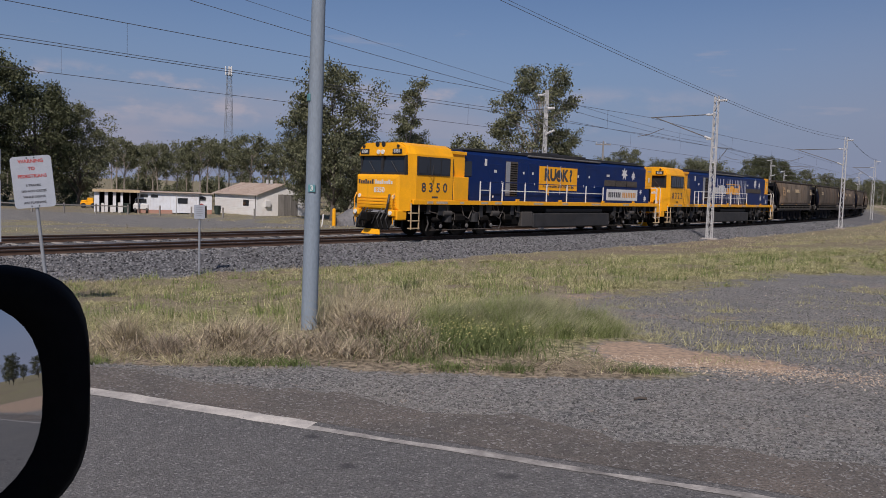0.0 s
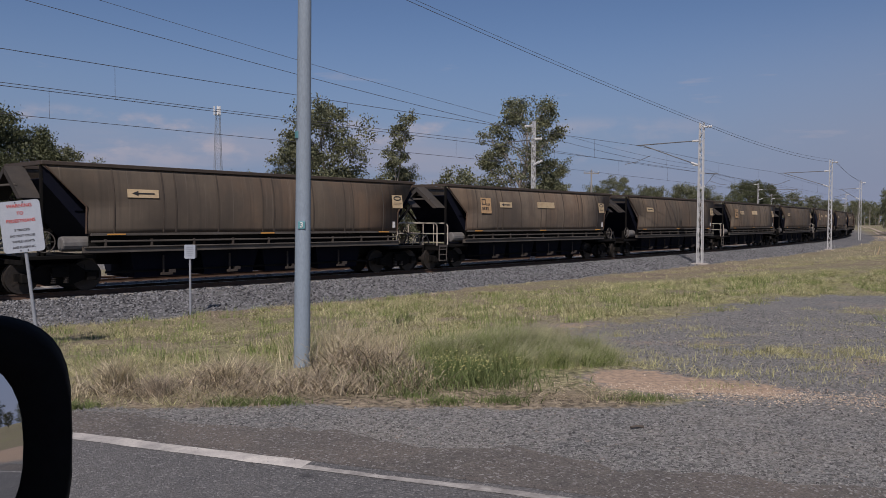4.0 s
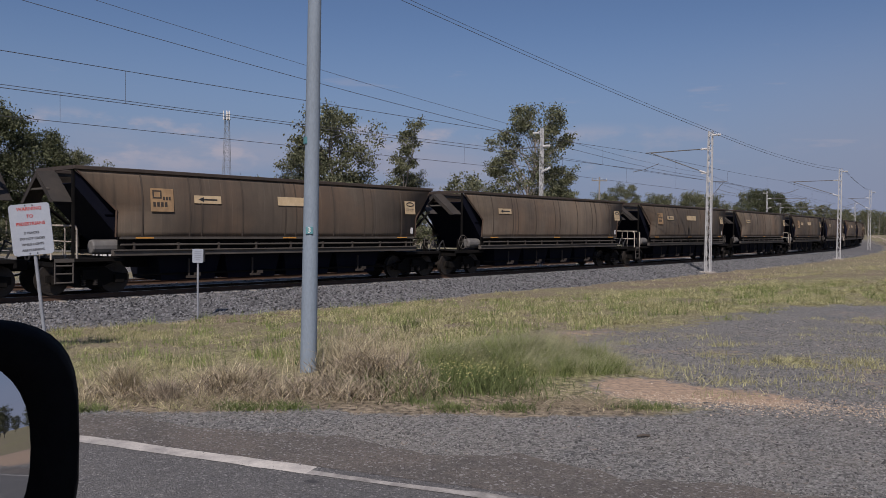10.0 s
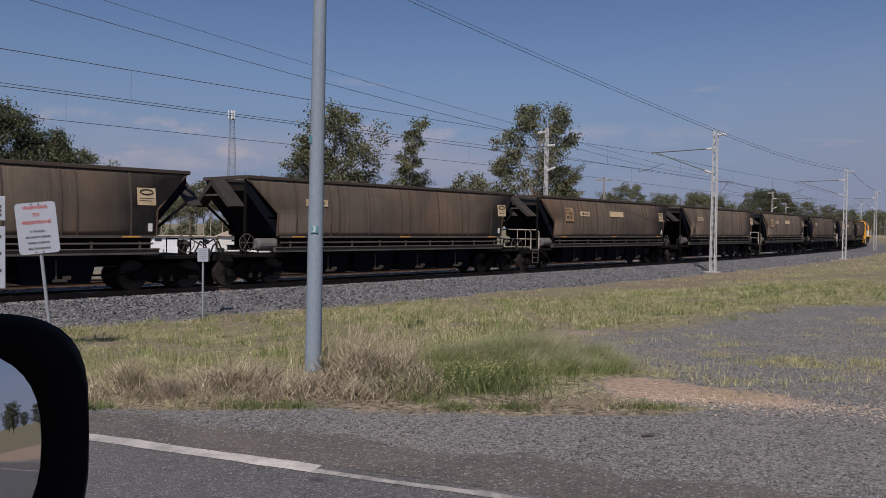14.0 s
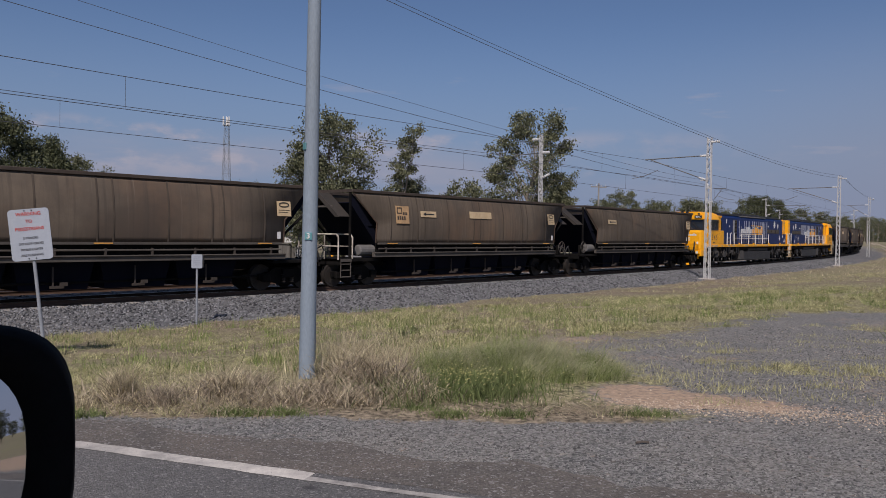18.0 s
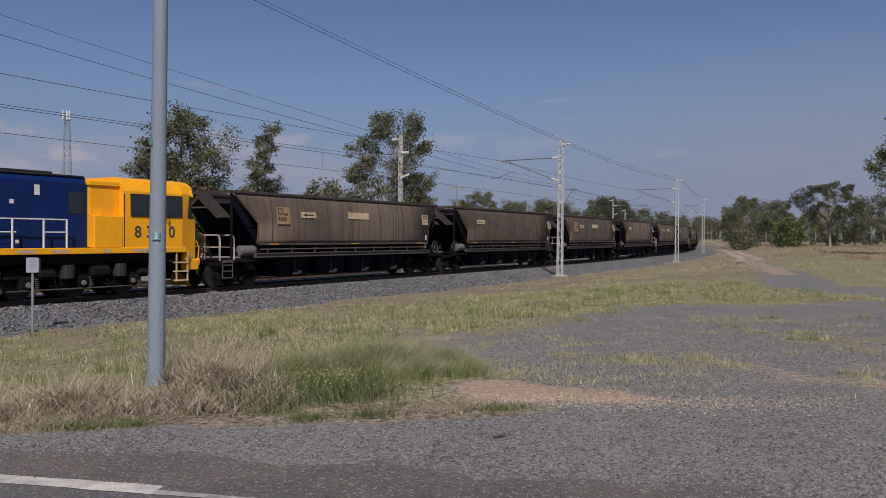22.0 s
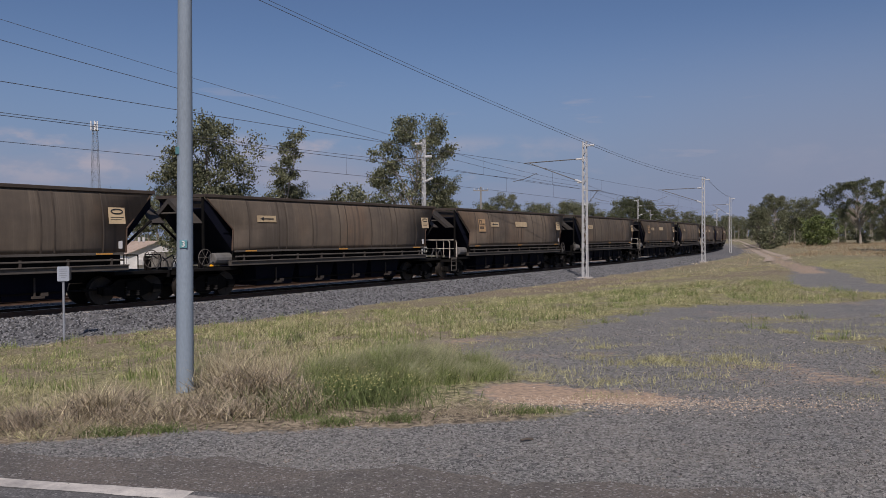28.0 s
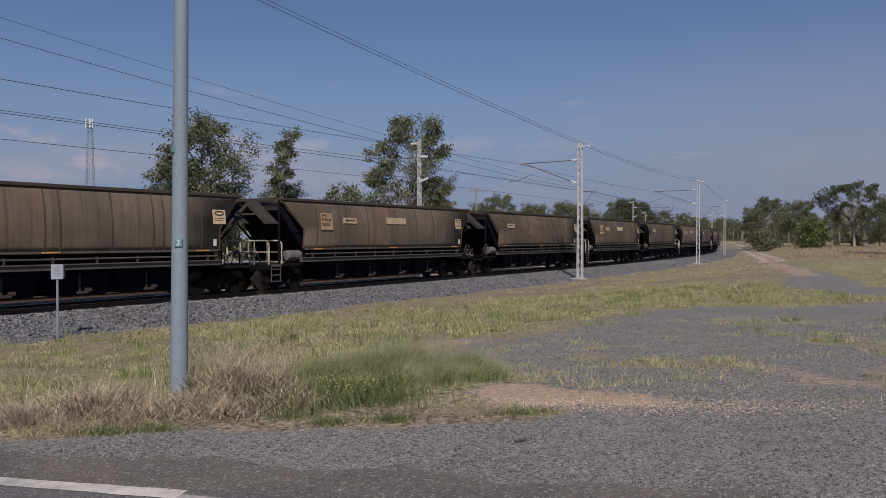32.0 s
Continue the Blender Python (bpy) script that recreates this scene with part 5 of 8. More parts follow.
    for sy in (-1, 1):
        y = sy * 1.05
        for o0, o1 in ((6.52, 7.5), (8.75, 9.35), (9.5, 10.1), (10.3, 11.3), (11.4, 12.4), (12.5, 13.5), (13.6, 14.6), (14.7, 15.7)):
            d = part("hood_door", boxes((X(o0), X(o1), y - 0.012, y + 0.012, 1.65, 3.30 if o0 > 7 else 3.15), bevel=0.008), "blue", hood)
            part("latch", boxes((X(o1 - 0.12), X(o1 - 0.05), y - 0.025, y + 0.025, 2.3, 2.4)), "white", d)
            if sy < 0:
                part("sticker", boxes((X(o0 + 0.3), X(o0 + 0.42), y - 0.016, y + 0.016, 2.78, 2.9)), "white", d)
        v = part("side_vent", boxes((X(7.7), X(8.62), y - 0.02, y + 0.02, 1.75, 3.32)), "mesh", hood)
        part("vent_door", boxes((X(7.72), X(8.04), y - 0.03, y + 0.03, 1.77, 3.30), bevel=0.006), "vent_grey", v, "pale grey vent door")
        for k in range(14):
            part("slat", boxes((X(8.05), X(8.58), y - 0.035, y + 0.035, 1.82 + k * 0.105, 1.86 + k * 0.105)), "steel_dark", v)
        g = part("brake_grille", boxes((X(16.7), X(20.4), y - 0.02, y + 0.02, 2.42, 2.74)), "mesh", hood)
        for o in (17.9, 19.15):
            part("frame_bar", boxes((X(o), X(o + 0.04), y - 0.03, y + 0.03, 2.42, 2.74)), "steel_dark", g)
        part("end_window", boxes((X(4.75), X(5.25), y - 0.015, y + 0.015, 2.55, 3.2), bevel=0.01), "glass", hood)
        for o0, o1, z0, z1 in ((6.15, 6.3, 3.05, 3.35), (16.9, 17.2, 2.92, 3.04), (6.9, 7.02, 2.78, 2.9), (6.75, 6.85, 1.66, 1.76)):
            part("notice", boxes((X(o0), X(o1), y - 0.016, y + 0.016, z0, z1)), "white", hood)
        # handrail
        bm = bmesh.new()
        pipe(bm, [(X(5.5), sy * 1.36, 2.35), (X(16.1), sy * 1.36, 2.35)], 0.02, 6)
        part("top_handrail", bm, "blue" if number in ("8350", "8345") else "white", w)
        bm = bmesh.new()
        pipe(bm, [(X(7.0), sy * 1.36, 1.98), (X(16.1), sy * 1.36, 1.98)], 0.02, 6)
        pipe(bm, [(X(5.5), sy * 1.36, 1.98), (X(6.2), sy * 1.36, 1.98)], 0.02, 6)
        part("mid_handrail", bm, "white", w)
        for o in (5.5, 6.2, 7.1, 8.85, 10.65, 12.46, 14.29, 16.05):
            part("handrail_post", tube(bmesh.new(), (X(o), sy * 1.36, 1.5), (X(o), sy * 1.36, 2.36), 0.032, n=8), "white", w)
        pn = part("side_panel", boxes((X(16.15), X(21.35), sy * 1.34, sy * 1.37, 1.53, 2.36)), "blue", w)
        ys = sy * 1.374 if sy < 0 else 1.372
        for o, z, r in ((19.35, 2.02, 0.25), (20.3, 2.16, 0.16), (20.85, 1.78, 0.21)):
            bm = bmesh.new()
            star(bm, X(o), ys, z, r)
            part("star", bm, "white", pn, "white seven-pointed star")
        for o, z, r in ((18.9, 3.14, 0.38), (19.95, 3.04, 0.27)):
            bm = bmesh.new()
            star(bm, X(o), sy * 1.056 if sy < 0 else 1.054, z, r)
            part("star", bm, "white", hood, "white seven-pointed star")
        if livery == "slogan":
            sg = part("slogan_panel", boxes((X(10.40), X(13.85), sy * 1.05 - 0.022, sy * 1.05 + 0.022, 2.08, 3.22)), "yellow", hood, "yellow slogan panel")
            for i, ch in enumerate(("R", "U", "", "K", "?")):
                if ch:
                    t = side_text("letter", ch, X(12.12) - sy * (i - 1.95) * 0.54, 2.80, sy * 1.075, 0.78, "ink", sg, "dark slogan letter", sy, 0.045)
            ring = bmesh.new()
            bmesh.ops.create_circle(ring, cap_ends=True, segments=24, radius=0.29, matrix=pose(X(12.12) - sy * 0.05 * 0.54, sy * 1.076, 2.80, 90, 0, 0 if sy < 0 else 180))
            o_disc = part("letter", ring, "ink", sg, "round black letter O")
            smile = [(X(12.12) - sy * 0.027 + 0.15 * math.cos(q), sy * 1.078, 2.80 + 0.15 * math.sin(q)) for q in np.linspace(3.5, 5.92, 9)]
            part("smile", pipe(bmesh.new(), smile, 0.016, 5), "yellow", o_disc)
            tail = [(X(10.95), sy * 1.05 + sy * 0.018, 2.08), (X(11.3), sy * 1.05 + sy * 0.018, 2.08), (X(11.28), sy * 1.05 + sy * 0.018, 1.82)]
            part("bubble_tail", sheet(bmesh.new(), tail if sy < 0 else tail[::-1], 0.006), "yellow", sg)
            side_text("lettering", "A conversation could change a life.", X(12.15), 2.27, sy * 1.075, 0.20, "ink", sg, "small dark slogan line", sy)
            for o in (11.05, 12.25):
                part("door_bar", tube(bmesh.new(), (X(o), sy * 1.08, 1.9), (X(o), sy * 1.08, 3.3), 0.018, n=6), "pale_bar", hood)
            bn = part("name_banner", boxes((X(16.4), X(19.9), sy * 1.36 - 0.022, sy * 1.36 + 0.022, 1.66, 2.26)), "white", pn, "white name banner")
            bm = bmesh.new()
            for k in range(7):
                box(bm, X(16.6 + k * 0.2), X(16.6 + k * 0.2 + 0.13), sy * 1.36 - 0.026, sy * 1.36 + 0.026, 1.82, 2.1)
            part("logo_bar", bm, "ink", bn)
            bm = bmesh.new()
            for k in range(8):
                box(bm, X(18.15 + k * 0.2), X(18.15 + k * 0.2 + 0.13), sy * 1.36 - 0.026, sy * 1.36 + 0.026, 1.82, 2.1)
            part("logo_bar", bm, "orange", bn)
        else:
            def N(o):
                """Along the side in reading order, whichever side it is."""
                return X(o) if sy < 0 else X(24.7 - o)

            def bars(heights, x0, pitch, wide, material, label):
                """Slanted solid bars that stand for the painted name."""
                bm = bmesh.new()
                yy = y + sy * 0.018
                for k, (lo, hi) in enumerate(heights):
                    o = x0 + k * pitch
                    sheet(bm, [(N(o + wide * uu + 0.11 * (z - 2.26)), yy, z) for uu, z in ((0, lo), (1, lo), (1, hi), (0, hi))], 0.006)
                part("logo_bar", bm, material, hood, label)
            bars(((2.14, 2.70), (2.26, 2.70), (2.26, 2.70), (2.26, 2.84), (2.26, 2.88), (2.26, 2.84), (2.26, 2.70)), 9.55, 0.40, 0.34, "white", "white name bars")
            bars(((2.26, 2.72), (2.26, 2.72), (2.26, 2.86), (2.26, 2.84), (2.26, 2.72), (2.26, 2.72), (2.26, 2.72), (2.26, 2.90)), 12.38, 0.37, 0.32, "yellow", "yellow name bars")
            for o0, o1, z, material in ((9.4, 12.2, 2.12, "white"), (12.3, 15.3, 2.94, "yellow")):
                part("logo_bar", boxes((*sorted((N(o0), N(o1))), y - 0.02, y + 0.02, z, z + 0.06)), material, hood)
            for o in (9.2, 10.4, 10.95, 11.55, 11.66, 12.5, 12.9, 13.05, 13.5, 14.2, 14.6, 14.85, 15.2, 15.55, 15.9, 16.3, 16.55):
                part("door_bar", tube(bmesh.new(), (X(o), y - sy * -0.03, 1.6), (X(o), y - sy * -0.03, 3.32), 0.018, n=6), "pale_bar", hood)
        # steps
        for o in (1.15, 22.35):
            bm = bmesh.new()
            for dx in (0, 0.45):
                box(bm, X(o + dx), X(o + dx + 0.04), sy * 1.36, sy * 1.40, 0.35, 1.4)
            for z in (0.38, 0.68, 0.98):
                box(bm, X(o), X(o + 0.49), sy * 1.22, sy * 1.42, z, z + 0.04)
            part("step_ladder", bm, "cream", w, "cream painted access ladder")
        for o in (22.3, 22.85):
            part("grab_rail", pipe(bmesh.new(), [(X(o), sy * 1.36, 0.6), (X(o), sy * 1.36, 2.4), (X(o - 0.1), sy * 1.3, 2.5)], 0.024, 6), "white", w)
    # rear end
    end = part("hood_end", boxes((X(21.45), X(22.3), -1.06, 1.06, 1.52, 3.64), bevel=0.03), "yellow", w)
    for sy in (-1, 1):
        part("vent_panel", boxes((X(21.58), X(22.16), sy * 1.06 - 0.012, sy * 1.06 + 0.012, 2.52, 3.46), bevel=0.008), "yellow", end)
        part("notice", boxes((X(21.66), X(22.08), sy * 1.06 - 0.018, sy * 1.06 + 0.018, 3.34, 3.40)), "pale_bar", end)
        part("notice", boxes((X(21.80), X(21.94), sy * 1.06 - 0.018, sy * 1.06 + 0.018, 2.72, 3.02)), "white", end)
        part("grille", boxes((X(21.56), X(22.18), sy * 1.06 - 0.014, sy * 1.06 + 0.014, 1.62, 2.38)), "steel_dark", end)
        for k in range(5):
            part("slat", boxes((X(21.58), X(22.16), sy * 1.06 - 0.024, sy * 1.06 + 0.024, 1.76 + k * 0.11, 1.79 + k * 0.11)), "steel_dark", end)
    part("end_door", boxes((X(22.28), X(22.33), -0.38, 0.38, 1.55, 3.0), bevel=0.01), "yellow", end)
    part("end_handrail", pipe(bmesh.new(), [(X(22.75), -1.2, 1.5), (X(22.75), -1.2, 2.4), (X(22.75), 1.2, 2.4), (X(22.75), 1.2, 1.5)], 0.024, 6), "white", w)
    for y in (-0.6, 0.25):
        part("number_board", boxes((X(22.3), X(22.36), y, y + 0.35, 3.3, 3.46)), "black", w)
    for y in (-0.12, 0.12):
        part("headlight", tube(bmesh.new(), (X(22.3), y, 3.1), (X(22.4), y, 3.1), 0.09, n=12), "lens", w)
    part("end_beam", boxes((X(22.35), X(22.95), -1.35, 1.35, 0.95, 1.5), bevel=0.03), "yellow", w)
    # tank, reservoirs, boxes
    bm = boxes((X(9.75), X(17.0), -1.28, 1.28, 0.28, 0.98), bevel=0.06)
    tk = part("fuel_tank", bm, "tank", w)
    for sy in (-1, 1):
        part("main_reservoir", tube(bmesh.new(), (X(10.8), sy * 1.12, 1.12), (X(16.2), sy * 1.12, 1.12), 0.15, n=14), "tank", w)
        part("battery_box", boxes((X(8.75), X(9.65), *sorted((sy * 0.6, sy * 1.3)), 0.35, 1.05), bevel=0.03), "battery", w)
    for o, ln, z0 in ((2.2, 0.25, 0.95), (2.9, 0.7, 0.9), (5.6, 0.25, 0.8), (6.1, 0.4, 1.0), (7.9, 0.25, 0.9), (8.4, 0.2, 0.8), (17.4, 0.3, 0.9), (18.1, 0.25, 1.0), (19.6, 0.4, 1.0), (21.0, 0.25, 0.9)):
        part("bracket", boxes((X(o), X(o + ln), -1.28, -1.12, z0, 1.34), bevel=0.01), "tank", w)
    for o in (4.4, 6.6, 18.6, 20.2):
        part("brake_pipe", pipe(bmesh.new(), [(X(o), -1.25, 1.3), (X(o + 0.1), -1.3, 0.9), (X(o + 0.45), -1.28, 0.75), (X(o + 0.8), -1.25, 1.25)], 0.025, 6), "wagon_sill", w)
    for o, s in ((2.55, 0.5), (3.95, 0.75), (5.7, 0.62), (7.35, 0.7), (17.2, 0.6), (17.95, 0.5), (19.55, 0.72), (21.1, 0.5)):
        for sy in (-1, 1):
            part("sand_box", boxes((X(o), X(o + s), *sorted((sy * 1.12, sy * 1.32)), 0.58, 0.58 + 0.55 * s), bevel=0.12), "steel_dark", w)
    for o in (2.3, 3.4, 5.1, 6.9, 8.2, 17.5, 18.9, 20.6, 21.7):
        part("air_pipe", pipe(bmesh.new(), [(X(o), -1.27, 1.32), (X(o + 0.05), -1.3, 1.05), (X(o + 0.5), -1.3, 0.98), (X(o + 0.55), -1.26, 0.7)], 0.022, 5), "wagon_sill", w)
    for o in (3.2, 6.45, 19.2):
        part("brake_cylinder", tube(bmesh.new(), (X(o), -1.25, 0.98), (X(o + 0.5), -1.25, 0.98), 0.12, n=12), "battery", w)
    part("centre_sill", boxes((X(1.5), X(22.2), -0.42, 0.42, 0.66, 1.06), bevel=0.02), "steel_dark", w)
    for o0, o1, z0 in ((7.55, 8.7, 0.42), (17.05, 17.35, 0.5)):
        part("equipment_locker", boxes((X(o0), X(o1), -1.18, 1.18, z0, 1.06), bevel=0.05), "steel_dark", w)
    loco_bogie(X(4.85), w)
    loco_bogie(X(18.75), w)
    return w


loco_1 = build_loco("8350", "slogan", "yellow and blue diesel locomotive with slogan panel, leading the coal train")
loco_2 = build_loco("8322", "name", "yellow and blue diesel locomotive with white stars, second in the train")
loco_3 = build_loco("8345", "name", "yellow and blue diesel locomotive with white stars, in mid train")
loco_4 = build_loco("8340", "name", "yellow and blue diesel locomotive running cab last in mid train")

# the train, front to back: thing, its front coupling's distance behind the train's front, length, turned
LP = 22.8                          # from one locomotive's coupling to the next
TRAIN = [(loco_1, 0.0, LL, False), (loco_2, LP, LL, False)]


def couple_up():
    d = 2 * LP
    src = {"A": wagon_a, "B": wagon_b}
    used = set()

    def add(kind):
        nonlocal d
        ob = src[kind]
        if kind in used:
            ob = copy_thing(ob, pose(0, 0, 0))
        used.add(kind)
        TRAIN.append((ob, d, LW, False))
        d += LW
    for i in range(20):
        add("BA"[i % 2])
    TRAIN.append((loco_3, d, LL, False))
    d += LP
    TRAIN.append((loco_4, d - (LL - LP), LL, True))
    d += LP
    for i in range(24):
        add("BA"[i % 2])
    # the last wagons stay far off: they keep their larger parts only
    small = ("stanchion", "spring", "door_lever", "air_hose", "stencil", "arrow", "brake_rod", "data_plate", "corner_trim", "grab_rail", "tie_bar", "reflector")
    for ob, _, _, _ in TRAIN[-8:]:
        for o in list(ob.children_recursive):
            if o.name.split(".")[0] in small:
                bpy.data.objects.remove(o)


couple_up()
FRONT = 18.55 - LL                 # where the train's front coupling is at the start


def run(t):
    """How far the train has gone."""
    return -0.048 + t * (18.7383 + t * (-0.011499 + t * (0.00131041 - 2.17763e-05 * t)))


def vehicle_pose(d, length, turned, t):
    s = FRONT + d - run(t)
    inset = 1.55 if length == LW else 4.6
    a, b = beside(s + inset, 0), beside(s + length - inset, 0)
    c, u = (a + b) / 2, b - a
    return pose(c.x, c.y, RAIL, 0, 0, math.degrees(math.atan2(u.y, u.x)) + (180 if turned else 0))


def motions():
    times = [i * 1.0 for i in range(33)]
    for ob, d, length, turned in TRAIN:
        walk(ob, [(t, vehicle_pose(d, length, turned, t)) for t in times])
        # the wheels roll while the vehicle passes
        near = [k for k in range(961) if -32 < FRONT + d - run(k / 30) < 48]
        if not near:
            continue
        ticks = sorted({0, near[0], near[-1], 960} | set(near))
        for ws in ob.children_recursive:
            if not ws.name.startswith("wheelset"):
                continue
            at = ws.matrix_basis.translation
            r = at.z
            rows = []
            for k in ticks:
                a = -run(min(max(k, near[0]), near[-1]) / 30) / r
                rows.append((k / 30, pose(at.x, 0, r, 0, math.degrees(a) % 360, 0)))
            walk(ws, rows)


# ---------------------------------------------------------------- poles, masts, wires, signs
def light_pole():
    w = thing("light_pole", "tall grey steel pole with teal number tags in dry grass", "pole", m=pose(-1.517, 9.05, -0.10, 0, 0.55, 0))
    bm = bmesh.new()
    tube(bm, (0, 0, 0), (0, 0, 8.5), 0.095, 0.055, n=28, caps=False)
    for f in bm.faces:
        f.smooth = True
    part("shaft", bm, "pole", w)
    bm = bmesh.new()
    tube(bm, (0, 0, 0), (0, 0, 0.06), 0.15, 0.14, n=20)
    part("base_collar", bm, "concrete", w)
    tag = part("number_tag", boxes((-0.04, 0.04, -0.1, -0.08, 1.658, 1.742), bevel=0.003), "teal", w, "small teal number tag")
    letters("numeral", "3", 0.085, "white", tag, pose(0, -0.102, 1.70, 90, 0, 0))
    tag = part("number_tag", boxes((-0.035, 0.035, -0.094, -0.076, -0.04, 0.04), bevel=0.003), "teal", w, "small faded teal tag")
    tag.matrix_basis = pose(0, 0, 2.72, 0, 0, -58)


light_pole()


def lattice_mast(name, x, y, height, yaw, label, slim=1.0, base=None):
    z0 = ground_at(x, y) if base is None else base
    w = thing(name, label, "mast", "overhead line masts", pose(x, y, z0, 0, 0, yaw))
    a, b = 0.145 * slim, 0.105 * slim
    for sx, sy in product((-1, 1), (-1, 1)):
        part("leg", tube(bmesh.new(), (sx * a, sy * a * 0.8, 0), (sx * b, sy * b * 0.8, height), 0.036 * slim, 0.03 * slim, n=4), "galv", w)
    n = int(height / 0.42)
    whole = bmesh.new()
    for i in range(n):
        z1, z2 = height * i / n, height * (i + 1) / n
        k1, k2 = a + (b - a) * i / n, a + (b - a) * (i + 1) / n
        s = 1 if i % 2 else -1
        bars = [((s * k1, sy * k1 * 0.8, z1), (-s * k2, sy * k2 * 0.8, z2), 0.018) for sy in (-1, 1)]
        bars.append(((k1, -s * k1 * 0.8, z1), (k2, s * k2 * 0.8, z2), 0.016))
        for p, q, r in bars:
            if y < 75 and x > 10:
                part("lacing_bar", tube(bmesh.new(), p, q, r, n=4), "galv", w)
            else:
                tube(whole, p, q, r, n=4)
    if whole.verts:
        part("lacing", whole, "galv", w)["kind"] = "stuff"
    part("footing", boxes((-0.4, 0.4, -0.32, 0.32, -0.5, 0.10), bevel=0.03), "concrete", w)
    return w


def cantilever(parent, m, reach, z_top, z_low, z_contact):
    """Arms that hold the wires over the track; they run along local +x of m."""
    w = part("arm", pipe(bmesh.new(), [(0.55, 0, z_top), (reach - 0.45, 0, z_top - 0.06)], 0.03, 8), "grey_steel", parent)
    w.matrix_basis = m
    part("insulator", ribbed(bmesh.new(), (0.1, 0, z_top), (0.56, 0, z_top), 0.04, 0.075, 6), "white", w, "ribbed white insulator")
    bm = pipe(bmesh.new(), [(0.6, 0, z_low + 0.18), (reach - 0.8, 0, z_top - 0.08)], 0.028, 8)
    part("strut", bm, "grey_steel", w)
    part("insulator", ribbed(bmesh.new(), (0.12, 0, z_low), (0.6, 0, z_low + 0.18), 0.04, 0.07, 6), "white", w, "ribbed white insulator")
    bm = pipe(bmesh.new(), [(reach - 1.3, 0, z_contact + 0.45), (reach - 0.4, 0, z_contact + 0.12), (reach + 0.35, 0, z_contact)], 0.018, 6)
    part("steady_arm", bm, "grey_steel", w)


def s_near(x, y):
    k = int(np.argmin((LINE_P[:, 0] - x) ** 2 + (LINE_P[:, 1] - y) ** 2))
    return float(LINE_S[k])


MAST_POS = []


def rail_mast(x, y, height=7.9, near=True):
    s = s_near(x, y)
    th = line(s)[2]
    across = math.degrees(th) + (90 if near else -90)        # towards the tracks
    w = lattice_mast("overhead_line_mast", x, y, height, across, "galvanised steel lattice mast beside the track", 1.0 if near else 0.68)
    z0 = w.matrix_basis.translation.z
    p = beside(s, 0)
    reach = (Vector((x, y, 0)) - Vector((p.x, p.y, 0))).length - (0 if near else APART)
    cantilever(w, pose(0, 0, 0), reach, RAIL + 6.72 - z0, RAIL + 5.3 - z0, RAIL + 5.55 - z0)
    part("insulator", ribbed(bmesh.new(), (-0.1, 0, height - 0.25), (-0.6, 0, height - 0.25), 0.035, 0.075, 5), "white", w, "white post insulator")
    MAST_POS.append((s, w, near))
    return w


for x, y, near in ((15.42, 45.6, True), (36.0, 71.5, True), (58.0, 107.0, True), (79, 151, True), (98, 194, True), (116, 238, True),
                   (5.7, 45.4, False), (25.5, 76.0, False), (46.5, 113.0, False), (66, 154, False), (85, 198, False)):
    rail_mast(x, y, 8.2, near)


def wire(name, pts, r, label, sag=0.0, n=10):
    """A wire through the supports, with sag between them."""
    bm = bmesh.new()
    for a, b in zip(pts, pts[1:]):
        a, b = Vector(a), Vector(b)
        last = a
        for i in range(1, n + 1):
            u = i / n
            q = a.lerp(b, u) - Vector((0, 0, 4 * sag * u * (1 - u)))
            tube(bm, last, q, r, r, 5, caps=False)
            last = q
    ob = part(name, bm, "wire", None)
    return tagged(ob, label, "wire")


SUPPORT = {True: [-75, -28], False: [-80, -30]}


def catenary(near):
    c = 0.0 if near else -APART
    ss = sorted(SUPPORT[near] + [s for s, _, n in MAST_POS if n == near])
    up = 6.75 if near else 6.5
    low = 5.67 if near else 5.4
    m = wire("messenger_wire", [beside(s, c, RAIL + up) for s in ss], 0.011, "dark messenger wire over the track", 0.12)
    wire("contact_wire", [beside(s, c + 0.15 * (-1) ** i, RAIL + low) for i, s in enumerate(ss)], 0.011, "dark contact wire over the track", 0.0)
    for a, b in zip(ss, ss[1:]):
        if b > 110:
            continue
        k = max(2, int((b - a) / 8.5))
        for i in range(k):
            u = (i + 0.5) / k
            p, q = beside(a, c, RAIL).lerp(beside(b, c, RAIL), u), beside(a, c, RAIL).lerp(beside(b, c, RAIL), u)
            p.z, q.z = RAIL + up - 0.48 * u * (1 - u), RAIL + low
            part("dropper", tube(bmesh.new(), p, q, 0.006, n=4), "wire", m)


catenary(True)
catenary(False)


def feeders():
    near = sorted((s, w.matrix_basis) for s, w, n in MAST_POS if n)
    far = sorted((s, w.matrix_basis) for s, w, n in MAST_POS if not n)
    pn = [m @ Vector((-0.5, 0, 7.9)) for _, m in near]
    wire("feeder_wire", [Vector((-16.0, 13.5, 12.35))] + pn, 0.011, "dark feeder wire beside the tracks", 0.35, 14)
    pe = [m @ Vector((-0.15, 0, 8.2)) for _, m in near]
    wire("earth_wire", [Vector((-16.25, 13.8, 12.7))] + pe, 0.009, "thin dark earth wire beside the tracks", 0.35, 14)
    pf = [m @ Vector((-0.5, 0, 7.65)) for _, m in far]
    wire("feeder_wire", [Vector((-21.0, 20.5, 10.2))] + pf, 0.012, "dark feeder wire beyond the tracks", 0.25, 14)
    pg = [m @ Vector((-0.1, 0, 7.95)) for _, m in far]
    wire("earth_wire", [Vector((-20.5, 21.5, 11.1))] + pg, 0.009, "thin dark earth wire beyond the tracks", 0.25, 14)


feeders()


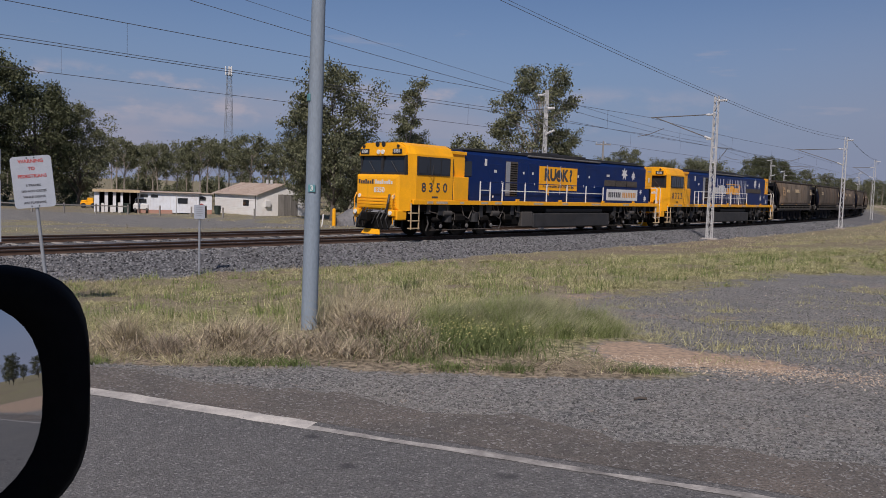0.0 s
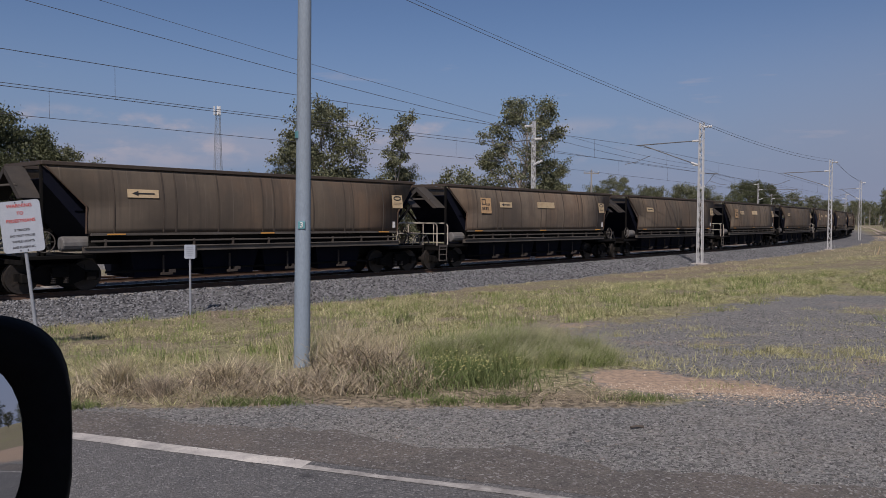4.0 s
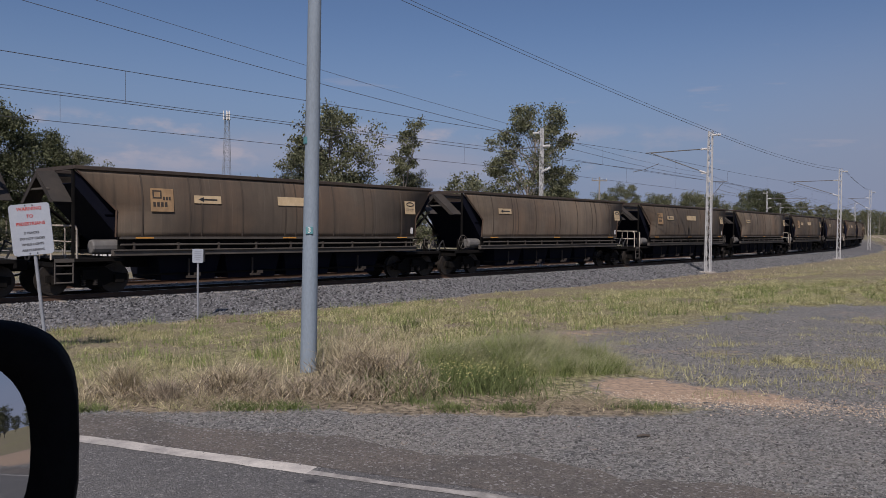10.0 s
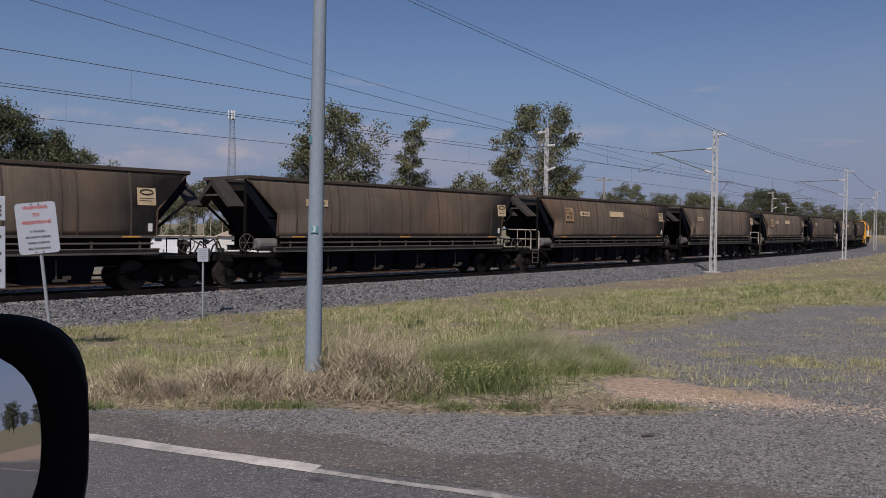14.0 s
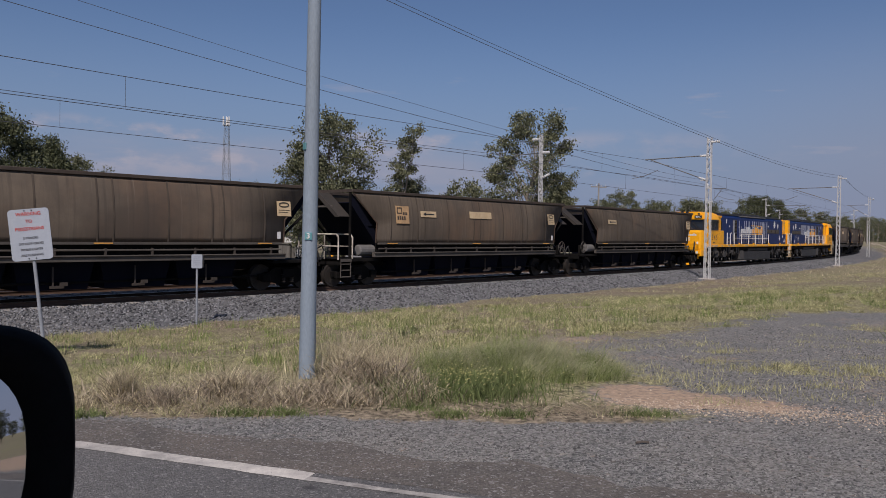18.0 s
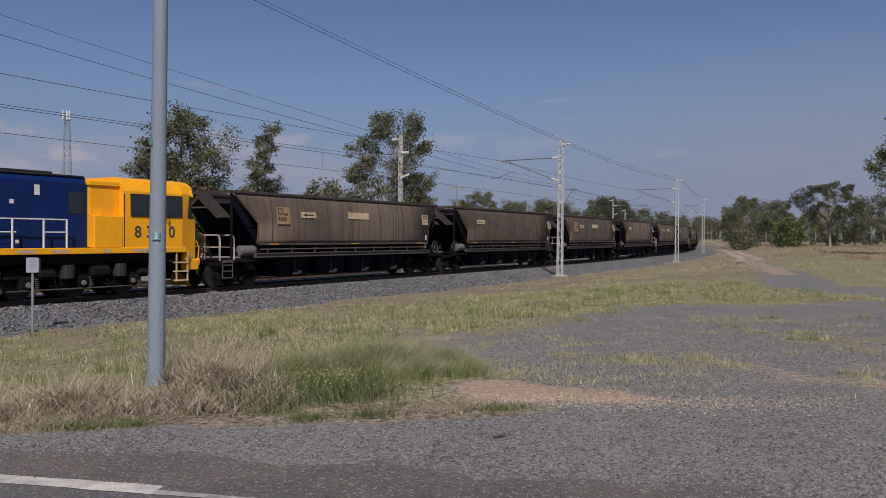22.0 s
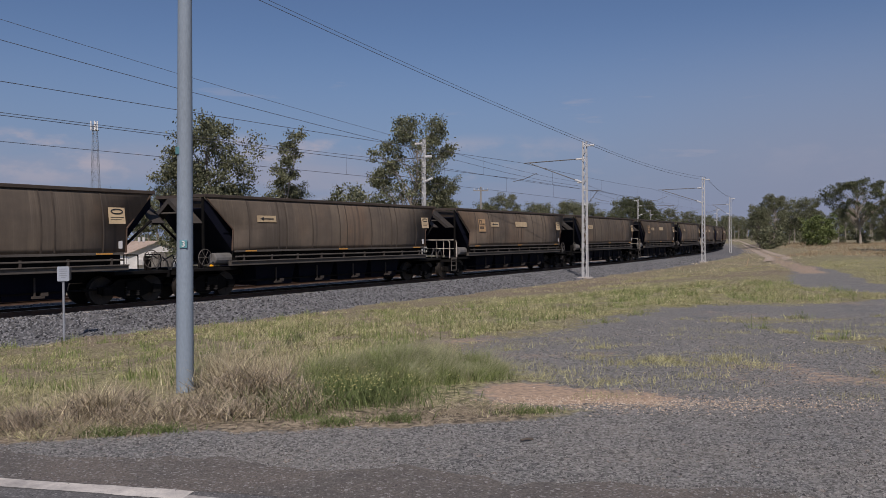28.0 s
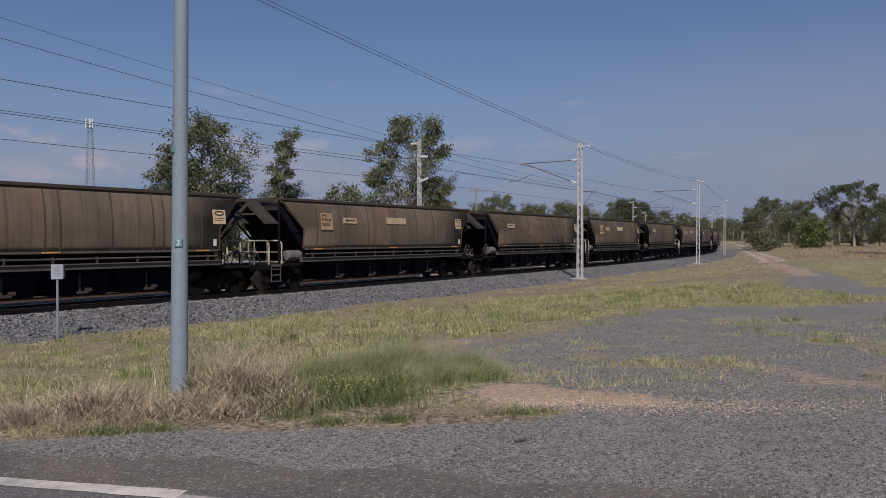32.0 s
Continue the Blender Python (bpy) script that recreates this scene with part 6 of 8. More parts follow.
def sign_board(name, label, x, y, z_foot, w0, h0, z_board, post_h, turn, lean, post_r=0.03, face="sign"):
    w = thing(name, label, "sign", m=pose(x, y, z_foot, 0, lean, turn))
    part("post", tube(bmesh.new(), (0, 0, -0.1), (0, 0, post_h), post_r, n=12), "post", w)
    bm = boxes((-w0 / 2, w0 / 2, -0.05, -0.038, z_board - h0 / 2, z_board + h0 / 2))
    es = [e for e in bm.edges if abs((e.verts[0].co - e.verts[1].co).y) > 0.005]
    bmesh.ops.bevel(bm, geom=es, offset=min(0.06, w0 * 0.1), segments=3, profile=0.5, affect="EDGES")
    return w, part("board", bm, face, w)


def warning_sign():
    w, b = sign_board("warning_sign", "white pedestrian warning sign with red lettering on leaning post", -6.98, 13.92, -0.32, 0.68, 0.90, 1.86, 2.05, 8, -6.2)
    for text, z, size, mat in (("WARNING", 2.22, 0.086, "red"), ("TO", 2.09, 0.082, "red"), ("PEDESTRIANS", 1.96, 0.079, "red"),
                               ("2 TRACKS", 1.80, 0.056, "ink"), ("DO NOT CROSS", 1.70, 0.056, "ink"), ("WHILE LIGHTS", 1.60, 0.056, "ink"), ("ARE FLASHING", 1.50, 0.056, "ink")):
        letters("lettering", text, size, mat, b, pose(0, -0.053, z, 90, 0, 0))
    bm = bmesh.new()
    for dx in (-0.06, 0.06):
        for z in (2.28, 1.44):
            tube(bm, (dx, -0.06, z), (dx, -0.03, z), 0.012, n=8)
    part("bolt", bm, "steel_dark", w)


def small_sign():
    w, b = sign_board("track_sign", "small white track sign on thin post at ballast foot", -6.30, 20.5, -0.80, 0.27, 0.36, 1.64, 1.78, 12, 0.0, 0.028)
    bm = bmesh.new()
    for k, ln in enumerate((0.16, 0.18, 0.15, 0.17, 0.1)):
        box(bm, -ln / 2, ln / 2, -0.054, -0.05, 1.75 - k * 0.052, 1.765 - k * 0.052)
    part("small_print", bm, "post", b)
    part("box", boxes((0.06, 0.17, -0.03, 0.12, 1.48, 1.80), bevel=0.01), "black", w)


def crossing_sign():
    w = thing("crossing_sign", "white crossing notice boards on a grey post", "sign", m=pose(-7.64, 13.6, -0.38, 0, 0, 8))
    part("post", tube(bmesh.new(), (-0.25, 0, -0.1), (-0.25, 0, 3.4), 0.04, n=12), "post", w)
    for z0, z1 in ((2.03, 2.45), (0.86, 1.93)):
        b = part("board", boxes((-0.55, 0.06, -0.06, -0.045, z0, z1), bevel=0.006), "sign", w)
        bm = bmesh.new()
        for k in range(3):
            z = z1 - 0.15 - k * (z1 - z0 - 0.2) / 3
            box(bm, -0.45, 0.0, -0.064, -0.06, z - 0.05, z)
        part("small_print", bm, "ink", b)


warning_sign()
small_sign()
crossing_sign()


# ---------------------------------------------------------------- trees
def tree_meshes(seed, h, spread, base, clumps, leaves, leaf=0.26, bark="bark", leaf_mat="leaf", trunk_r=0.2, clump_r=1.1, flat=0.75, droop=0.6):
    """Trunk-and-limb mesh and leaf mesh of one gum tree, foot at the origin."""
    rng = np.random.default_rng(seed)
    bm = bmesh.new()
    top = h * 0.78
    p, pts = Vector((0, 0, -0.3)), []
    drift = Vector((rng.normal(0, 0.05), rng.normal(0, 0.05), 0))
    n = 7
    for i in range(n + 1):
        pts.append(p.copy())
        p = p + Vector((rng.normal(0, 0.035) * h / n * 2, rng.normal(0, 0.035) * h / n * 2, (top + 0.3) / n)) + drift * h / n
    for i in range(n):
        r0, r1 = trunk_r * (1 - 0.8 * i / n), trunk_r * (1 - 0.8 * (i + 1) / n)
        tube(bm, pts[i], pts[i + 1], r0, r1, 8, caps=False)
    quads_out = []
    for k in range(clumps):
        u = (k + 0.5) / clumps
        a = k * 2.39996 + rng.normal(0, 0.3)
        zc = h * (base + (0.96 - base) * u ** 0.85)
        env = math.sin(math.pi * min(1, max(0.08, 0.12 + 0.80 * (zc / h - base) / (1.0 - base)))) ** 0.65
        rr = spread * env * (0.45 + 0.6 * math.sqrt(rng.random()))
        at = min(n - 1e-3, max(1.0, (zc - 0.16 * h - rr * 0.35) / (top / n)))
        root = pts[int(at)].lerp(pts[int(at) + 1], at % 1)
        c = Vector((root.x + rr * math.cos(a), root.y + rr * math.sin(a), zc))
        mid = root.lerp(c, 0.5) + Vector((rng.normal(0, 0.15), rng.normal(0, 0.15), 0.08 * rr - 0.1))
        r0 = max(0.02, trunk_r * (1 - 0.8 * at / n) * 0.55)
        tube(bm, root, mid, r0, r0 * 0.65, 6, caps=False)
        tube(bm, mid, c, r0 * 0.65, 0.012, 5, caps=False)
        for _ in range(3):
            e = c + Vector((rng.normal(0, 0.5), rng.normal(0, 0.5), rng.normal(0.1, 0.35))) * clump_r
            tube(bm, mid.lerp(c, 0.6), e, r0 * 0.3, 0.008, 4, caps=False)
        m = int(leaves * (0.5 + rng.random()))
        cr = clump_r * (0.7 + 0.6 * rng.random())
        sub = rng.normal(0, 1, (7, 3)) * (0.55, 0.55, 0.4) * cr + (c.x, c.y, c.z)
        pos = sub[rng.integers(0, 7, m)] + rng.normal(0, 1, (m, 3)) * (0.34, 0.34, 0.34 * flat) * cr
        d = rng.normal(0, 1, (m, 3))
        d[:, 2] -= droop * 1.4
        d /= np.linalg.norm(d, axis=1, keepdims=True)
        e = np.cross(d, rng.normal(0, 1, (m, 3)))
        e /= np.linalg.norm(e, axis=1, keepdims=True)
        ln = leaf * (0.6 + 0.8 * rng.random((m, 1)))
        wd = ln * (0.30 + 0.12 * rng.random((m, 1)))
        quads_out.append(np.stack([pos, pos + d * ln * 0.5 - e * wd, pos + d * ln, pos + d * ln * 0.5 + e * wd], 1))
    me = bpy.data.meshes.new("trunk")
    bm.to_mesh(me)
    bm.free()
    me.materials.append(M[bark])
    lm = quads("crown", np.concatenate(quads_out), leaf_mat)
    lme = lm.data
    bpy.data.objects.remove(lm)
    return me, lme


KINDS = {
    "spread": tree_meshes(23, 13.5, 6.0, 0.45, 34, 380, 0.27, "bark", "leaf_dark", 0.30, 1.25, flat=0.55),
    "broad": tree_meshes(11, 16.5, 4.4, 0.24, 46, 560, 0.26, "bark_dark", "leaf_dark", 0.3, 1.5),
    "clump": tree_meshes(12, 16.0, 3.7, 0.20, 36, 520, 0.24, "bark_dark", "leaf", 0.26, 1.25),
    "slim": tree_meshes(13, 16.0, 1.25, 0.34, 17, 330, 0.22, "bark", "leaf", 0.15, 0.70),
    "round": tree_meshes(14, 18.0, 4.3, 0.34, 44, 400, 0.23, "bark", "leaf", 0.26, 1.0),
    "airy": tree_meshes(15, 12.0, 3.2, 0.42, 18, 200, 0.34, "bark", "leaf", 0.15, 1.1),
    "wood": tree_meshes(16, 14.0, 2.7, 0.56, 15, 250, 0.29, "bark", "leaf", 0.22, 1.05),
    "wood2": tree_meshes(17, 13.0, 2.7, 0.50, 15, 240, 0.29, "bark", "leaf", 0.19, 1.05),
    "bush_green": tree_meshes(19, 5.0, 2.6, 0.05, 16, 220, 0.34, "bark_dark", "leaf_bright", 0.10, 0.95),
    "bush": tree_meshes(18, 5.0, 2.6, 0.05, 12, 190, 0.42, "bark_dark", "leaf", 0.10, 0.95),
}


def tree(kind, x, y, scale, turn, label, group="", base=None):
    z = ground_at(x, y) if base is None else base
    w = thing("gum_tree" if not kind.startswith("bush") else "shrub", label, "tree" if not kind.startswith("bush") else "shrub", group, pose(x, y, z, 0, 0, turn) @ Matrix.Scale(scale, 4))
    for name, me in zip(("trunk", "crown"), KINDS[kind]):
        ob = new(name, me)
        ob.parent = w
    return w


def polar(px, d):
    """A place by its bearing (tangent to the right of +y) and depth."""
    return px * d, d


for kind, u, d, sc, turn, label in (
        ("broad", -0.60, 92, 1.10, 0, "large dark gum tree beyond the tracks"), ("broad", -0.515, 97, 0.92, 80, "large dark gum tree beyond the tracks"),
        ("broad", -0.66, 96, 1.15, 150, "large dark gum tree beyond the tracks"), ("clump", -0.46, 101, 0.80, 40, "dark gum tree at the edge of the wood"),
        ("broad", -0.76, 98, 1.25, 220, "large dark gum tree beyond the tracks"),
        ("clump", -0.140, 83, 1.0, 10, "leafy gum tree with dark trunk behind the train"), ("clump", -0.165, 85, 0.76, 130, "leafy gum tree with dark trunk behind the train"),
        ("clump", -0.122, 84, 0.58, 250, "leafy gum tree with dark trunk behind the train"),
        ("slim", -0.070, 86, 0.98, 30, "slim tall gum tree with narrow crown"), ("clump", -0.040, 90, 0.62, 60, "low leafy gum tree under the slim one"),
        ("round", 0.106, 90, 0.98, 0, "tall round gum tree with open crown"), ("clump", 0.148, 92, 0.66, 90, "low leafy gum tree beside the tall one"),
        ("airy", 0.038, 120, 0.98, 0, "thin grey gum tree in the distance"), ("airy", 0.055, 125, 0.8, 120, "thin grey gum tree in the distance"),
        ("round", 0.236, 128, 0.62, 200, "gum tree beyond the tracks in the distance"), ("clump", 0.205, 130, 0.6, 10, "gum tree beyond the tracks in the distance"),
        ("clump", 0.275, 135, 0.6, 80, "gum tree beyond the tracks in the distance"), ("clump", 0.315, 140, 0.62, 140, "gum tree beyond the tracks in the distance"),
        ("clump", 0.34, 145, 0.6, 190, "gum tree beyond the tracks in the distance"), ("broad", 0.40, 170, 0.72, 20, "round dark tree beyond the tracks"),
        ("broad", 0.425, 175, 0.68, 110, "round dark tree beyond the tracks"), ("clump", 0.455, 190, 0.6, 170, "gum tree beyond the tracks in the distance"),
        ("clump", 0.48, 210, 0.6, 220, "gum tree beyond the tracks in the distance"), ("clump", 0.50, 250, 0.6, 20, "gum tree beyond the tracks in the distance"),
        ("round", 0.603, 155, 0.62, 60, "gum tree across the gravel yard"), ("clump", 0.585, 150, 0.5, 10, "gum tree across the gravel yard"),
        ("spread", 0.735, 150, 1.0, 140, "broad gum tree with forked trunk across the yard"), ("clump", 0.66, 158, 0.62, 70, "gum tree across the gravel yard"),
        ("clump", 0.775, 160, 0.6, 130, "gum tree across the gravel yard"), ("airy", 0.80, 165, 0.95, 50, "thin gum tree across the yard"),
        ("round", 0.865, 72, 0.86, 20, "tall gum tree with open crown beside the yard"), ("clump", 0.86, 170, 0.6, 30, "gum tree across the gravel yard"),
        ("bush_green", 0.672, 130, 1.0, 0, "bright green shrub across the yard"), ("bush", 0.60, 135, 0.8, 90, "bright green shrub across the yard"),
        ("bush", 0.93, 75, 0.7, 90, "low shrub beside the yard")):
    x, y = polar(u, d)
    tree(kind, x, y, sc, turn, label)


def woods():
    rng = np.random.default_rng(5)
    for i in range(58):
        u = -0.64 + 0.62 * (i + rng.random()) / 58
        d = 112 + 50 * rng.random()
        x, y = polar(u, d)
        tree("wood" if rng.random() < 0.6 else "wood2", x, y, 0.62 + 0.22 * rng.random(), 360 * rng.random(), "pale-trunked gum tree in the wood", "wood behind the yard")
    for i in range(26):
        u = 0.02 + 0.5 * (i + rng.random()) / 26
        d = 190 + 90 * rng.random() + 120 * (u > 0.4)
        x, y = polar(u, d)
        tree("wood2", x, y, 0.8 + 0.3 * rng.random(), 360 * rng.random(), "distant gum tree on the horizon", "distant trees")
    for i in range(44):
        u = 0.575 + 0.60 * (i + rng.random()) / 44
        d = 150 + 150 * rng.random()
        x, y = polar(u, d)
        tree(("wood", "wood2", "airy")[rng.integers(3)], x, y, 0.5 + 0.42 * rng.random(), 360 * rng.random(), "gum tree in the wood across the yard", "wood across the yard")
    for i in range(24):
        u = 0.58 + 0.60 * (i + rng.random()) / 24
        d = 140 + 80 * rng.random()
        x, y = polar(u, d)
        tree("bush", x, y, 0.25 + 0.5 * rng.random(), 360 * rng.random(), "grey-green shrub at the wood's edge", "shrubs across the yard")
    for i in range(34):
        u = 0.575 + 0.62 * (i + rng.random()) / 34
        d = 290 + 60 * rng.random()
        x, y = polar(u, d)
        tree("bush", x, y, 1.3 + 0.5 * rng.random(), 360 * rng.random(), "distant scrub behind the wood", "scrub across the yard")
    for i in range(24):
        u = 0.50 + 0.10 * (i + rng.random()) / 24
        d = 420 + 200 * rng.random()
        x, y = polar(u, d)
        tree("wood2", x, y, 0.9 + 0.4 * rng.random(), 360 * rng.random(), "distant gum tree on the horizon", "distant trees")
    for i in range(14):
        u = 0.49 + 0.12 * (i + rng.random()) / 14
        x, y = polar(u, 640 + 60 * rng.random())
        tree("bush", x, y, 1.5 + 0.6 * rng.random(), 360 * rng.random(), "distant scrub on the horizon", "distant scrub")
    for i in range(26):
        u = -0.68 + 0.72 * (i + rng.random()) / 26
        d = 175 + 30 * rng.random()
        x, y = polar(u, d)
        tree("bush", x, y, 0.75 + 0.3 * rng.random(), 360 * rng.random(), "dark undergrowth deep in the wood", "undergrowth behind the yard")
    for i in range(11):
        u = -0.62 + 0.58 * (i + rng.random()) / 11
        d = 104 + 22 * rng.random()
        x, y = polar(u, d)
        tree("bush", x, y, 0.35 + 0.35 * rng.random(), 360 * rng.random(), "low shrub at the wood's edge", "shrubs behind the yard")
    for x, y in ((104, -7.0), (140, -11), (150, -2), (170, -22), (210, -9), (120, -40), (150, -25), (135, -62), (190, -30), (210, -75), (160, -95)):
        tree("clump", x, y, 0.5, x * 7, "distant gum tree along the road", "trees along the road")


woods()


# ---------------------------------------------------------------- car with door mirror
def car():
    fx, fy = -0.9348, 0.3552                                   # the way the car points
    w = thing("car", "parked car with black door mirror at the roadside", "car", m=pose(0, 0, 0, 0, 0, math.degrees(math.atan2(fy, fx))))
    # local x is forward, local y is to the car's left, so the road's far side is -y
    part("door", boxes((-1.3, 0.55, -0.44, -0.36, 0.45, 1.12), bevel=0.03), "steel_dark", w)
    part("sill", boxes((-1.5, 1.9, -0.46, -0.36, 0.28, 0.47), bevel=0.03), "steel_dark", w)
    for x in (-1.75, 1.25):
        part("wheel", tube(bmesh.new(), (x, -0.46, 0.34), (x, -0.24, 0.34), 0.34, n=24), "black", w)
    part("front_wing", boxes((0.57, 1.9, -0.46, -0.36, 0.60, 1.05), bevel=0.05), "steel_dark", w)
    part("roof", boxes((-1.7, 0.75, -0.40, 1.05, 1.84, 1.89), bevel=0.02), "steel_dark", w)
    for y in (-0.40, 0.98):
        part("pillar", boxes((-0.75, -0.6, y, y + 0.06, 1.10, 1.85)), "steel_dark", w)
    part("far_door", boxes((-1.3, 0.55, 1.0, 1.08, 0.45, 1.12), bevel=0.03), "steel_dark", w)
    inv = w.matrix_basis.inverted()
    n = Vector((0.80, -0.59, 0.115)).normalized()
    side = Vector((0, 0, 1)).cross(n).normalized()             # to the right in the view
    up = n.cross(side)
    c = Vector((-0.463, 0.652, 1.438))
    base = inv @ Matrix.Translation(c) @ Matrix((side, up, n)).transposed().to_4x4()

    def outline(a, b, e, k=40, skew=0.0):
        out = []
        for i in range(k):
            t = 2 * math.pi * i / k
            cx, cy = math.cos(t), math.sin(t)
            x = a * math.copysign(abs(cx) ** (2 / e), cx)
            y = b * math.copysign(abs(cy) ** (2 / e), cy)
            out.append((x + skew * y, y))
        return out

    def loft(rings):
        bm = bmesh.new()
        vs = [[bm.verts.new(p) for p in ring] for ring in rings]
        k = len(vs[0])
        for r0, r1 in zip(vs, vs[1:]):
            for i in range(k):
                bm.faces.new((r0[i], r0[(i + 1) % k], r1[(i + 1) % k], r1[i]))
        bm.faces.new(vs[-1])
        for f in bm.faces:
            f.smooth = True
        bmesh.ops.recalc_face_normals(bm, faces=bm.faces[:])
        return bm

    a, b = 0.165, 0.128
    ring = lambda q, dz, e=3.5, s=0.06: [(x, y, dz) for x, y in outline(a * q[0], b * q[1], e, skew=s)]
    bm = loft([ring((0.65, 0.735), -0.012, 2.6), ring((0.68, 0.765), 0.003, 2.6), ring((0.93, 0.95), 0.008, 2.9), ring((1, 1), -0.010), ring((0.98, 0.97), -0.05), ring((0.80, 0.78), -0.10), ring((0.3, 0.3), -0.13)])
    hs = part("mirror_housing", bm, "black_plastic", w)
    hs.matrix_basis = base
    bm = bmesh.new()                                           # convex glass
    full = ring((0.675, 0.76), 0.0, 2.6)
    rings = [[bm.verts.new((x * q, y * q, 0.006 - (x * x + y * y) * q * q / 2.4)) for x, y, _ in full] for q in (0.12, 0.3, 0.5, 0.7, 0.85, 1.0)]
    bm.faces.new(rings[0])
    for r0, r1 in zip(rings, rings[1:]):
        for i in range(len(r0)):
            bm.faces.new((r0[i], r0[(i + 1) % len(r0)], r1[(i + 1) % len(r0)], r1[i]))
    for f in bm.faces:
        f.smooth = True
    bmesh.ops.recalc_face_normals(bm, faces=bm.faces[:])
    g = part("mirror_glass", bm, "mirror", w, "curved mirror glass")
    g.matrix_basis = base
    p0 = inv @ (c + Vector((-0.02, -0.02, -0.06)))
    part("mirror_arm", tube(bmesh.new(), p0, (p0.x - 0.05, -0.40, 1.10), 0.035, 0.045, n=12), "black_plastic", w)


car()


# ---------------------------------------------------------------- yard beyond the tracks
BASE = -2.1


def gable_shed():
    w = thing("tin_shed", "white weatherboard shed with rusty tin gable roof", "shed")
    w.location = (-20.8, 88.6, BASE)
    w.rotation_euler = (0, 0, math.radians(45))
    # local x along the gable wall, local y along the long wall (away to the left)
    W, D, H, R = 7.0, 9.2, 2.4, 3.6
    bm = bmesh.new()
    sheet(bm, [(0, 0, 0), (W, 0, 0), (W, 0, H), (W / 2, 0, R), (0, 0, H)], -0.12)
    front = part("gable_wall", bm, "weather", w)
    part("side_wall", boxes((0, 0.12, 0.12, D, 0, H)), "weather", w)
    part("side_wall", boxes((W - 0.12, W, 0.12, D, 0, H)), "weather", w)
    part("back_wall", boxes((0, W, D - 0.1, D, 0, H)), "weather", w)
    for sx in (-1, 1):
        bm = bmesh.new()
        x0, x1 = (W / 2, -0.35) if sx < 0 else (W / 2, W + 0.35)
        e = H - 0.35 * (R - H) / (W / 2)
        pts = [(x0, -0.3, R + 0.04), (x1, -0.3, e + 0.04), (x1, D + 0.3, e + 0.04), (x0, D + 0.3, R + 0.04)]
        sheet(bm, pts, 0.05)
        roof = part("roof", bm, "tin", w, "rusty corrugated tin roof")
        for k in range(20):
            y = -0.2 + k * (D + 0.4) / 20
            part("corrugation", tube(bmesh.new(), (x0, y, R + 0.10), (x1, y, e + 0.10), 0.018, n=5), "tin", roof)
    for k in range(2):
        part("roof_vent", tube(bmesh.new(), (W / 2 - 0.3, 2.0 + k * 0.9, R), (W / 2 - 0.3, 2.0 + k * 0.9, R + 0.5), 0.16, n=10), "galv", w)
    dr = part("barn_door", boxes((2.8, 5.45, -0.06, -0.012, 0.02, 2.45)), "old_wood", front, "weathered grey double door")
    for k in range(14):
        part("plank", boxes((2.82 + k * 0.187, 2.82 + k * 0.187 + 0.17, -0.085, -0.06, 0.04, 2.43)), "old_wood", dr)
    part("meter_box", boxes((1.0, 1.65, -0.3, -0.01, 1.05, 1.7), bevel=0.03), "white", front)
    f = part("window", boxes((-0.04, -0.005, 1.6, 2.8, 1.05, 1.75)), "black", w)
    for k in range(4):
        part("pane", boxes((-0.05, -0.03, 1.66 + k * 0.28, 1.9 + k * 0.28, 1.1, 1.7)), "glass", f)
    for k in range(11):
        part("weatherboard", boxes((-0.03, -0.006, 0.0, D, 0.10 + k * 0.2, 0.275 + k * 0.2)) if not 4 < k < 8 else boxes((-0.03, -0.006, 2.9, D, 0.10 + k * 0.2, 0.275 + k * 0.2)), "weather", w)
    part("downpipe", tube(bmesh.new(), (-0.06, 0.15, 0), (-0.06, 0.15, H), 0.04, n=8), "grey_steel", w)


def long_hut():
    w = thing("site_hut", "long pale metal hut with flat tan roof", "hut", m=pose(-33.2, 86.2, BASE, 0, 0, 18))
    L, D, H = 6.4, 3.0, 2.3
    part("wall", boxes((0, L, 0, 0.08, 0.1, H)), "hut", w)
    part("wall", boxes((0, 0.08, 0.08, D, 0.1, H)), "hut", w)
    part("wall", boxes((L - 0.08, L, 0.08, D, 0.1, H)), "hut", w)
    part("wall", boxes((0, L, D - 0.08, D, 0.1, H)), "hut", w)
    part("roof", boxes((-0.3, L + 0.3, -0.35, D + 0.2, H, H + 0.10), bevel=0.01), "tin", w)
    for k in range(21):
        part("cladding_rib", boxes((0.1 + k * 0.3, 0.14 + k * 0.3, -0.02, -0.002, 0.12, H - 0.05)), "hut", w)
    for x0, x1, z0, z1 in ((0.3, 1.05, 1.75, 2.05), (1.4, 2.1, 1.75, 2.05), (4.15, 5.2, 1.15, 1.75)):
        f = part("window", boxes((x0, x1, -0.04, -0.024, z0, z1)), "black", w)
        part("pane", boxes((x0 + 0.05, x1 - 0.05, -0.05, -0.036, z0 + 0.04, z1 - 0.04)), "glass", f)
    part("downpipe", tube(bmesh.new(), (4.0, -0.06, 0), (4.0, -0.06, H), 0.05, n=8), "white", w)
    part("skirting", boxes((0, 3.6, -0.03, -0.004, 0.0, 0.40)), "red_dust", w, "red-stained skirting")


